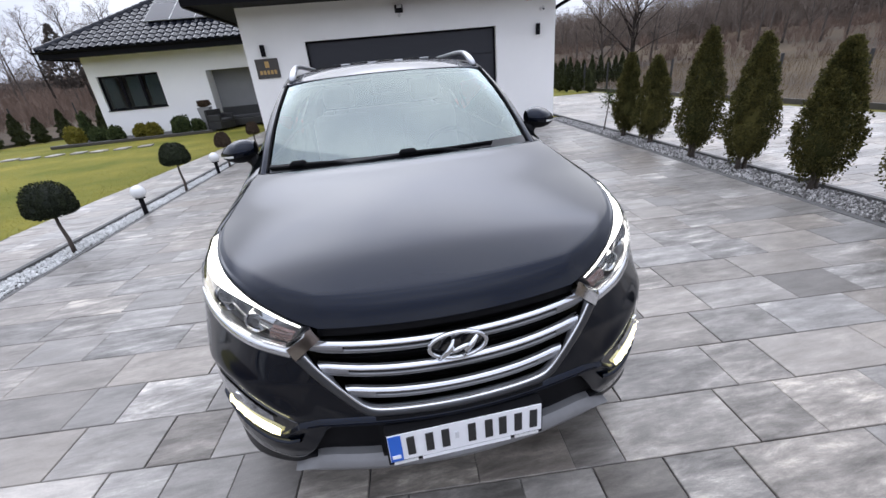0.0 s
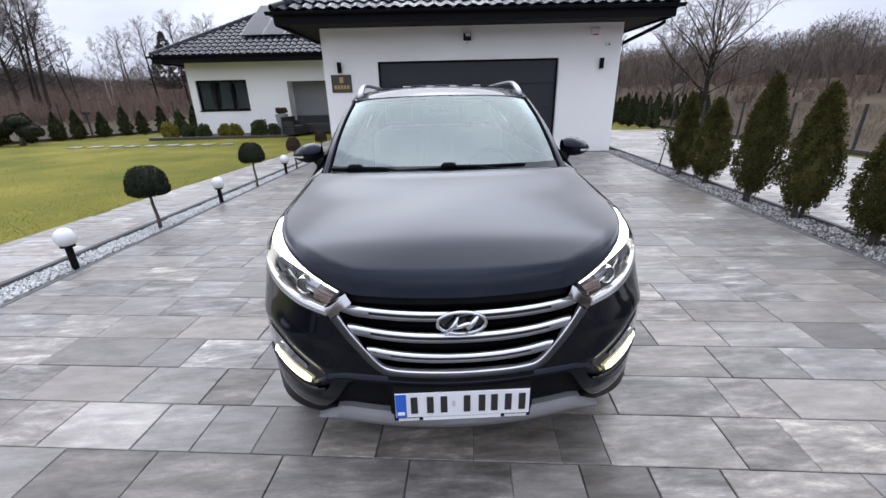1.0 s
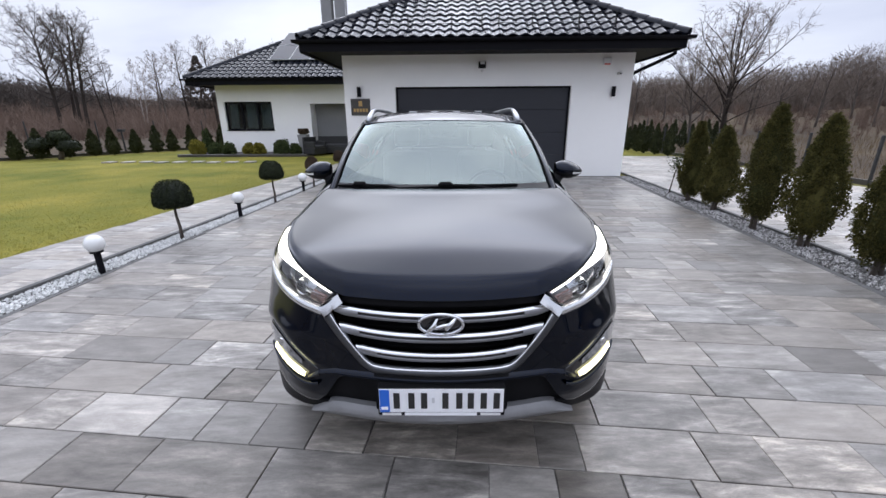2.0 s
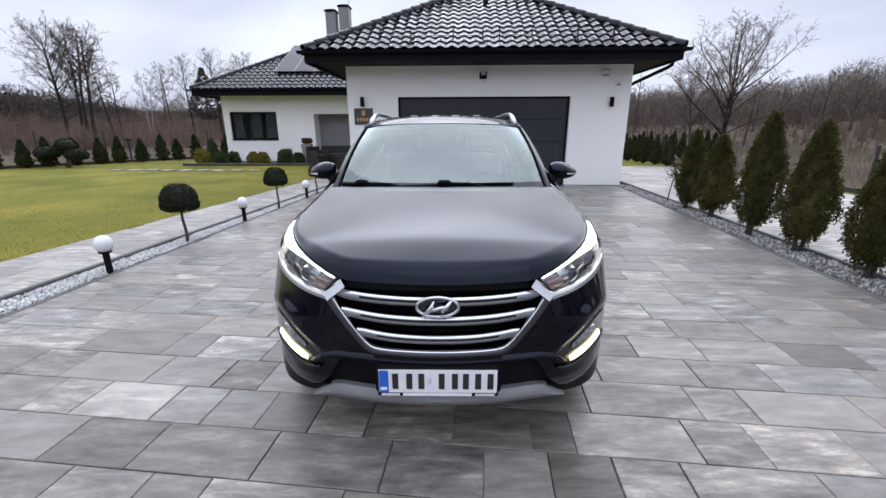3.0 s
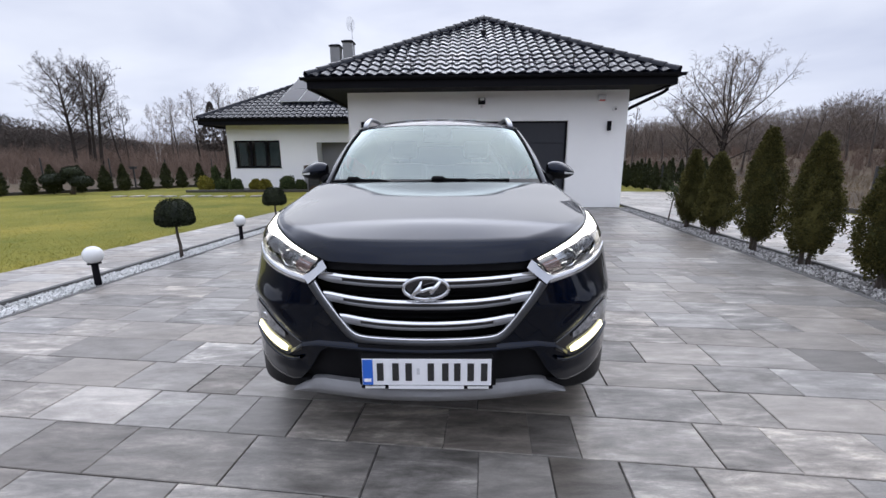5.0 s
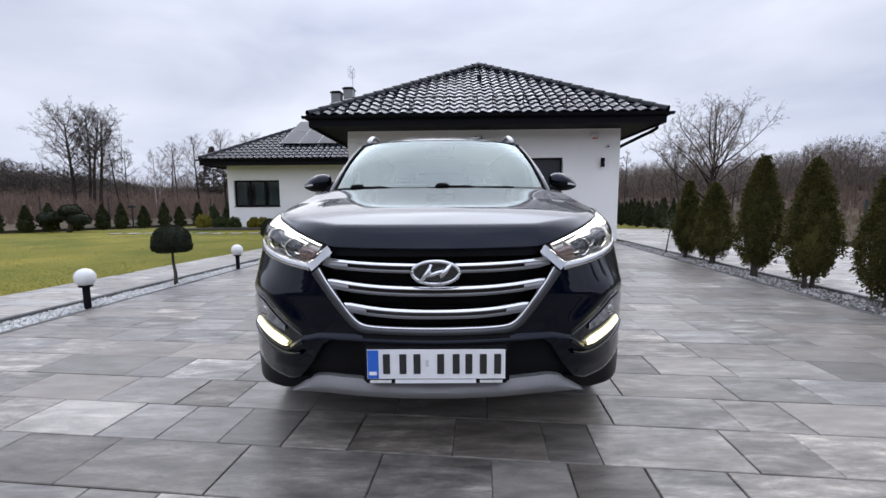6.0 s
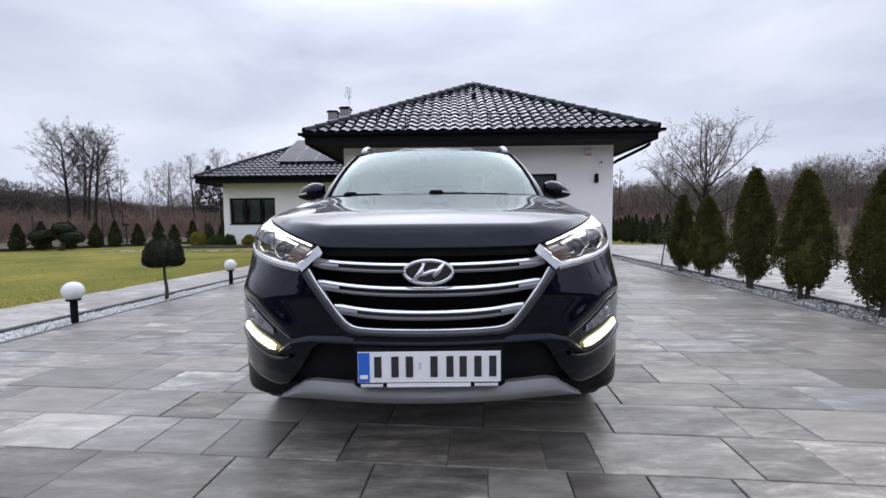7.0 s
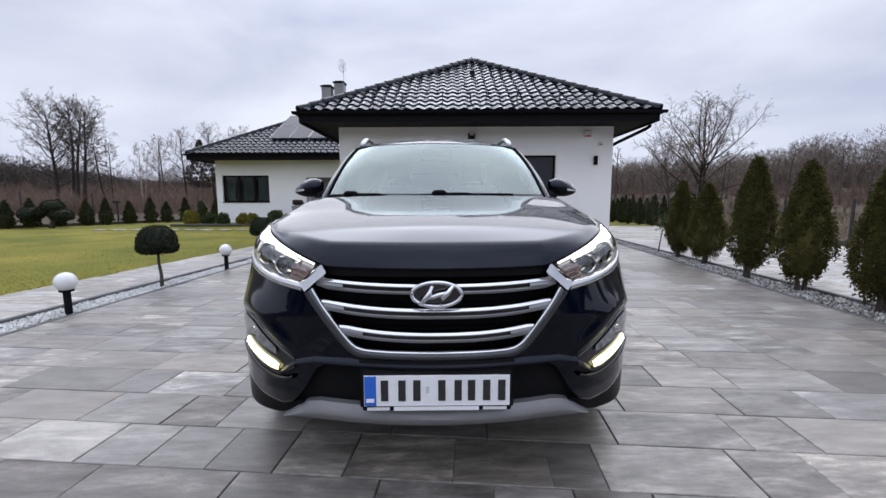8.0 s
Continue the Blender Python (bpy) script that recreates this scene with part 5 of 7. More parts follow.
hood = Shape()
NA, NV = 64, 60
hood.grid([[hood_point(i / NA, j / NV) for i in range(-NA, NA + 1)] for j in range(NV + 1)])
hood_ob = part("bonnet", hood, PAINT, car, "glossy domed bonnet reflecting the sky", True)
solidify(hood_ob, 0.012, -1)
part("nozzle_panel", Shape().grid([[Vector((s * spline(HOOD_BACK, a).x * 0.985, spline(HOOD_BACK, a).y + dy, spline(HOOD_BACK, a).z + dz)) for s, a in
     [(-1, 1 - k / 20) for k in range(20)] + [(1, k / 20) for k in range(21)]] for dy, dz in ((-0.06, -0.03), (0.0, -0.022), (0.07, -0.025), (0.13, -0.012))]), PLASTIC, car, "black cowl panel", True)

# Bodyside, fenders and doors.


def half_width(y):
    pts = [(0.5, 0.868), (0.62, 0.893), (0.75, 0.898), (0.95, 0.903), (1.3, 0.912), (3.2, 0.925), (3.7, 0.918), (4.0, 0.895), (4.2, 0.862), (4.36, 0.80), (4.42, 0.74)]
    return curve_z(pts)(y)


def belt(y):
    return curve_z([(0.5, 0.90), (0.62, 0.945), (0.72, 0.985), (0.9, 1.015), (1.25, 1.055), (2.5, 1.085), (3.6, 1.13), (4.2, 1.14), (4.42, 1.12)])(y)


def side_x(y, z):
    k = curve_z([(0.2, 0.945), (0.32, 0.968), (0.5, 0.988), (0.72, 1.0), (0.86, 1.0), (0.95, 0.990), (1.05, 0.966), (1.15, 0.945)])(z)
    return half_width(y) * k


WHEELS = (0.88, 3.55)
ARCH, WHEEL_Z = 0.395, 0.352


def sill(y):
    z = 0.30
    for w in WHEELS:
        if abs(y - w) < ARCH:
            z = max(z, WHEEL_Z + math.sqrt(ARCH ** 2 - (y - w) ** 2))
    return z


SEAMS = (0.56, 1.30, 2.35, 3.28, 4.40)
NAMES = ("fender", "front_door", "rear_door", "rear_quarter")
ys_all = sorted(set([lerp(0.56, 4.40, k / 130) for k in range(131)] + [w + ARCH * math.cos(math.pi * k / 24) for w in WHEELS for k in range(25)] + list(SEAMS)))
for side in (-1, 1):
    panels = {}
    for name, y0, y1 in zip(NAMES, SEAMS, SEAMS[1:]):
        ys = [y for y in ys_all if y0 <= y <= y1]
        ys[0], ys[-1] = y0 + (0.003 if y0 > 0.6 else 0), y1 - 0.003
        s = Shape().grid([[Vector((side_x(y, z), y, z)) for z in [lerp(sill(y), belt(y), j / 16) for j in range(17)]] for y in ys], flip=True)
        panels[name] = part(name, for_side(s, side), PAINT, car, smoothed=True)
        solidify(panels[name], 0.01, -1)
    # Top of the fender, from the lamp back to the windscreen pillar.
    s, rows = Shape(), []
    for i in range(25):
        t = i / 24
        y = lerp(0.70, 1.30, t)
        a = hood_point(1.0, t) + Vector((0.006, 0, -0.004))
        b = Vector((side_x(y, belt(y)), y, belt(y)))
        rows.append([a.lerp(b, j / 8) + Vector((0.4, 0, 1)).normalized() * 0.010 * math.sin(math.pi * j / 8) for j in range(9)])
    s.grid(rows)
    part("fender_top", for_side(s, side), PAINT, panels["fender"], smoothed=True)
    for w in WHEELS:
        lip = Shape().grid([[Vector((side_x(max(0.5, w + (ARCH + dr) * math.cos(q)), 0.6) + dx, max(0.57, w + (ARCH + dr) * math.cos(q)), max(0.28, WHEEL_Z + (ARCH + dr) * math.sin(q)))) for dx, dr in ((-0.04, -0.02), (0.006, -0.02), (0.008, 0.0), (0.006, 0.06), (-0.012, 0.065))]
                            for q in [lerp(-0.12, math.pi + 0.12, k / 40) for k in range(41)]])
        part("arch_trim", for_side(lip, side), PLASTIC, panels["fender"] if w < 2 else panels["rear_quarter"], "matt black wheel arch trim", True, 40)
    rocker = Shape().grid([[Vector((side_x(y, 0.3) + dx, y, z)) for y in [lerp(1.24, 3.2, k / 20) for k in range(21)]] for dx, z in ((-0.08, 0.21), (0.0, 0.23), (0.012, 0.30), (0.010, 0.36), (-0.004, 0.37))])
    part("sill_cladding", for_side(rocker, side), PLASTIC, panels["front_door"], smoothed=True)
    for y0, nm in ((1.98, "front_door"), (3.02, "rear_door")):
        hs = Shape().tube([(side_x(y0, 0.95) + 0.005, y0 - 0.1, 0.935), (side_x(y0, 0.95) + 0.035, y0 - 0.08, 0.94), (side_x(y0, 0.95) + 0.035, y0 + 0.08, 0.945), (side_x(y0, 0.95) + 0.005, y0 + 0.1, 0.95)], 0.012, 8)
        part("handle", for_side(hs, side), CHROME, panels[nm], smoothed=True)

# Glasshouse: windscreen, pillars, side windows, roof and tailgate.
WS_LOW = [(0.0, 1.135, 1.135), (0.25, 1.145, 1.135), (0.48, 1.18, 1.135), (0.63, 1.215, 1.135), (0.72, 1.26, 1.135)]
WS_TOP = [(0.0, 1.792, 1.5725), (0.203, 1.80, 1.571), (0.395, 1.818, 1.565), (0.526, 1.843, 1.558), (0.621, 1.884, 1.546)]


def screen_point(a, v, out=0.0):
    s, a = (1 if a >= 0 else -1), abs(a)
    p = spline(WS_LOW, a).lerp(spline(WS_TOP, a), v)
    k = math.sin(math.pi * v)
    p += Vector((0.25 * a * a, -0.5, 0.8)) * (0.028 * k + out)
    return Vector((s * p.x, p.y, p.z))


ws = Shape().grid([[screen_point(i / 24, j / 20) for i in range(-24, 25)] for j in range(21)])
wsob = part("windscreen", ws, WINDSCREEN, car, "windscreen mirroring the pale sky", True)
wsob.visible_shadow = False
frit = Shape()
frit.grid([[screen_point(i / 24, v, 0.002) for i in range(-24, 25)] for v in (0.0, 0.04, 0.085 )])
frit.grid([[screen_point(i / 24, v, -0.004) for i in range(-24, 25)] for v in (0.985, 0.992, 1.0)])
for s in (-1, 1):
    frit.grid([[screen_point(s * a, v, -0.004) for a in (0.955, 0.98, 1.0)] for v in [k / 20 for k in range(21)]])
part("screen_border", frit, FRIT, wsob, smoothed=True)

ROOF_SIDE = [(0.640, 1.90, 1.556), (0.650, 2.25, 1.598), (0.648, 2.8, 1.598), (0.62, 3.4, 1.580), (0.60, 3.85, 1.545), (0.575, 4.12, 1.49)]
ROOF_MID = [(0, 1.80, 1.580), (0, 2.12, 1.645), (0, 2.7, 1.652), (0, 3.3, 1.632), (0, 3.85, 1.588), (0, 4.15, 1.53)]


def roof_point(a, v):
    s, a = (1 if a >= 0 else -1), abs(a)
    m, e = spline(ROOF_MID, v), spline(ROOF_SIDE, v)
    f = spline(WS_TOP, a)
    k = a ** 2.4
    p = Vector((e.x * a, lerp(m.y, e.y, a * a), lerp(m.z, e.z, k)))
    q = Vector((f.x * 0.640 / 0.615, f.y, f.z + 0.002))
    p = q.lerp(p, smooth(-0.06, 0.16, v) if v > 0 else 0)
    return Vector((s * p.x, p.y, p.z))


roof_skin = Shape().grid([[roof_point(i / 20, j / 40) for i in range(-20, 21)] for j in range(41)])
roof_ob = part("car_roof", roof_skin, PAINT, car, "glossy roof panel", True)
solidify(roof_ob, 0.03, -1)
pano = Shape().grid([[roof_point(i / 12 * 0.78, lerp(0.20, 0.66, j / 20)) + Vector((0, 0, 0.006)) for i in range(-12, 13)] for j in range(21)])
part("sunroof", pano, GLOSS_BLACK, roof_ob, "black panoramic glass roof", True)
dfl = Shape().tube([roof_point(lerp(-0.76, 0.76, k / 20), 0.195) + Vector((0, 0, -0.002)) for k in range(21)], 0.006, 8)
part("wind_deflector", dfl, PLASTIC, roof_ob, smoothed=True)
for k in range(4):
    part("deflector_clip", Shape().box((-0.28 + k * 0.18, 0, 0), (-0.22 + k * 0.18, 0.02, 0.012), 0.003, Matrix.Translation((0, roof_point(0, 0.195).y - 0.012, roof_point(0.3, 0.195).z - 0.006))), SATIN, roof_ob)
for side in (-1, 1):
    rail = Shape()
    pts, rad = [], []
    for k in range(41):
        t = k / 40
        p = roof_point(0.90, lerp(0.055, 0.90, t))
        lift = 0.046 * min(1, math.sin(math.pi * clamp(t * 4, 0, 0.5)) if t < 0.5 else math.sin(math.pi * clamp((1 - t) * 6, 0, 0.5)))
        pts.append(p + Vector((0, 0, lift + 0.002)))
        rad.append(0.016 + 0.006 * smooth(0, 0.04, t) * (1 - smooth(0.04, 0.14, t)))
    rail.tube(pts, rad, 10)
    part("roof_rail", for_side(rail, side), SATIN, roof_ob, "satin silver roof rail", True)
    # A-pillar beside the windscreen.
    s, rows = Shape(), []
    for k in range(25):
        v = k / 24
        a = screen_point(1.0, v, 0.002)
        o = Vector((0.762, 1.24, 1.118)).lerp(Vector(ROOF_SIDE[0]) + Vector((0.018, 0.05, -0.012)), v) + Vector((0.022, 0.0, 0.014)) * math.sin(math.pi * v)
        b = o + Vector((0.022, 0.14, -0.035))
        rows.append([a, a.lerp(o, 0.5) + Vector((0.004, -0.006, 0.008)), o, o.lerp(b, 0.5) + Vector((0.012, 0, 0.004)), b])
    s.grid(rows)
    part("windscreen_pillar", for_side(s, side), PAINT, car, "narrow dark pillar beside the windscreen", True, 60)
    trim = Shape().tube([screen_point(0.998, k / 20, 0.006) for k in range(21)], 0.007, 6)
    part("screen_seal", for_side(trim, side), PLASTIC, wsob, smoothed=True)

    def house_side(y, v, out=0.0):
        """Side of the cabin from the belt line (v = 0) to the roof edge (v = 1)."""
        lo = Vector((side_x(y, belt(y)), y, belt(y)))
        hi_y = y
        t = clamp((hi_y - 1.93) / (4.12 - 1.93))
        hi = spline(ROOF_SIDE, t)
        hi = Vector((hi.x + 0.012, y, hi.z - 0.004))
        if y < 1.98:
            f = clamp((y - 1.24) / (1.98 - 1.24))
            hi = Vector((lerp(0.80, 0.636, f), y, lerp(belt(1.24) + 0.03, 1.562, f)))
        if y > 4.0:
            f = clamp((y - 4.0) / 0.4)
            hi.z = lerp(hi.z, 1.15, f ** 1.6)
            hi.x = lerp(hi.x, 0.70, f)
        p = lo.lerp(hi, v)
        return p + Vector((0.03 * math.sin(math.pi * v) + out, 0, 0))

    for nm, y0, y1, mt in (("side_window", 1.36, 2.28, CAR_GLASS), ("centre_pillar", 2.28, 2.42, GLOSS_BLACK), ("side_window", 2.42, 3.20, CAR_GLASS), ("rear_pillar", 3.20, 3.30, GLOSS_BLACK),
                           ("quarter_window", 3.30, 3.78, CAR_GLASS), ("tail_pillar", 3.78, 4.40, PAINT), ("mirror_base_panel", 1.24, 1.36, GLOSS_BLACK)):
        s = Shape().grid([[house_side(y, v) for v in [j / 10 for j in range(11)]] for y in [lerp(y0, y1, i / 16) for i in range(17)]], flip=True)
        ob = part(nm, for_side(s, side), mt, car, smoothed=True)
        if mt is CAR_GLASS:
            ob.visible_shadow = False
    belt_trim = Shape().tube([house_side(lerp(1.3, 3.8, k / 30), 0.0, 0.004) for k in range(31)], 0.010, 6)
    part("belt_trim", for_side(belt_trim, side), CHROME, car, smoothed=True)

    # Door mirror: painted shell above, black below, a slim repeater lamp at its tip.
    foot = Vector((0.815, 1.50, 1.165))
    shell, under = Shape(), Shape()

    def mirror_point(u, w):
        """u: from the car outwards, w: round the shell."""
        r = math.sin(math.pi * clamp(0.10 + 0.86 * u)) ** 0.55
        ht = 0.082 * r * (1.0 - 0.38 * u)
        dp = 0.085 * r
        c = Vector((lerp(0.815, 1.035, u), lerp(1.545, 1.64, u * u), 1.235 - 0.028 * u))
        z = ht * math.sin(w)
        return c + Vector((0, -dp * math.cos(w) if math.cos(w) > 0 else -0.035 * math.cos(w), z * (1.0 if z > 0 else 0.85)))

    shell.grid([[mirror_point(i / 20, w) for w in [lerp(-0.28, math.pi * 0.62, k / 16) for k in range(17)]] for i in range(21)])
    under.grid([[mirror_point(i / 20, w) for w in [lerp(math.pi * 0.62, 2 * math.pi - 0.28, k / 16) for k in range(17)]] for i in range(21)])
    mir = part("door_mirror", for_side(shell, side), PAINT, car, "painted door mirror with black foot and repeater lamp", True)
    part("mirror_underside", for_side(under, side), PLASTIC, mir, smoothed=True)
    rep = Shape().grid([[mirror_point(lerp(0.50, 0.985, i / 14), w) + Vector((0.003, -0.005, 0)) for w in (-0.27, -0.15, -0.03)] for i in range(15)])
    part("repeater", for_side(rep, side), GLOBE, mir, "clear side repeater", True)
    ft = Shape().tube([(0.78, 1.42, 1.095), (0.80, 1.47, 1.135), (0.83, 1.53, 1.175), (0.87, 1.56, 1.19)], [0.05, 0.042, 0.036, 0.03], 10)
    part("mirror_foot", for_side(ft, side), PLASTIC, mir, smoothed=True)

# Wipers on the lower screen.
for a0, a1, v0, v1, am in ((-0.93, -0.34, 0.045, 0.03, -0.60), (-0.30, 0.52, 0.032, 0.062, 0.03)):
    blade = Shape().tube([screen_point(lerp(a0, a1, k / 20), lerp(v0, v1, k / 20) + 0.012 * math.sin(math.pi * k / 20), 0.010) for k in range(21)], 0.0085, 6)
    wp = part("wiper", blade, PLASTIC, car, "black wiper resting on the lower screen", True)
    t = (am - a0) / (a1 - a0)
    c = screen_point(am, lerp(v0, v1, t) + 0.015, 0.018)
    part("wiper_joint", Shape().tube([c + Vector((-0.045, 0, -0.004)), c + Vector((-0.03, 0, 0.006)), c + Vector((0.03, 0, 0.006)), c + Vector((0.05, 0, -0.004))], [0.008, 0.017, 0.017, 0.008], 8), PLASTIC, wp, smoothed=True)
    root = Vector((c.x + 0.36, 1.14 + 0.13 * abs(c.x + 0.36), 1.135))
    part("wiper_arm", Shape().tube([c, c.lerp(root, 0.5) + Vector((0, -0.02, 0.02)), root], [0.008, 0.010, 0.014], 6), PLASTIC, wp, smoothed=True)

# Tail.
rows = []
for j, (y, z, w) in enumerate(((4.13, 1.50, 0.585), (4.25, 1.35, 0.64), (4.36, 1.14, 0.70), (4.42, 1.0, 0.76), (4.44, 0.80, 0.79), (4.45, 0.62, 0.80), (4.46, 0.45, 0.80), (4.40, 0.28, 0.76))):
    rows.append([Vector((w * math.sin(q * 1.5708), y - 0.12 * (1 - math.cos(q * 1.2)), z)) for q in [lerp(-1, 1, k / 20) for k in range(21)]])
tail = part("tailgate", Shape().grid(rows[:5], flip=True), PAINT, car, "painted tailgate", True)
part("rear_bumper", Shape().grid(rows[4:], flip=True), PLASTIC, car, smoothed=True)
part("rear_window", Shape().grid([[p * 1.0 + Vector((0, 0.006, 0.004)) for p in [r[k] for k in range(3, 18)]] for r in rows[:3]], flip=True), GLOSS_BLACK, tail, smoothed=True)
for side in (-1, 1):
    part("tail_lamp", for_side(Shape().box((0.48, 4.37, 0.93), (0.80, 4.43, 1.06), 0.02), side), RED_PLASTIC, car, "red tail lamp")
    part("rear_corner", for_side(Shape().grid([[Vector((lerp(0.72, side_x(4.395, z), s_), lerp(4.41, 4.39, s_), z)) for s_ in (0, 0.5, 1)] for z in (0.30, 0.5, 0.7, 0.9, 1.1)]), side), PAINT, car, smoothed=True)

# Wheels.
for side in (-1, 1):
    for w in WHEELS:
        m = Matrix.Translation((side * 0.80, w, WHEEL_Z)) @ Euler((0, radians(90 * side), 0)).to_matrix().to_4x4()
        wheel = part("wheel", Shape().lathe([(0.02, 0.06), (0.06, 0.075), (0.065, 0.05), (0.065, -0.05)], 20, m), RIM, car, "five-spoke alloy wheel", True, 40)
        part("tyre", Shape().lathe([(0.235, -0.10), (0.30, -0.112), (0.335, -0.105), (0.352, -0.08), (0.352, 0.08), (0.335, 0.105), (0.30, 0.112), (0.24, 0.10), (0.235, 0.09)], 40, m), TYRE, wheel, smoothed=True, sharp=60)
        part("rim", Shape().lathe([(0.24, -0.10), (0.225, -0.09), (0.215, 0.06), (0.225, 0.095), (0.242, 0.10)], 40, m), RIM, wheel, smoothed=True, sharp=50)
        for k in range(5):
            part("spoke", Shape().box((0.05, -0.028, 0.03), (0.225, 0.028, 0.075), 0.012, m @ pose(0, 0, 0, 0, 0, 72 * k)), RIM, wheel)
        part("brake_disc", Shape().lathe([(0.05, -0.02), (0.16, -0.02), (0.16, 0.0), (0.05, 0.0)], 30, m), ALU, wheel, smoothed=True, sharp=40)
under = Shape().box((-0.70, 0.35, 0.20), (0.70, 4.25, 0.30), 0.03)
part("underbody", under, PLASTIC, car)
for w in WHEELS:
    for side in (-1, 1):
        liner = Shape().grid([[Vector((x, w + 0.42 * math.cos(q), WHEEL_Z + 0.42 * math.sin(q))) for x in (side * 0.55, side * 0.86)] for q in [lerp(0, math.pi, k / 16) for k in range(17)]])
        part("arch_liner", liner, PLASTIC, car, smoothed=True)

# Cabin behind the glass.
dash = Shape()
dash.grid([[Vector((x, y + 0.10 * abs(x / 0.7) ** 2, z)) for x in [lerp(-0.69, 0.69, k / 20) for k in range(21)]] for y, z in ((1.16, 1.10), (1.40, 1.105), (1.62, 1.08), (1.70, 1.00), (1.72, 0.80), (1.70, 0.5))])
part("dashboard", dash, CABIN, car, "dark dashboard", True)
part("cabin_floor", Shape().box((-0.70, 1.5, 0.34), (0.70, 4.2, 0.40), 0.02), CABIN, car)
part("headliner", Shape().grid([[roof_point(i / 10 * 0.96, lerp(0.03, 0.95, j / 14)) + Vector((0, 0, -0.035)) for i in range(-10, 11)] for j in range(15)], flip=True), HEADLINER, car, smoothed=True)
wheel_c = Vector((0.37, 1.74, 1.02))
sm = Matrix.Translation(wheel_c) @ Euler((radians(65), 0, 0)).to_matrix().to_4x4()
steer = part("steering_wheel", Shape().tube([sm @ Vector((0.185 * math.cos(w), 0.185 * math.sin(w), 0)) for w in [2 * math.pi * k / 32 for k in range(33)]], 0.017, 8, False), CABIN, car, smoothed=True)
part("steering_hub", Shape().box((-0.09, -0.07, -0.03), (0.09, 0.06, 0.02), 0.02, sm), CABIN, steer)
part("steering_spoke", Shape().box((-0.18, -0.02, -0.015), (0.18, 0.02, 0.005), 0.006, sm), CABIN, steer)
for sx in (-0.37, 0.37):
    seat = part("front_seat", Shape().box((sx - 0.25, 2.05, 0.55), (sx + 0.25, 2.60, 0.72), 0.06), LEATHER, car, "grey leather front seat")
    part("seat_back", Shape().box((sx - 0.24, -0.07, 0.0), (sx + 0.24, 0.08, 0.62), 0.06, Matrix.Translation((0, 2.60, 0.68)) @ pose(0, 0, 0, -14)), LEATHER, seat)
    part("headrest", Shape().box((sx - 0.13, -0.05, 0.67), (sx + 0.13, 0.05, 0.85), 0.04, Matrix.Translation((0, 2.60, 0.68)) @ pose(0, 0, 0, -14)), LEATHER, seat)
    for dx in (-0.055, 0.055):
        part("headrest_post", Shape().tube([(sx + dx, 2.75, 1.28), (sx + dx, 2.77, 1.36)], 0.007, 6), CHROME, seat)
rear_seat = part("rear_seat", Shape().box((-0.62, 3.0, 0.55), (0.62, 3.5, 0.72), 0.06), LEATHER, car)
part("rear_seat_back", Shape().box((-0.62, -0.07, 0.0), (0.62, 0.08, 0.60), 0.06, Matrix.Translation((0, 3.5, 0.68)) @ pose(0, 0, 0, -16)), LEATHER, rear_seat)
sens = Shape().grid([[screen_point(a, lerp(0.985, 0.865 - 0.05 * math.sin(math.pi * abs(a) / 0.15) + 0.05 * smooth(0.10, 0.15, abs(a)), w), -0.014) for a in [lerp(-0.145, 0.145, k / 24) for k in range(25)]] for w in [k / 6 for k in range(7)]], flip=True)
sens_ob = part("sensor_housing", sens, PLASTIC, wsob, "dark rounded sensor housing", True)
solidify(sens_ob, 0.03, -1)
part("rear_view_mirror", Shape().box((-0.12, 1.84, 1.445), (0.12, 1.88, 1.515), 0.02), CABIN, car)

# ---- planting ----
def spray(s, base, direction, size, rng, fan=4):
    """A flat fan of scale leaves."""
    d = direction.normalized()
    side = d.cross(Vector((rng.uniform(-1, 1), rng.uniform(-1, 1), rng.uniform(-0.3, 0.3))))
    if side.length < 1e-3:
        side = d.orthogonal()
    side.normalize()
    vs = [base]
    for k in range(fan + 1):
        w = lerp(-0.75, 0.75, k / fan)
        r = size * (1.0 if k % 2 else 0.62) * rng.uniform(0.8, 1.1)
        vs.append(base + (d * math.cos(w) + side * math.sin(w)) * r)
    s.add(vs, [(0, k + 1, k + 2) for k in range(fan)])


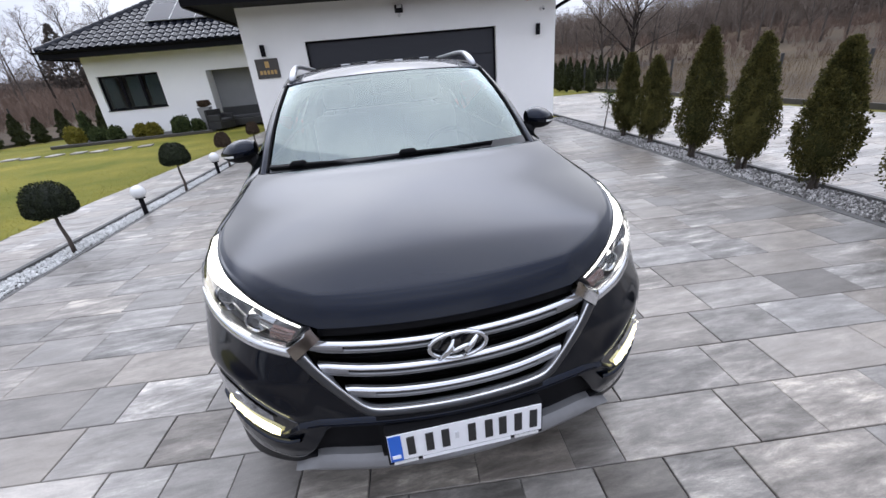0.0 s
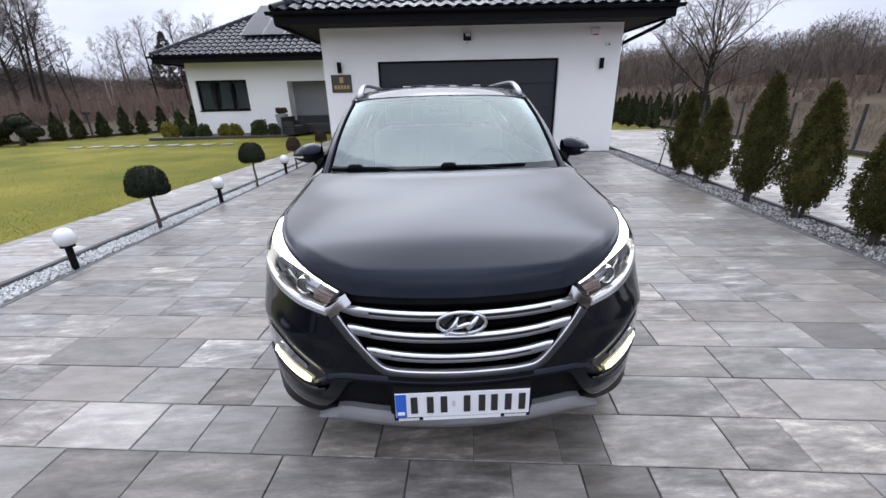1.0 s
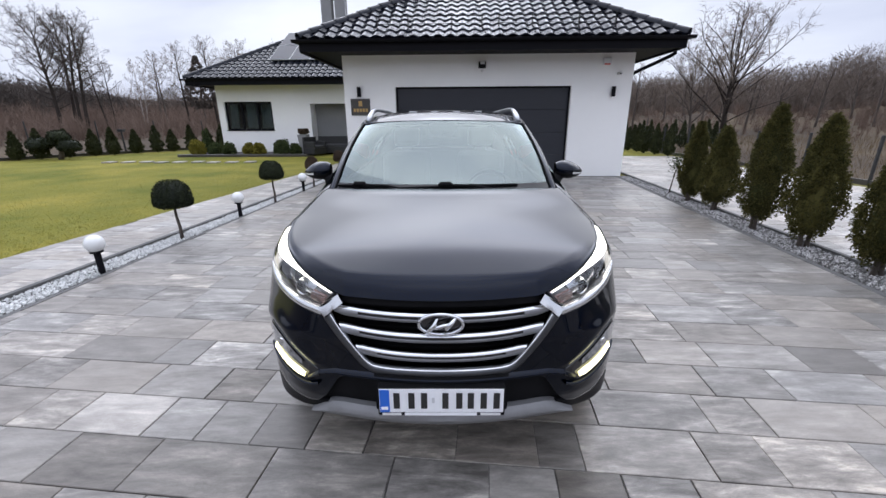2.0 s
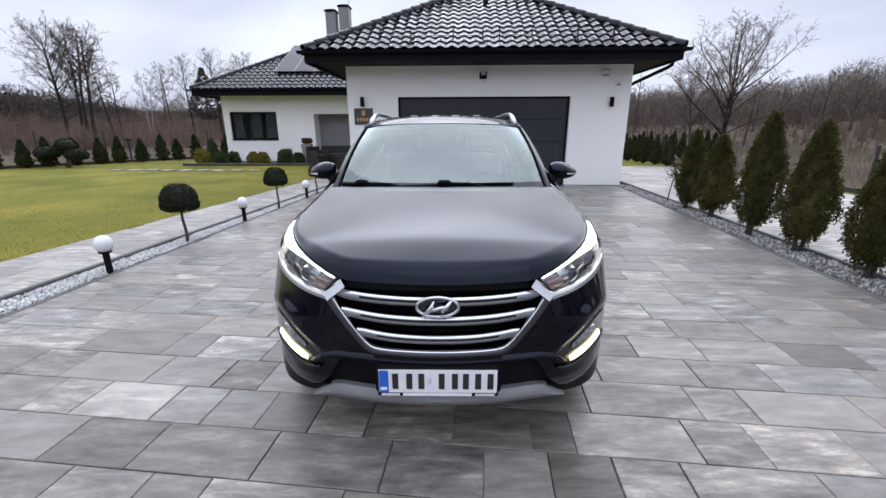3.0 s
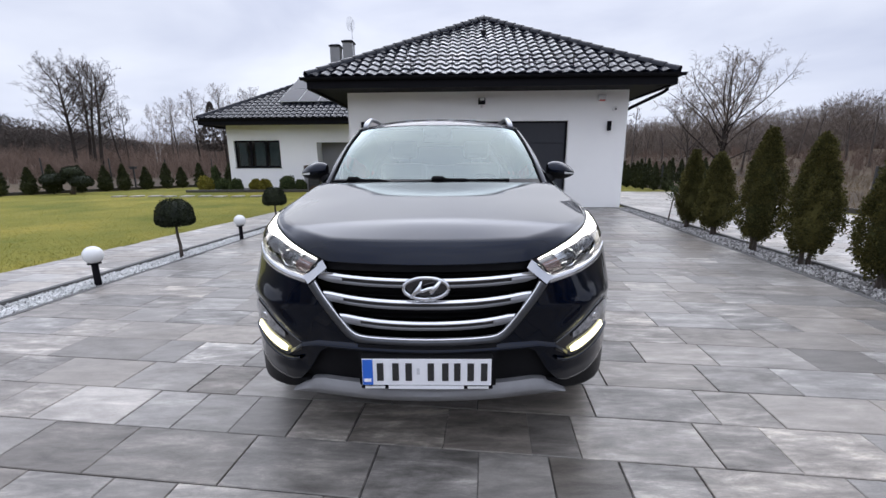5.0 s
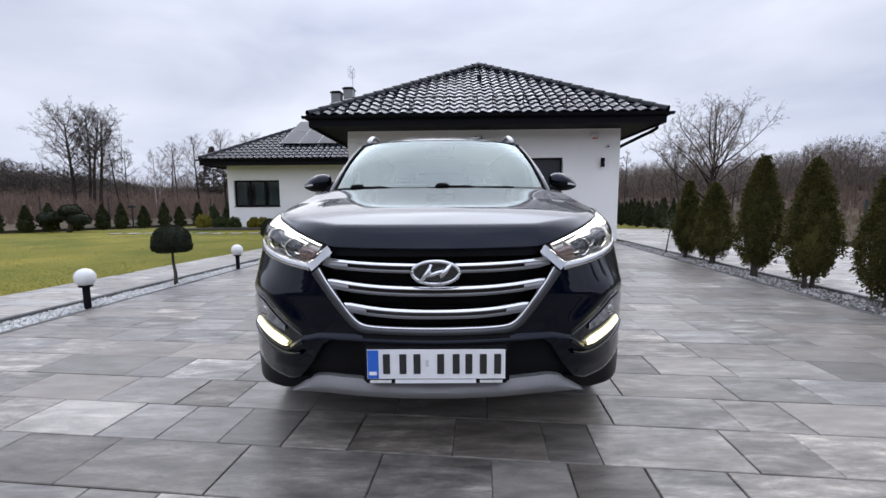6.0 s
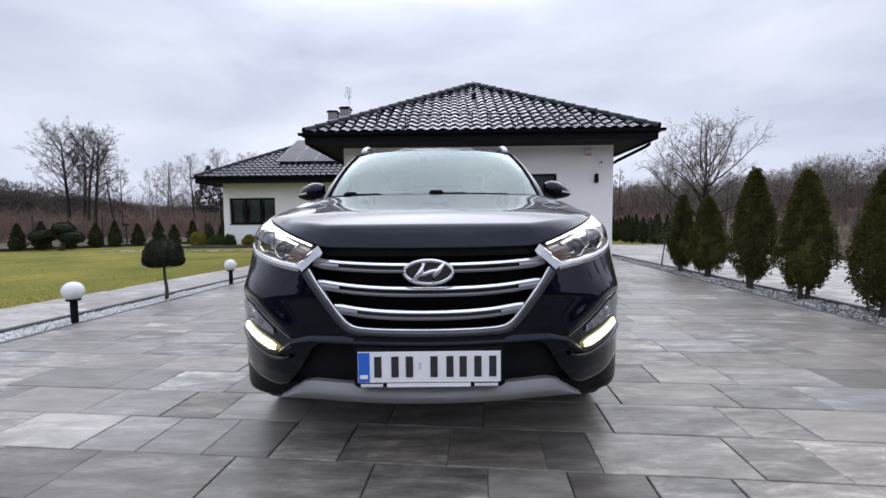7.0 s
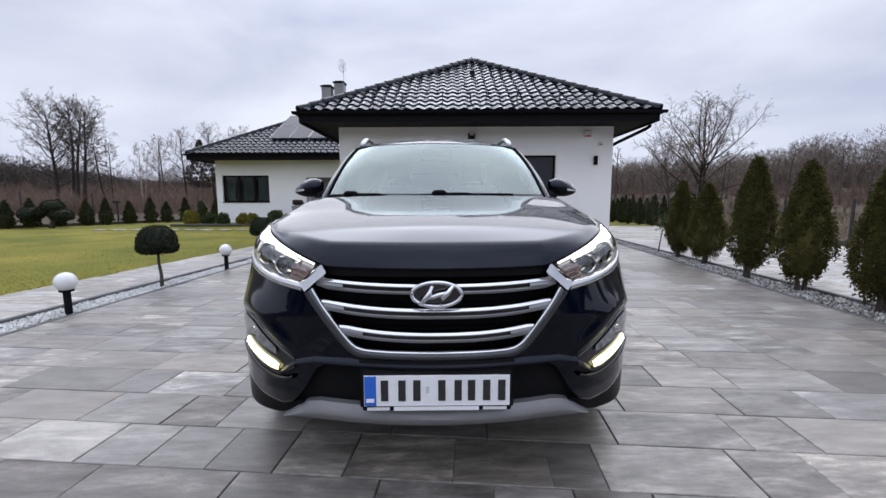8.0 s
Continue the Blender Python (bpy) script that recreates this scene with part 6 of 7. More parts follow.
def conifer_crown(height, width, seed, count, size, low=0.10, belly=0.30, core=True, peak=1.45):
    """An upright oval crown of sprays, ragged at the rim, with gaps near the foot."""
    rng = random.Random(seed)
    s = Shape()

    def radius_at(h):
        if h < belly:
            return width / 2 * math.sin(math.pi / 2 * (0.24 + 0.76 * h / belly))
        return width / 2 * max(0.03, 1 - ((h - belly) / (1 - belly)) ** peak)

    lumps = [(rng.uniform(0, 6.28), rng.random(), rng.uniform(0.74, 1.2)) for _ in range(40)]
    if core:
        rows = []
        for i in range(13):
            h = i / 12
            rows.append([Vector((0.60 * radius_at(h) * math.cos(w), 0.60 * radius_at(h) * math.sin(w), height * (low + (0.95 - low) * h))) for w in [2 * math.pi * k / 14 for k in range(15)]])
        s.grid(rows)
    for _ in range(count):
        h = rng.random() ** 0.9
        w = rng.uniform(0, 2 * math.pi)
        swell = 1.0
        for lw, lh, lk in lumps:
            dw = (w - lw + math.pi) % (2 * math.pi) - math.pi
            q = math.exp(-(dw / 0.40) ** 2 - ((h - lh) / 0.07) ** 2)
            swell += (lk - 1.0) * q * 1.3
        r = radius_at(h) * swell * math.sqrt(rng.uniform(0.35, 1.0)) * rng.uniform(0.86, 1.12)
        p = Vector((r * math.cos(w), r * math.sin(w), height * (low + (1 - low) * h * 0.97)))
        d = Vector((math.cos(w) * 0.9, math.sin(w) * 0.9, rng.uniform(0.5, 2.0)))
        spray(s, p, d, size * rng.uniform(0.6, 1.2) * (1.1 - 0.4 * h), rng)
    return s


def plumed_crown(height, width, seed, plumes=180, per=125):
    """A thuja crown: upright feathery plumes on an egg-shaped body, open at the foot, soft at the tip."""
    rng = random.Random(seed)
    s = Shape()
    low = 0.07

    def radius_at(h):
        if h < 0.27:
            return width / 2 * (0.34 + 0.66 * math.sin(math.pi / 2 * h / 0.27))
        return width / 2 * max(0.04, 1 - ((h - 0.27) / 0.73) ** 1.55)

    rows = []
    for i in range(11):
        h = i / 10
        rows.append([Vector((0.55 * radius_at(h) * math.cos(w), 0.55 * radius_at(h) * math.sin(w), height * (low + 0.03 + (0.90 - low) * h))) for w in [2 * math.pi * k / 14 for k in range(15)]])
    s.grid(rows)
    for k in range(plumes):
        h = (k + rng.random()) / plumes
        h = h ** 0.85
        w = k * 2.39996 + rng.uniform(-0.5, 0.5)
        out = Vector((math.cos(w), math.sin(w), 0))
        r = radius_at(h) * rng.uniform(0.58, 0.84)
        base = out * r + Vector((0, 0, height * (low + (0.93 - low) * h)))
        axis = (out * rng.uniform(0.35, 0.75) * (1 - 0.6 * h) + Vector((rng.gauss(0, 0.12), rng.gauss(0, 0.12), 1.0))).normalized()
        ln = height * rng.uniform(0.07, 0.125) * (1.0 if h < 0.9 else 0.8)
        wide = width * rng.uniform(0.055, 0.09)
        for _ in range(per):
            t = rng.random()
            off = Vector([clamp(rng.gauss(0, q), -1.7 * q, 1.7 * q) for q in (1, 1, 0.6)]) * wide * (1.05 - 0.75 * t)
            p = base + axis * ln * (t - 0.35) + off
            d = axis * 0.9 + off.normalized() * 0.7 + out * 0.35
            spray(s, p, d, rng.uniform(0.015, 0.032), rng, 3)
    return s


def thuja(place, height, width, seed, turn=0.0):
    t = thing("thuja", place, "olive-green thuja shrub growing in a gravel bed", "thuja", "thuja row beside the driveway", turn=turn)
    rng = random.Random(seed)
    for k in range(2 + seed % 2):
        w = rng.uniform(0, 1.2) + 2.4 * k
        c, q = math.cos(w), math.sin(w)
        stem = Shape().tube([(0.045 * c, 0.045 * q, -0.02), (0.04 * c, 0.04 * q, 0.06), (0.06 * c, 0.06 * q, height * 0.16), (0.04 * c, 0.04 * q, height * 0.5)], [0.036, 0.028, 0.022, 0.01], 7)
        part("trunk", stem, BARK, t, smoothed=True)
    part("crown", plumed_crown(height * 1.04, width * 1.0, seed), THUJA, t)
    return t


for k, (x, y, h, w) in enumerate(((4.91, 6.61, 1.52, 0.55), (4.88, 5.79, 1.42, 0.68), (4.68, 4.48, 1.74, 0.64), (4.66, 3.60, 1.60, 0.64), (4.57, 2.58, 1.50, 0.62), (4.45, 1.5, 1.6, 0.74), (4.3, 0.45, 1.6, 0.74))):
    thuja((x, y, -0.01), h, w, 20 + k, 40 * k)

# Slender young shrub with a few withered leaves at the end of the row.
sap = thing("sapling", (4.99, 7.5, -0.01), "thin leaning sapling with sparse withered leaves", "sapling")
stem = Shape().tube([(0, 0, 0), (0.03, 0.0, 0.25), (0.08, 0.02, 0.5), (0.11, 0.04, 0.75)], [0.016, 0.013, 0.01, 0.006], 6)
part("stem", stem, BARK, sap, smoothed=True)
rng = random.Random(8)
lv = Shape()
for _ in range(420):
    p = Vector((0.10 + rng.gauss(0, 0.07), 0.03 + rng.gauss(0, 0.07), 0.66 + rng.gauss(0, 0.10)))
    spray(lv, p, Vector((rng.gauss(0, 1), rng.gauss(0, 1), rng.gauss(0.3, 1))), 0.035, rng, 2)
part("crown", lv, GREEN_SHRUB, sap)


def dome_crown(width, height, seed, count, leaf, flat=0.35, rough=0.05):
    """A clipped dome of tiny leaves over a dark inner body."""
    rng = random.Random(seed)
    s = Shape()

    def surface(w, e):
        z = math.sin(e)
        z = z if z > 0 else z * flat
        wob = 1 + rough * noise.noise(Vector((math.cos(w) * 2 + seed, math.sin(w) * 2, z * 2))) + 0.5 * rough * noise.noise(Vector((math.cos(w) * 5 + seed, math.sin(w) * 5, z * 5)))
        ce = abs(math.cos(e)) ** (0.78 if e > 0 else 0.36)
        return Vector((width / 2 * ce * math.cos(w), width / 2 * ce * math.sin(w), height * 0.74 * z)) * wob

    s.grid([[surface(2 * math.pi * k / 22, lerp(-1.5, 1.5, i / 12)) * 0.93 for k in range(23)] for i in range(13)])
    for _ in range(count):
        w, e = rng.uniform(0, 2 * math.pi), math.asin(rng.uniform(-1, 1))
        p = surface(w, e) * rng.uniform(0.90, 1.02)
        d = p.normalized() + Vector((rng.gauss(0, 0.6), rng.gauss(0, 0.6), rng.gauss(0.1, 0.6)))
        spray(s, p, d, leaf * rng.uniform(0.7, 1.3), rng, 2)
    return s


def topiary(place, height, width, crown_h, seed, leaf_mat, label, lean=0.0):
    t = thing("topiary_tree", place, label, "topiary", "topiary row in the white gravel")
    z0 = height - crown_h
    st = Shape().tube([(0, 0, -0.02), (0.012 + lean, 0, z0 * 0.35), (-0.008 + lean * 2, 0.01, z0 * 0.7), (lean * 2, 0, z0 + crown_h * 0.4)], [0.026, 0.021, 0.018, 0.014], 8)
    part("trunk", st, BARK, t, smoothed=True)
    cr_ = dome_crown(width, crown_h, seed, 5200, 0.020)
    cr_.v = [(p[0] + lean * 2, p[1], p[2] + z0 + crown_h * 0.26) for p in cr_.v]
    part("crown", cr_, leaf_mat, t)


topiary((-3.74, 4.05, -0.01), 0.82, 0.47, 0.37, 5, YEW, "clipped dark evergreen dome on a thin bare stem", -0.008)
topiary((-3.44, 6.6, -0.01), 0.83, 0.44, 0.35, 6, YEW, "clipped dark evergreen dome on a thin bare stem", 0.0)
topiary((-3.27, 8.57, -0.01), 0.74, 0.30, 0.29, 7, BROWN_LEAF, "withered brown dome on a thin stem")
topiary((-3.1, 10.5, -0.01), 0.74, 0.30, 0.29, 9, BROWN_LEAF, "withered brown dome on a thin stem")


def globe_lamp(place):
    t = thing("garden_lamp", place, "white globe garden lamp on a short black post", "garden lamp", "globe lamps in the white gravel")
    part("post", Shape().lathe([(0.0, -0.02), (0.032, -0.02), (0.032, 0.235), (0.030, 0.24), (0.0, 0.24)], 18), ANTHRACITE, t, smoothed=True, sharp=40)
    part("collar", Shape().lathe([(0.0, 0.236), (0.062, 0.236), (0.064, 0.244), (0.062, 0.252), (0.045, 0.256), (0, 0.256)], 22), ANTHRACITE, t, smoothed=True, sharp=40)
    g = Shape().lathe([(0.096 * math.cos(w), 0.336 + 0.096 * math.sin(w)) for w in [lerp(-1.05, 1.5707, k / 16) for k in range(17)]], 28)
    part("globe", g, GLOBE, t, smoothed=True)
    return t


for x, y in ((-3.77, 2.69), (-3.54, 5.36), (-3.30, 7.91)):
    globe_lamp((x, y, -0.01))


def shrub(place, width, height, seed, mat, label, count=1500, leaf=0.075):
    t = thing("shrub", place, label, "shrub", "shrubs in the bed before the house")
    s = dome_crown(width, height, seed, count, leaf, 0.5, 0.32)
    s.v = [(p[0], p[1], p[2] + height * 0.36) for p in s.v]
    part("crown", s, mat, t)
    part("trunk", Shape().tube([(0, 0, -0.05), (0, 0, height * 0.4)], 0.03, 6), BARK, t)


# Bed along the wing with low shrubs, dark edging and a tall pot.
bed = Shape().box((-12.4, 17.6, -0.03), (-6.4, 19.6, 0.05), 0.02)
setting("flower_bed", bed, JOINT, "dark mulched bed along the house wall", "bed")
edge_s = Shape().box((-12.4, 17.48, -0.03), (-6.4, 17.6, 0.09), 0.02)
setting("bed_edging", edge_s, SIGN, "dark stone edging of the flower bed", "edging")
for k, (x, y, w, h, mt, lb) in enumerate(((-11.75, 18.1, 1.0, 0.86, YELLOW_SHRUB, "yellow-green globe thuja"), (-11.0, 18.3, 0.95, 0.72, GREEN_SHRUB, "low dark green shrub"), (-10.26, 18.1, 0.80, 0.66, GREEN_SHRUB, "low dark green round shrub"),
                                          (-9.4, 18.3, 0.80, 0.68, YELLOW_SHRUB, "yellowish evergreen shrub"), (-8.88, 18.2, 0.80, 0.66, YELLOW_SHRUB, "yellowish evergreen shrub"), (-7.85, 18.3, 1.05, 0.86, GREEN_SHRUB, "blue-green spreading shrub"),
                                          (-7.1, 18.1, 0.70, 0.6, GREEN_SHRUB, "low dark green shrub"), (-11.9, 19.2, 0.5, 1.45, GREEN_SHRUB, "dark upright shrub"))):
    shrub((x, y, 0.04), w * 0.60, h * 0.66, 50 + k, mt, lb + " in the bed before the house")
pot = thing("plant_pot", (-6.75, 18.35, 0.0), "tall grey planter with withered brown grass", "planter")
part("planter", Shape().add([(sx * a, sy * a, z) for a, z in ((0.13, 0), (0.22, 0.90), (0.225, 0.93), (0.19, 0.93), (0.18, 0.86)) for sx, sy in ((-1, -1), (1, -1), (1, 1), (-1, 1))],
     [(4 * r + k, 4 * r + (k + 1) % 4, 4 * r + 4 + (k + 1) % 4, 4 * r + 4 + k) for r in range(4) for k in range(4)] + [(16, 17, 18, 19)]), PLINTH, pot)
pg = Shape()
for _ in range(160):
    w, r = rng.uniform(0, 6.28), rng.uniform(0, 0.16)
    p = Vector((r * math.cos(w), r * math.sin(w), 0.94))
    spray(pg, p, Vector((math.cos(w) * 0.4, math.sin(w) * 0.4, 1)), 0.28, rng, 2)
part("dry_grass", pg, BROWN_LEAF, pot)

sofa = thing("garden_sofa", (-5.4, 19.0, 0.0), "black rattan garden sofa with dark cushions in the porch", "sofa")
part("sofa_base", Shape().box((-0.95, -0.4, 0.05), (0.95, 0.4, 0.34), 0.03), RATTAN, sofa)
part("backrest", Shape().box((-0.95, 0.26, 0.34), (0.95, 0.4, 0.82), 0.03), RATTAN, sofa)
for s in (-1, 1):
    part("armrest", Shape().box((s * 0.89 - 0.07, -0.4, 0.34), (s * 0.89 + 0.07, 0.26, 0.62), 0.03), RATTAN, sofa)
    part("cushion", Shape().box((min(0, s * 0.8), -0.38, 0.34), (max(0, s * 0.8), 0.24, 0.46), 0.04), CUSHION, sofa)
chair = thing("garden_chair", (-6.2, 18.15, 0.0), "black rattan armchair in the porch", "armchair", turn=60)
part("chair_base", Shape().box((-0.38, -0.38, 0.05), (0.38, 0.38, 0.34), 0.03), RATTAN, chair)
part("backrest", Shape().box((-0.38, 0.26, 0.34), (0.38, 0.38, 0.82), 0.03), RATTAN, chair)
for s in (-1, 1):
    part("armrest", Shape().box((s * 0.33 - 0.05, -0.38, 0.34), (s * 0.33 + 0.05, 0.26, 0.62), 0.03), RATTAN, chair)
part("cushion", Shape().box((-0.27, -0.36, 0.34), (0.27, 0.25, 0.45), 0.04), CUSHION, chair)

# Stepping stones across the lawn.
for k in range(9):
    st = new("stepping_stone", Shape().box((-0.20, -0.20, -0.03), (0.20, 0.20, 0.014), 0.012).mesh("stepping_stone", YARD_PAVING))
    st.matrix_basis = pose(-13.6 + 0.72 * k, 15.05 + 0.08 * (k % 3) - 0.03 * k, 0.0, 0, 0, 8 * (k % 3) - 8)
    tagged(st, "pale concrete stepping stone set in the lawn", "stepping stone", "stepping stones across the lawn")

# Garden pine clipped into pads.
pine = thing("garden_pine", (-17.0, 16.6, -0.03), "cloud-pruned garden pine with several dark pads", "pine")
ps = Shape()
ps.tube([(0, 0, 0), (0.1, 0, 0.35), (-0.1, 0, 0.7), (-0.7, 0.1, 0.9)], [0.11, 0.09, 0.07, 0.04], 8)
ps.tube([(0.1, 0, 0.35), (0.5, 0, 0.6), (0.6, 0, 0.85)], [0.07, 0.05, 0.03], 8)
ps.tube([(-0.1, 0, 0.7), (0.15, 0.05, 1.0), (0.2, 0.05, 1.2)], [0.06, 0.04, 0.03], 8)
part("trunk", ps, BARK, pine, smoothed=True)
for k, (x, z, w) in enumerate(((-0.80, 0.62, 0.85), (0.50, 0.55, 0.8), (0.15, 0.95, 0.75), (-0.2, 0.70, 0.65))):
    cs = dome_crown(w, w * 0.5, 80 + k, 700, 0.07, 0.6)
    cs.v = [(p[0] + x, p[1], p[2] + z) for p in cs.v]
    part("foliage_pad", cs, YEW, pine)

# Low hedges of young thujas along both fences.
hedge_meshes = []
for k in range(4):
    hedge_meshes.append(conifer_crown(1.0, 0.48, 120 + k, 520, 0.11, 0.02, 0.22).mesh("hedge_crown", HEDGE))
hedge_trunk = Shape().tube([(0, 0, -0.04), (0, 0, 0.2)], 0.03, 6).mesh("hedge_trunk", BARK)


def hedge_plant(k, x, y, h, wide, group):
    t = thing("hedge_thuja", (x, y, -0.03), "small dark conical thuja in the boundary hedge", "thuja", group, turn=97 * k)
    a = new("crown", hedge_meshes[k % 4])
    a.parent, a.scale = t, (wide, wide, h)
    b = new("trunk", hedge_trunk)
    b.parent = t


for k in range(17):
    f = k / 16
    hedge_plant(k, lerp(-20.6, -12.4, f), lerp(13.2, 25.0, f) + 0.12 * math.sin(k * 2.1), 1.15 + 0.25 * math.sin(k * 1.7) ** 2, 1.22, "hedge along the west fence")
for k in range(12):
    hedge_plant(k + 40, -20.8 - 0.55 * k, 12.6 - 0.85 * k, 1.2 + 0.2 * math.sin(k * 1.9) ** 2, 1.25, "hedge along the west fence")
for k in range(16):
    hedge_plant(k, lerp(9.0, 15.4, k / 15), 22.6 - 0.06 * k + 0.1 * math.sin(k), 1.3 + 0.25 * math.sin(k * 2.3) ** 2, 0.95, "hedge along the north fence")
for k in range(5):
    y = 20.4 - 0.85 * k
    hedge_plant(k + 3, lerp(10.3, 9.6, smooth(12, 21, y)) + 0.06 * math.sin(k * 2), y, 1.2 + 0.2 * math.sin(k * 1.3) ** 2, 0.95, "hedge along the east fence")


# ---- fences ----
def fence(name, a, b, n, label, half=0.022, high=1.62):
    f = thing(name, (a[0], a[1], -0.03), label, "fence")
    dx, dy = b[0] - a[0], b[1] - a[1]
    for k in range(n + 1):
        t = k / n
        part("post", Shape().box((dx * t - half, dy * t - half, 0), (dx * t + half, dy * t + half, high), 0.006), FENCE, f)
    part("base_board", Shape().box((0, -0.025, 0), (math.hypot(dx, dy), 0.025, 0.13), 0.0, pose(0, 0, 0, 0, 0, math.degrees(math.atan2(dy, dx)))), SIGN, f)
    wires = Shape()
    for j in range(int((high - 0.2) / 0.2)):
        wires.tube([(0, 0, 0.28 + j * 0.2), (dx, dy, 0.28 + j * 0.2)], 0.0012, 3, False)
    part("wire", wires, FENCE, f)


fence("fence", (-21.3, 12.7), (-13.0, 25.4), 6, "dark wire fence with slim posts behind the hedge")
fence("fence", (10.5, 20.6), (10.5, -5.4), 13, "low dark wire fence with square posts beyond the yard", 0.028, 1.20)
fence("fence", (-13.0, 25.6), (12.0, 23.6), 9, "dark wire fence with slim posts behind the house")


feeder = thing("bird_feeder", (-16.62, 19.9, -0.03), "small dark feeder box on a post behind the hedge", "bird feeder")
part("post", Shape().box((-0.03, -0.03, 0), (0.03, 0.03, 1.08), 0.006), FENCE, feeder)
part("box", Shape().box((-0.13, -0.10, 1.08), (0.13, 0.10, 1.19), 0.012), FENCE, feeder)
part("roof", Shape().box((-0.17, -0.13, 1.19), (0.17, 0.13, 1.215), 0.006), FENCE, feeder)


# ---- bare trees ----
def bare_tree(seed, height, trunk_r, limbs=17, spread=0.75, start=0.28, lean=(0, 0), up=0.40, droop=0.0, levels=4, twigs=6, habit="tiers"):
    """A leafless tree: tapered trunk, forking limbs, branches and fine twigs."""
    rng = random.Random(seed)
    wood, fine = Shape(), Shape()

    def limb(p, d, length, r, level):
        n = 5 if level < 2 else 3
        pts, rad = [p], [r]
        q, e = p.copy(), d.normalized()
        for k in range(n):
            wander = 0.035 + 0.06 * level
            e = (e + Vector((rng.gauss(0, wander), rng.gauss(0, wander), rng.gauss(0.05 - droop * level * 0.05, wander)))).normalized()
            q = q + e * (length / n)
            pts.append(q)
            rad.append(r * (1 - 0.80 * (k + 1) / n) + 0.002)
        (wood if level < 2 else fine).tube(pts, rad, (7, 5, 4, 3, 3)[level], level < 2)
        if level + 1 >= levels:
            for _ in range(twigs):
                t = rng.uniform(0.2, 1.0)
                i = min(int(t * n), n - 1)
                b = pts[i].lerp(pts[i + 1], t * n - i)
                g = (e + Vector((rng.gauss(0, 0.8), rng.gauss(0, 0.8), rng.gauss(0.2 - droop * 0.8, 0.5)))).normalized()
                w = Vector((rng.gauss(0, 1), rng.gauss(0, 1), rng.gauss(0, 1))).normalized() * 0.007
                fine.add([b - w, b + w, b + g * length * rng.uniform(0.4, 0.9)], [(0, 1, 2)])
            return
        kids = (limbs, 8, 7)[level]
        for j in range(kids):
            t = lerp(start if level == 0 else 0.22, 1.0, (j + rng.random()) / kids)
            i = min(int(t * n), n - 1)
            b = pts[i].lerp(pts[i + 1], t * n - i)
            w = rng.uniform(0, 2 * math.pi) if level else j * 2.4 + rng.uniform(-0.5, 0.5)
            a = (pts[i + 1] - pts[i]).normalized()
            o1 = a.orthogonal().normalized()
            o2 = a.cross(o1)
            out = o1 * math.cos(w) + o2 * math.sin(w)
            if level == 0 and habit == "tiers":
                # A rounded crown round a straight stem: nearly level boughs, longest at mid-height.
                f = clamp((t - start) / (1 - start))
                dd = out + Vector((0, 0, 0.40 + 0.9 * f))
                ln = height * spread * (0.27 * math.sqrt(max(0.02, 1 - (1.7 * f - 0.75) ** 2)) + 0.05) * rng.uniform(0.75, 1.15)
            elif level == 0 and habit == "dome":
                # Limbs that rise from low down and end at a round crown.
                f = clamp((t - start) / (1 - start))
                dd = (out * rng.uniform(0.35, 1.0) * (1.1 - 0.5 * f) + Vector((0, 0, 0.75))).normalized()
                mid, rx, rz = 0.60 * height, 0.50 * height, 0.42 * height
                c = Vector((b.x / rx, b.y / rx, (b.z - mid) / rz))
                g = Vector((dd.x / rx, dd.y / rx, dd.z / rz))
                root = (c @ g) ** 2 - (g @ g) * (c @ c - 1)
                ln = clamp((-(c @ g) + math.sqrt(max(root, 0))) / (g @ g), 0.1 * height, 0.8 * height) * rng.uniform(0.82, 0.98)
            elif level == 0:
                # A fan: long limbs that rise steeply from low on the stem.
                f = clamp((t - start) / (1 - start))
                dd = out * rng.uniform(0.40, 1.25) + Vector((0, 0, 0.80))
                ln = height * (0.86 - 0.66 * f) * rng.uniform(0.85, 1.1)
            else:
                dd = a * up * 1.5 + out * spread + Vector((0, 0, 0.24 - droop * 0.2 * level))
                ln = length * (0.5, 0.42, 0.42)[min(level, 2)] * (1.12 - 0.62 * t) * rng.uniform(0.8, 1.2)
            limb(b, dd, ln, min(rad[i] * 0.5, 0.0105 * ln + 0.002) + 0.002, level + 1)

    limb(Vector((0, 0, -0.1)), Vector((lean[0], lean[1], 1)), height * (0.62 if habit == "dome" else 1), trunk_r, 0)
    return wood, fine


def tree(place, seed, label, bark=BARK, twig=TWIG, **kw):
    t = thing("bare_tree", place, label, "tree", "bare trees behind the garden")
    w, f = bare_tree(seed, **kw)
    part("trunk", w, bark, t, smoothed=True)
    part("crown", f, twig, t)
    return t


LB = "tall leafless tree with fine dark twigs"
ALDER = "tall dark-stemmed leafless tree with airy level boughs"
tree((-42.8, 45, 0), 1, ALDER, DARK_BARK, DARK_TWIG, height=11.0, trunk_r=0.24, limbs=36, twigs=8, spread=1.25, start=0.26, lean=(-0.03, 0))
tree((-41.9, 46, 0), 2, ALDER, DARK_BARK, DARK_TWIG, height=11.8, trunk_r=0.20, limbs=28, twigs=5, spread=0.95, start=0.34, lean=(0.0, 0))
tree((-40.5, 45, 0), 3, ALDER, DARK_BARK, DARK_TWIG, height=11.4, trunk_r=0.20, limbs=26, twigs=5, spread=0.85, start=0.36, lean=(0.0, 0))
tree((-39.8, 45, 0), 4, ALDER, DARK_BARK, DARK_TWIG, height=11.2, trunk_r=0.22, limbs=28, twigs=5, spread=1.0, start=0.30, lean=(0.05, 0))
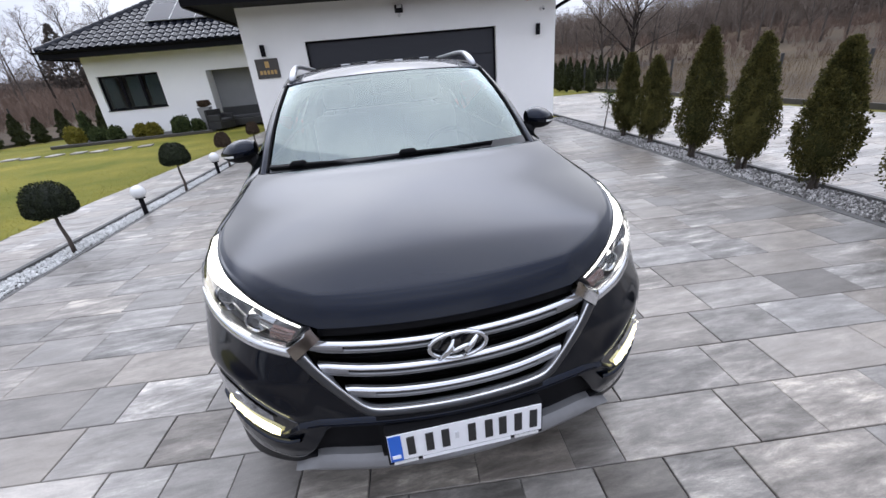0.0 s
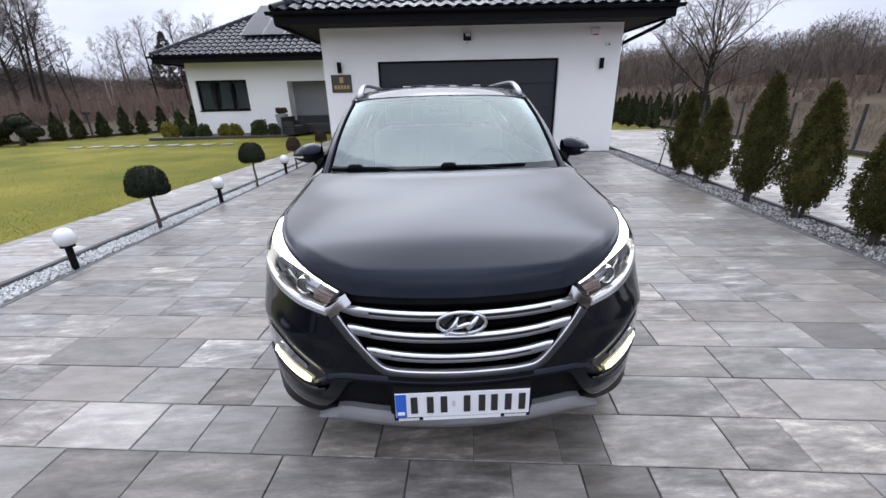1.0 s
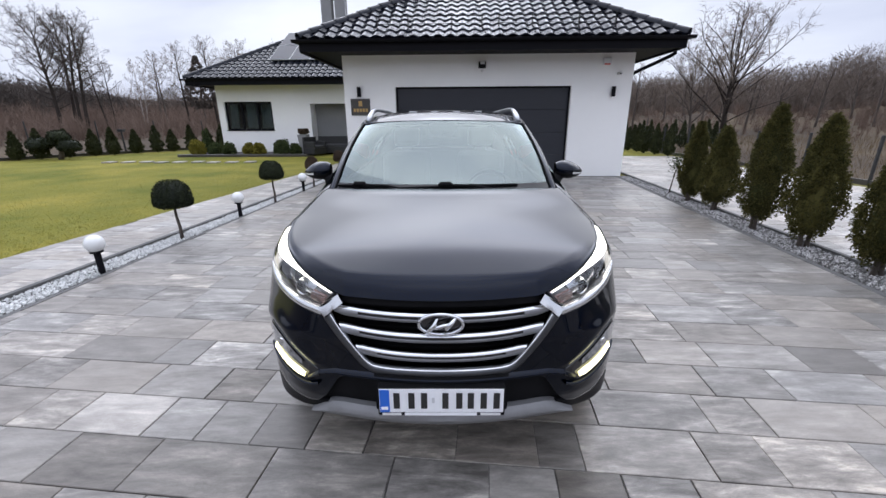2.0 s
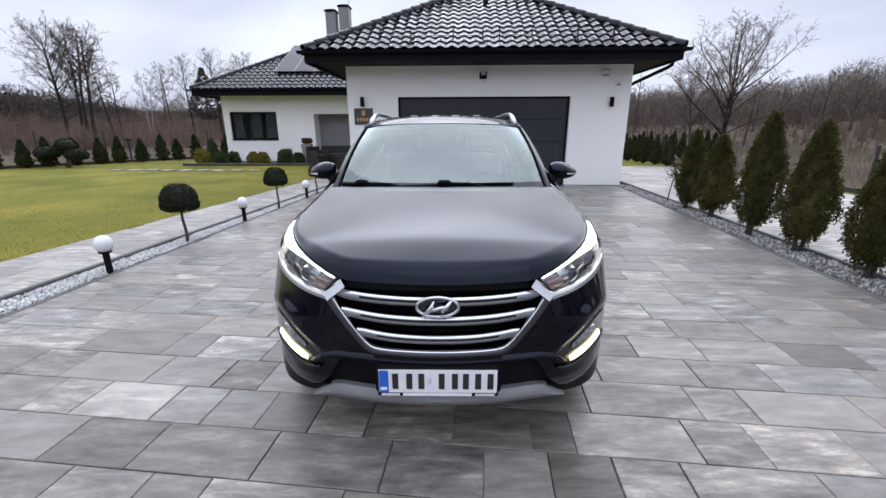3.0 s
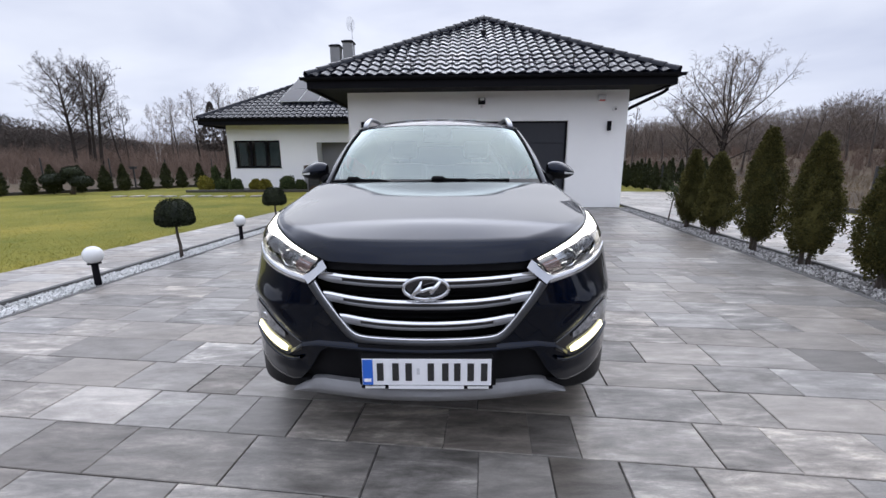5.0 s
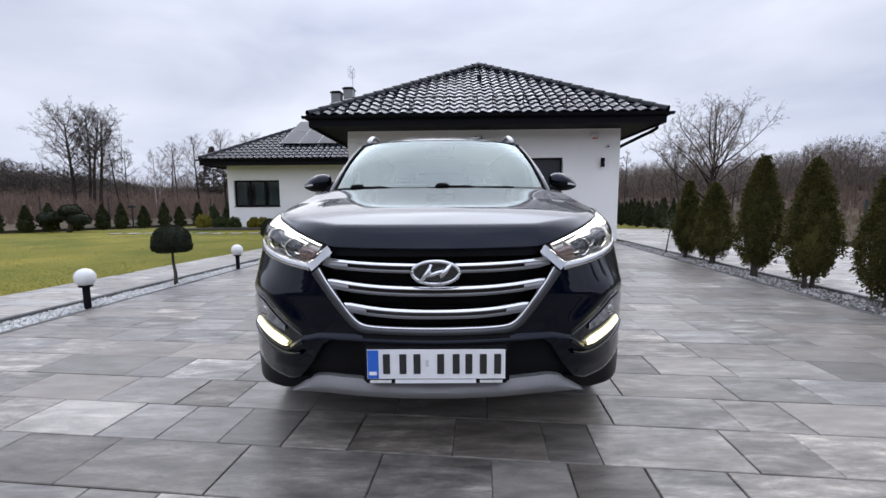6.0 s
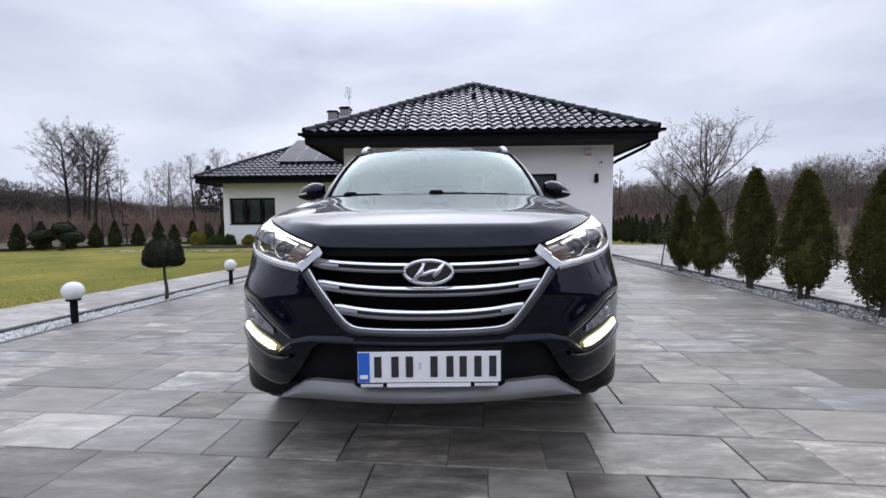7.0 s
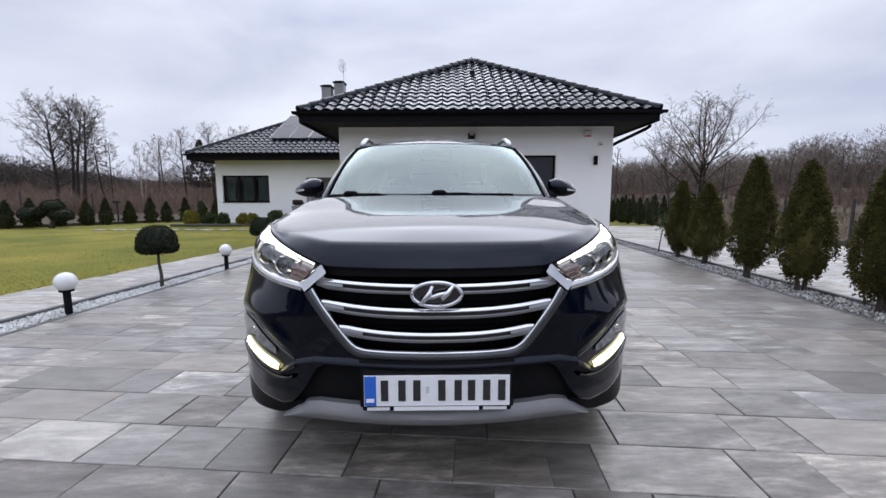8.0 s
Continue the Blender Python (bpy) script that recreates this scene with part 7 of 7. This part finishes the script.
tree((-37.4, 45, 0), 5, "slender dark leafless tree behind the garden", DARK_BARK, DARK_TWIG, height=8.2, trunk_r=0.12, limbs=20, twigs=5, spread=0.7, start=0.28, lean=(-0.01, 0))
tree((-36.9, 45.4, 0), 6, "slender dark leafless tree behind the garden", DARK_BARK, DARK_TWIG, height=7.6, trunk_r=0.10, limbs=18, twigs=5, spread=0.6, start=0.3, lean=(0.02, 0))
tree((-49.8, 68, 0), 7, "pale-stemmed leafless birch behind the garden", BIRCH, height=10.5, trunk_r=0.12, limbs=18, spread=0.6, start=0.3, lean=(0, 0), droop=0.5)
tree((-48.0, 66, 0), 8, "pale-stemmed leafless birch behind the garden", BIRCH, height=9.6, trunk_r=0.11, limbs=18, spread=0.6, start=0.3, lean=(0, 0), droop=0.5)
tree((-42.8, 62, 0), 9, LB, height=9.6, trunk_r=0.15, limbs=17, spread=0.8, start=0.3, lean=(0, 0), droop=0)
tree((-40.6, 60, 0), 10, LB, height=10.0, trunk_r=0.15, limbs=17, spread=0.8, start=0.3, lean=(0, 0), droop=0)
tree((-38.6, 62, 0), 11, LB, DARK_BARK, height=11.0, trunk_r=0.18, limbs=26, spread=1.0, start=0.3, lean=(0, 0), droop=0)
tree((-36.5, 66, 0), 12, LB, DARK_BARK, height=12.6, trunk_r=0.22, limbs=28, spread=1.0, start=0.25, lean=(0, 0), droop=0)
tree((-33.0, 68, 0), 13, LB, DARK_BARK, height=12.4, trunk_r=0.22, limbs=28, spread=1.0, start=0.25, lean=(0, 0), droop=0)
tree((-27.6, 58, 0), 23, "broad bushy leafless tree behind the house roof", height=10.2, trunk_r=0.2, limbs=30, spread=0.7, start=0.12, droop=0.2, twigs=16, habit="dome")
tree((-23.6, 60, 0), 24, "broad bushy leafless tree behind the house roof", height=10.8, trunk_r=0.2, limbs=30, spread=0.7, start=0.12, droop=0.2, twigs=16, habit="dome")
tree((26.6, 39, 0), 14, "wide leafless tree with a rounded crown", DARK_BARK, height=11.4, trunk_r=0.28, limbs=26, spread=0.8, start=0.10, droop=0.35, twigs=10, habit="dome")
tree((23.6, 39, 0), 16, LB, height=7.8, trunk_r=0.16, limbs=16, spread=0.6, start=0.10, lean=(-0.12, 0), droop=0.2, twigs=8, habit="dome")
tree((19.5, 44, 0), 17, "pale-stemmed leafless birch behind the garden", BIRCH, height=8.2, trunk_r=0.1, limbs=17, spread=0.33, start=0.3, lean=(0, 0), droop=0.4)
tree((21.5, 47, 0), 18, LB, height=7.2, trunk_r=0.12, limbs=17, spread=0.55, start=0.2, lean=(0, 0), droop=0)
tree((31.6, 43, 0), 19, LB, height=6.2, trunk_r=0.13, limbs=18, spread=0.7, start=0.2, lean=(0, 0), droop=0)
tree((38, 42, 0), 20, LB, height=6.8, trunk_r=0.13, limbs=18, spread=0.7, start=0.2, lean=(0, 0), droop=0)
tree((42, 40, 0), 21, LB, height=7.0, trunk_r=0.14, limbs=18, spread=0.7, start=0.2, lean=(0, 0), droop=0)
tree((45, 36, 0), 22, LB, height=7.6, trunk_r=0.14, limbs=18, spread=0.7, start=0.2, lean=(0, 0), droop=0)
# Scattered trees on the bank beyond the east fence, and a second rank behind the west field.
rng = random.Random(91)
for k in range(26):
    a = lerp(0.36, 1.30, (k + rng.uniform(0.2, 0.8)) / 26)
    d = rng.uniform(50, 78)
    x, y = d * math.sin(a), d * math.cos(a)
    tree((x, y, rolling(x, y)), 400 + k, "leafless tree on the brown bank", height=rng.uniform(3.6, 5.6) * d / 62, trunk_r=rng.uniform(0.10, 0.17), limbs=13, spread=rng.uniform(0.6, 0.85), start=0.14,
         lean=(rng.gauss(0, 0.06), 0), droop=0.15, twigs=5, habit="fan" if k % 3 else "tiers")
fir = thing("fir_tree", (-36.8, 63, 0), "dark fir between the bare trees", "fir")
part("crown", conifer_crown(10.6, 4.4, 301, 900, 0.55, 0.30, 0.2, False, 1.1), FAR_FIR, fir)
part("trunk", Shape().tube([(0, 0, 0), (0, 0, 8)], [0.16, 0.06], 6), BARK, fir)


# ---- brush, reeds and far woods ----
def thicket(name, label, spots, mat, seed, stems=(7, 12), fork=5):
    """Many leafless bushes and young trees, drawn as thin tapering blades."""
    rng = random.Random(seed)
    s = Shape()
    for x, y, h in spots:
        z = rolling(x, y)
        for _ in range(rng.randint(*stems)):
            lean = Vector((rng.gauss(0, 0.22), rng.gauss(0, 0.22), 1)).normalized()
            b = Vector((x + rng.gauss(0, 0.08 * h), y + rng.gauss(0, 0.08 * h), z))
            ln = h * rng.uniform(0.6, 1.0)
            w = 0.006 * h + 0.012
            side = Vector((rng.gauss(0, 1), rng.gauss(0, 1), 0)).normalized()
            tip = b + lean * ln
            s.add([b - side * w, b + side * w, tip], [(0, 1, 2)])
            for _ in range(fork):
                t = rng.uniform(0.25, 0.95)
                p = b + lean * ln * t
                d = (lean + Vector((rng.gauss(0, 0.6), rng.gauss(0, 0.6), rng.gauss(0.1, 0.3)))).normalized()
                l2 = ln * rng.uniform(0.18, 0.36)
                v = w * 0.55
                s.add([p - side * v, p + side * v, p + d * l2], [(0, 1, 2)])
                e2 = (d + Vector((rng.gauss(0, 0.7), rng.gauss(0, 0.7), rng.gauss(0.1, 0.4)))).normalized()
                m = p + d * l2 * 0.5
                s.add([m - side * v * 0.7, m + side * v * 0.7, m + e2 * l2 * 0.7], [(0, 1, 2)])
    ob = new(name, s.mesh(name, mat))
    return tagged(ob, label, "woods", kind="stuff")


rng = random.Random(77)
west = [(lerp(-75, -14, rng.random()), rng.uniform(34, 62), rng.uniform(1.4, 3.4)) for _ in range(700)]
west = [(x, y, h * (0.75 + 0.7 * noise.noise(Vector((x * 0.13, y * 0.1, 0))))) for x, y, h in west]
thicket("brush", "reddish-brown leafless brush and reeds behind the west fence", west, BRUSH, 31)
west_b = [(lerp(-130, -8, rng.random()), rng.uniform(70, 110), rng.uniform(3.2, 6.0)) for _ in range(700)]
thicket("woods", "brown leafless wood behind the field", west_b, BRUSH, 32, (8, 13), 6)
west_c = [(-30 - rng.random() * 45, 20 + rng.uniform(0, 22), rng.uniform(1.2, 2.6)) for _ in range(300)]
thicket("brush", "reddish-brown leafless brush and reeds behind the west fence", west_c, BRUSH, 33)
east = [(rng.uniform(14, 75), rng.uniform(38, 72), rng.uniform(0.4, 1.9)) for _ in range(900)]
thicket("brush", "low reddish-brown brush on the bank east of the house", east, BRUSH, 34, (8, 13), 6)
east_b = [(rng.uniform(24, 60), rng.uniform(10, 42), rng.uniform(1.0, 2.6)) for _ in range(260)]
east_b = [(x, y, h * smooth(20, 46, x)) for x, y, h in east_b if h * smooth(20, 46, x) > 0.5]
thicket("brush", "grey-brown leafless bushes beyond the east fence", east_b, BRUSH, 35, (8, 12), 6)


far_w = [(rng.uniform(-190, -10), rng.uniform(120, 150), rng.uniform(8, 12.5)) for _ in range(420)]
thicket("woods", "brown leafless wood along the horizon", far_w, TWIG, 36, (8, 12), 9)
far_e = [(rng.uniform(12, 120), rng.uniform(66, 96), rng.uniform(3.0, 6.0)) for _ in range(420)]
thicket("woods", "grey-brown leafless wood along the horizon", far_e, TWIG, 37, (8, 12), 9)


def far_crowns(name, label, spots, mat, seed, clumps=150, wide=0.22, thick=0.10):
    """A distant wood: each tree a stem with a rounded crown of many small tufts."""
    rng = random.Random(seed)
    s = Shape()
    for x, y, h in spots:
        z = rolling(x, y) - 0.3
        s.add([(x - 0.12, y, z), (x + 0.12, y, z), (x, y, z + h)], [(0, 1, 2)])
        for _ in range(clumps):
            u = rng.uniform(0.12, 1.0)
            r = h * wide * math.sqrt(max(0.03, 1 - (1.5 * u - 0.6) ** 2)) * math.sqrt(rng.random())
            w = rng.uniform(0, 2 * math.pi)
            p = Vector((x + r * math.cos(w), y + r * math.sin(w), z + h * u))
            d = Vector((math.cos(w) * 0.8 + rng.gauss(0, 0.4), math.sin(w) * 0.8 + rng.gauss(0, 0.4), rng.uniform(0.2, 1.4))).normalized() * rng.uniform(0.3, 0.95)
            q = Vector((rng.gauss(0, 1), rng.gauss(0, 1), rng.gauss(0, 0.4))).normalized() * thick
            s.add([p - q, p + q, p + d], [(0, 1, 2)])
    ob = new(name, s.mesh(name, mat))
    return tagged(ob, label, "woods", kind="stuff")


far_a = [(lerp(0.08, 1.5, rng.random()), rng.uniform(0.90, 1.08)) for _ in range(2000)]
firs = [(-150 * math.sin(a) * k, 150 * math.cos(a) * k, (7.2 + 6.0 * smooth(0.60, 0.92, a)) * rng.uniform(0.8, 1.08)) for a, k in far_a]
far_crowns("far_wood", "dark brown pine wood along the western horizon", firs, FAR_FIR, 41)
far_b = [(lerp(0.25, 1.6, rng.random()), rng.uniform(0.88, 1.1)) for _ in range(900)]
oaks = [(95 * math.sin(a) * k, 95 * math.cos(a) * k, (6.4 + 3.0 * smooth(0.55, 0.95, a)) * rng.uniform(0.75, 1.1)) for a, k in far_b]
far_crowns("far_wood", "grey-brown leafless wood along the eastern horizon", oaks, FAR_TWIG, 42, 300, 0.26, 0.032)


def wood_mass(name, label, span, dist, height, seed):
    """A far wood as a bank with an uneven tree-top line."""
    s, rows = Shape(), []
    n = 260
    for j in range(9):
        row = []
        for i in range(n + 1):
            a = lerp(span[0], span[1], i / n)
            top = height * (1 + 0.75 * smooth(0.62, 0.95, -a) * (1 if dist > 150 else 0)) * (1 + 0.22 * noise.noise(Vector((i * 0.045, seed, 0))) + 0.12 * noise.noise(Vector((i * 0.35, seed, 5))) + 0.07 * noise.noise(Vector((i * 1.1, seed, 9))))
            r = dist + 10 * noise.noise(Vector((i * 0.05, seed + 3, j * 0.6))) + 14 * (j / 8)
            row.append((r * math.sin(a), r * math.cos(a), -2 + (top + 2) * (j / 8) ** 0.8))
        rows.append(row)
    s.grid(rows)
    ob = new(name, s.mesh(name, WOODS, True))
    return tagged(ob, label, "woods", kind="stuff")


wood_mass("far_wood", "dark brown wood along the horizon", (-1.75, -0.12), 162, 8.3, 4)
wood_mass("far_wood", "dark brown wood along the horizon", (0.12, 1.75), 104, 8.5, 8)
# Unseen wood added behind the camera; it darkens what the bumper mirrors.
wood_mass("far_wood", "dark brown wood along the horizon", (1.75, 4.55), 78, 12, 12)

# ---- lawn blades ----
rng = random.Random(15)
blades = Shape()
for _ in range(52000):
    y = lerp(1.2, 17.0, rng.random() ** 1.5)
    x = lawn_edge(y) - 0.01 - (rng.random() ** 1.5) * (3.0 + y * 0.75)
    if y > 16.9 and x > -13.8:
        continue
    h = rng.uniform(0.008, 0.022)
    w = rng.uniform(0, 6.28)
    dx, dy = 0.004 * math.cos(w), 0.004 * math.sin(w)
    blades.add([(x - dx, y - dy, -0.03), (x + dx, y + dy, -0.03), (x + rng.gauss(0, 0.015), y + rng.gauss(0, 0.015), -0.03 + h)], [(0, 1, 2)])
tagged(new("lawn_grass", blades.mesh("lawn_grass", LAWN_BLADE)), "short yellow-green lawn grass beside the path", "grass", kind="stuff")
dry = Shape()
for _ in range(16000):
    x, y = rng.uniform(10.7, 34), rng.uniform(-2, 36)
    h = rng.uniform(0.15, 0.5)
    w = rng.uniform(0, 6.28)
    dx, dy = 0.006 * math.cos(w), 0.006 * math.sin(w)
    dry.add([(x - dx, y - dy, -0.03), (x + dx, y + dy, -0.03), (x + rng.gauss(0, 0.12), y + rng.gauss(0, 0.12), h)], [(0, 1, 2)])
tagged(new("dry_grass", dry.mesh("dry_grass", DRY_GRASS)), "pale dry grass on the field beyond the fence", "grass", kind="stuff")

# ---- paving slabs ----
# Joints of the rows nearest to the car's nose; the rest follows the same lengths at random.
KNOWN = {
    -1: [-1.71, -1.30, -1.01, -0.39, 0.22, 0.67, 1.28],
    0: [-1.94, -1.465, -0.85, -0.245, 0.215, 0.52, 0.825, 1.135, 1.73],
    1: [-2.43, -2.115, -1.625, -1.32, -1.015, -0.715, -0.41, 0.05, 0.455, 0.67, 1.27, 1.58, 2.035],
    2: [-2.915, -2.54, -1.94, -1.475, -1.175, -0.72, -0.27, 0.2, 0.81, 1.42, 1.72, 2.33],
    3: [-3.53, -2.765, -2.09, -1.81, -1.335, -0.73, -0.27, 0.35, 0.95, 1.575, 2.02, 2.625],
    4: [1.285, 1.745, 2.345],
}
# Slabs that stand out as paler or darker, by row and left joint.
PALE = {(1, -2.115): 1.55, (1, -1.32): 1.35, (1, -1.015): 0.78, (0, -1.94): 0.76, (0, -1.465): 0.80, (0, -0.85): 0.72, (2, -2.54): 0.88, (2, -1.94): 1.14, (2, -1.475): 0.95, (2, -1.175): 1.22,
        (3, -2.09): 1.12, (3, -1.81): 1.3, (3, -3.53): 1.25, (2, 1.72): 1.42, (1, 0.67): 1.2, (1, 1.58): 1.1, (4, 1.285): 1.18, (4, 1.745): 1.18, (3, 1.575): 1.1, (4, 2.345): 0.72, (0, 0.52): 0.72}
LENGTHS = (0.305, 0.455, 0.61, 0.61, 0.455)
V0 = -0.187 * math.cos(SKEW)
slab_cache = {}


def slab_mesh(length, name="paving_slab"):
    """A bevelled slab, its top at z = 0, centred."""
    key = round(length, 2)
    if key not in slab_cache:
        g, b, h = 0.0024, 0.0035, ROW / 2
        s = Shape()
        a, w = key / 2 - g, h - g
        rows = [(a, w, -0.05), (a, w, -0.003), (a - b, w - b, 0.0)]
        vs = [(sx * x, sy * y, z) for x, y, z in rows for sx, sy in ((-1, -1), (1, -1), (1, 1), (-1, 1))]
        fs = [(8, 9, 10, 11)]
        for r in (0, 4):
            fs += [(r + k, r + (k + 1) % 4, r + 4 + (k + 1) % 4, r + 4 + k) for k in range(4)]
        s.add(vs, fs)
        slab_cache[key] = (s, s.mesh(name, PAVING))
    return slab_cache[key]


def joints(row, u0, u1, rng):
    known = KNOWN.get(row, [])
    us = list(known) if known else [rng.uniform(-0.3, 0.3)]
    while us[-1] < u1:
        us.append(us[-1] + rng.choice(LENGTHS))
    while us[0] > u0:
        us.insert(0, us[0] - rng.choice(LENGTHS))
    return us


def pave(owner, f, g, y0, y1, singles, seed, mat=None):
    """Slabs between the lines x = f(y) and x = g(y); those within the stretch singles(u, v) are objects of their own."""
    rng = random.Random(seed)
    rest = Shape()
    turn_m = pose(0, 0, 0, 0, 0, -math.degrees(SKEW))
    rows = range(int((y0 - 1.5) / ROW), int((y1 + 1.5) / ROW))
    count = 0
    for r in rows:
        v = V0 + (r + 0.5) * ROW
        us = joints(r, -12.5, 12.5, rng)
        for a, b in zip(us, us[1:]):
            c = paved((a + b) / 2, v)
            lo, hi = f(c.y) + 0.01, g(c.y) - 0.01
            if c.y < y0 or c.y + 0.16 > y1:
                continue
            u_lo, u_hi = (lo - v * math.sin(SKEW)) / math.cos(SKEW), (hi - v * math.sin(SKEW)) / math.cos(SKEW)
            a2, b2 = max(a, u_lo), min(b, u_hi)
            if b2 - a2 < 0.06:
                continue
            m = paved((a2 + b2) / 2, v, rng.uniform(-0.0015, 0.0015))
            shape, me = slab_mesh(b2 - a2)
            if singles and singles((a2 + b2) / 2, v) and count < 300:
                count += 1
                ob = new("paving_slab", me)
                ob.parent = owner
                ob.matrix_basis = Matrix.Translation(m) @ turn_m
                tone = PALE.get((r, round(a, 3)), 1.0)
                ob.color = (tone, tone, tone, 1)
            else:
                q = Matrix.Translation(m) @ turn_m
                rest.add([q @ Vector(p) for p in shape.v], shape.f)
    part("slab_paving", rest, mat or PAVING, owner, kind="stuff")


pave(driveway, left_inner, right_inner, NEAR, FAR, lambda u, v: -0.9 < v < 3.6 and -4.0 < u < 4.6, 61)
pave(garden_path, lawn_edge, lambda y: left_outer(y) - 0.06, NEAR, 17.4, None, 62, SHEEN_PAVING)
pave(side_yard, lambda y: right_outer(y) + 0.06, lambda y: 10.0, NEAR, 16.8, None, 63, YARD_PAVING)
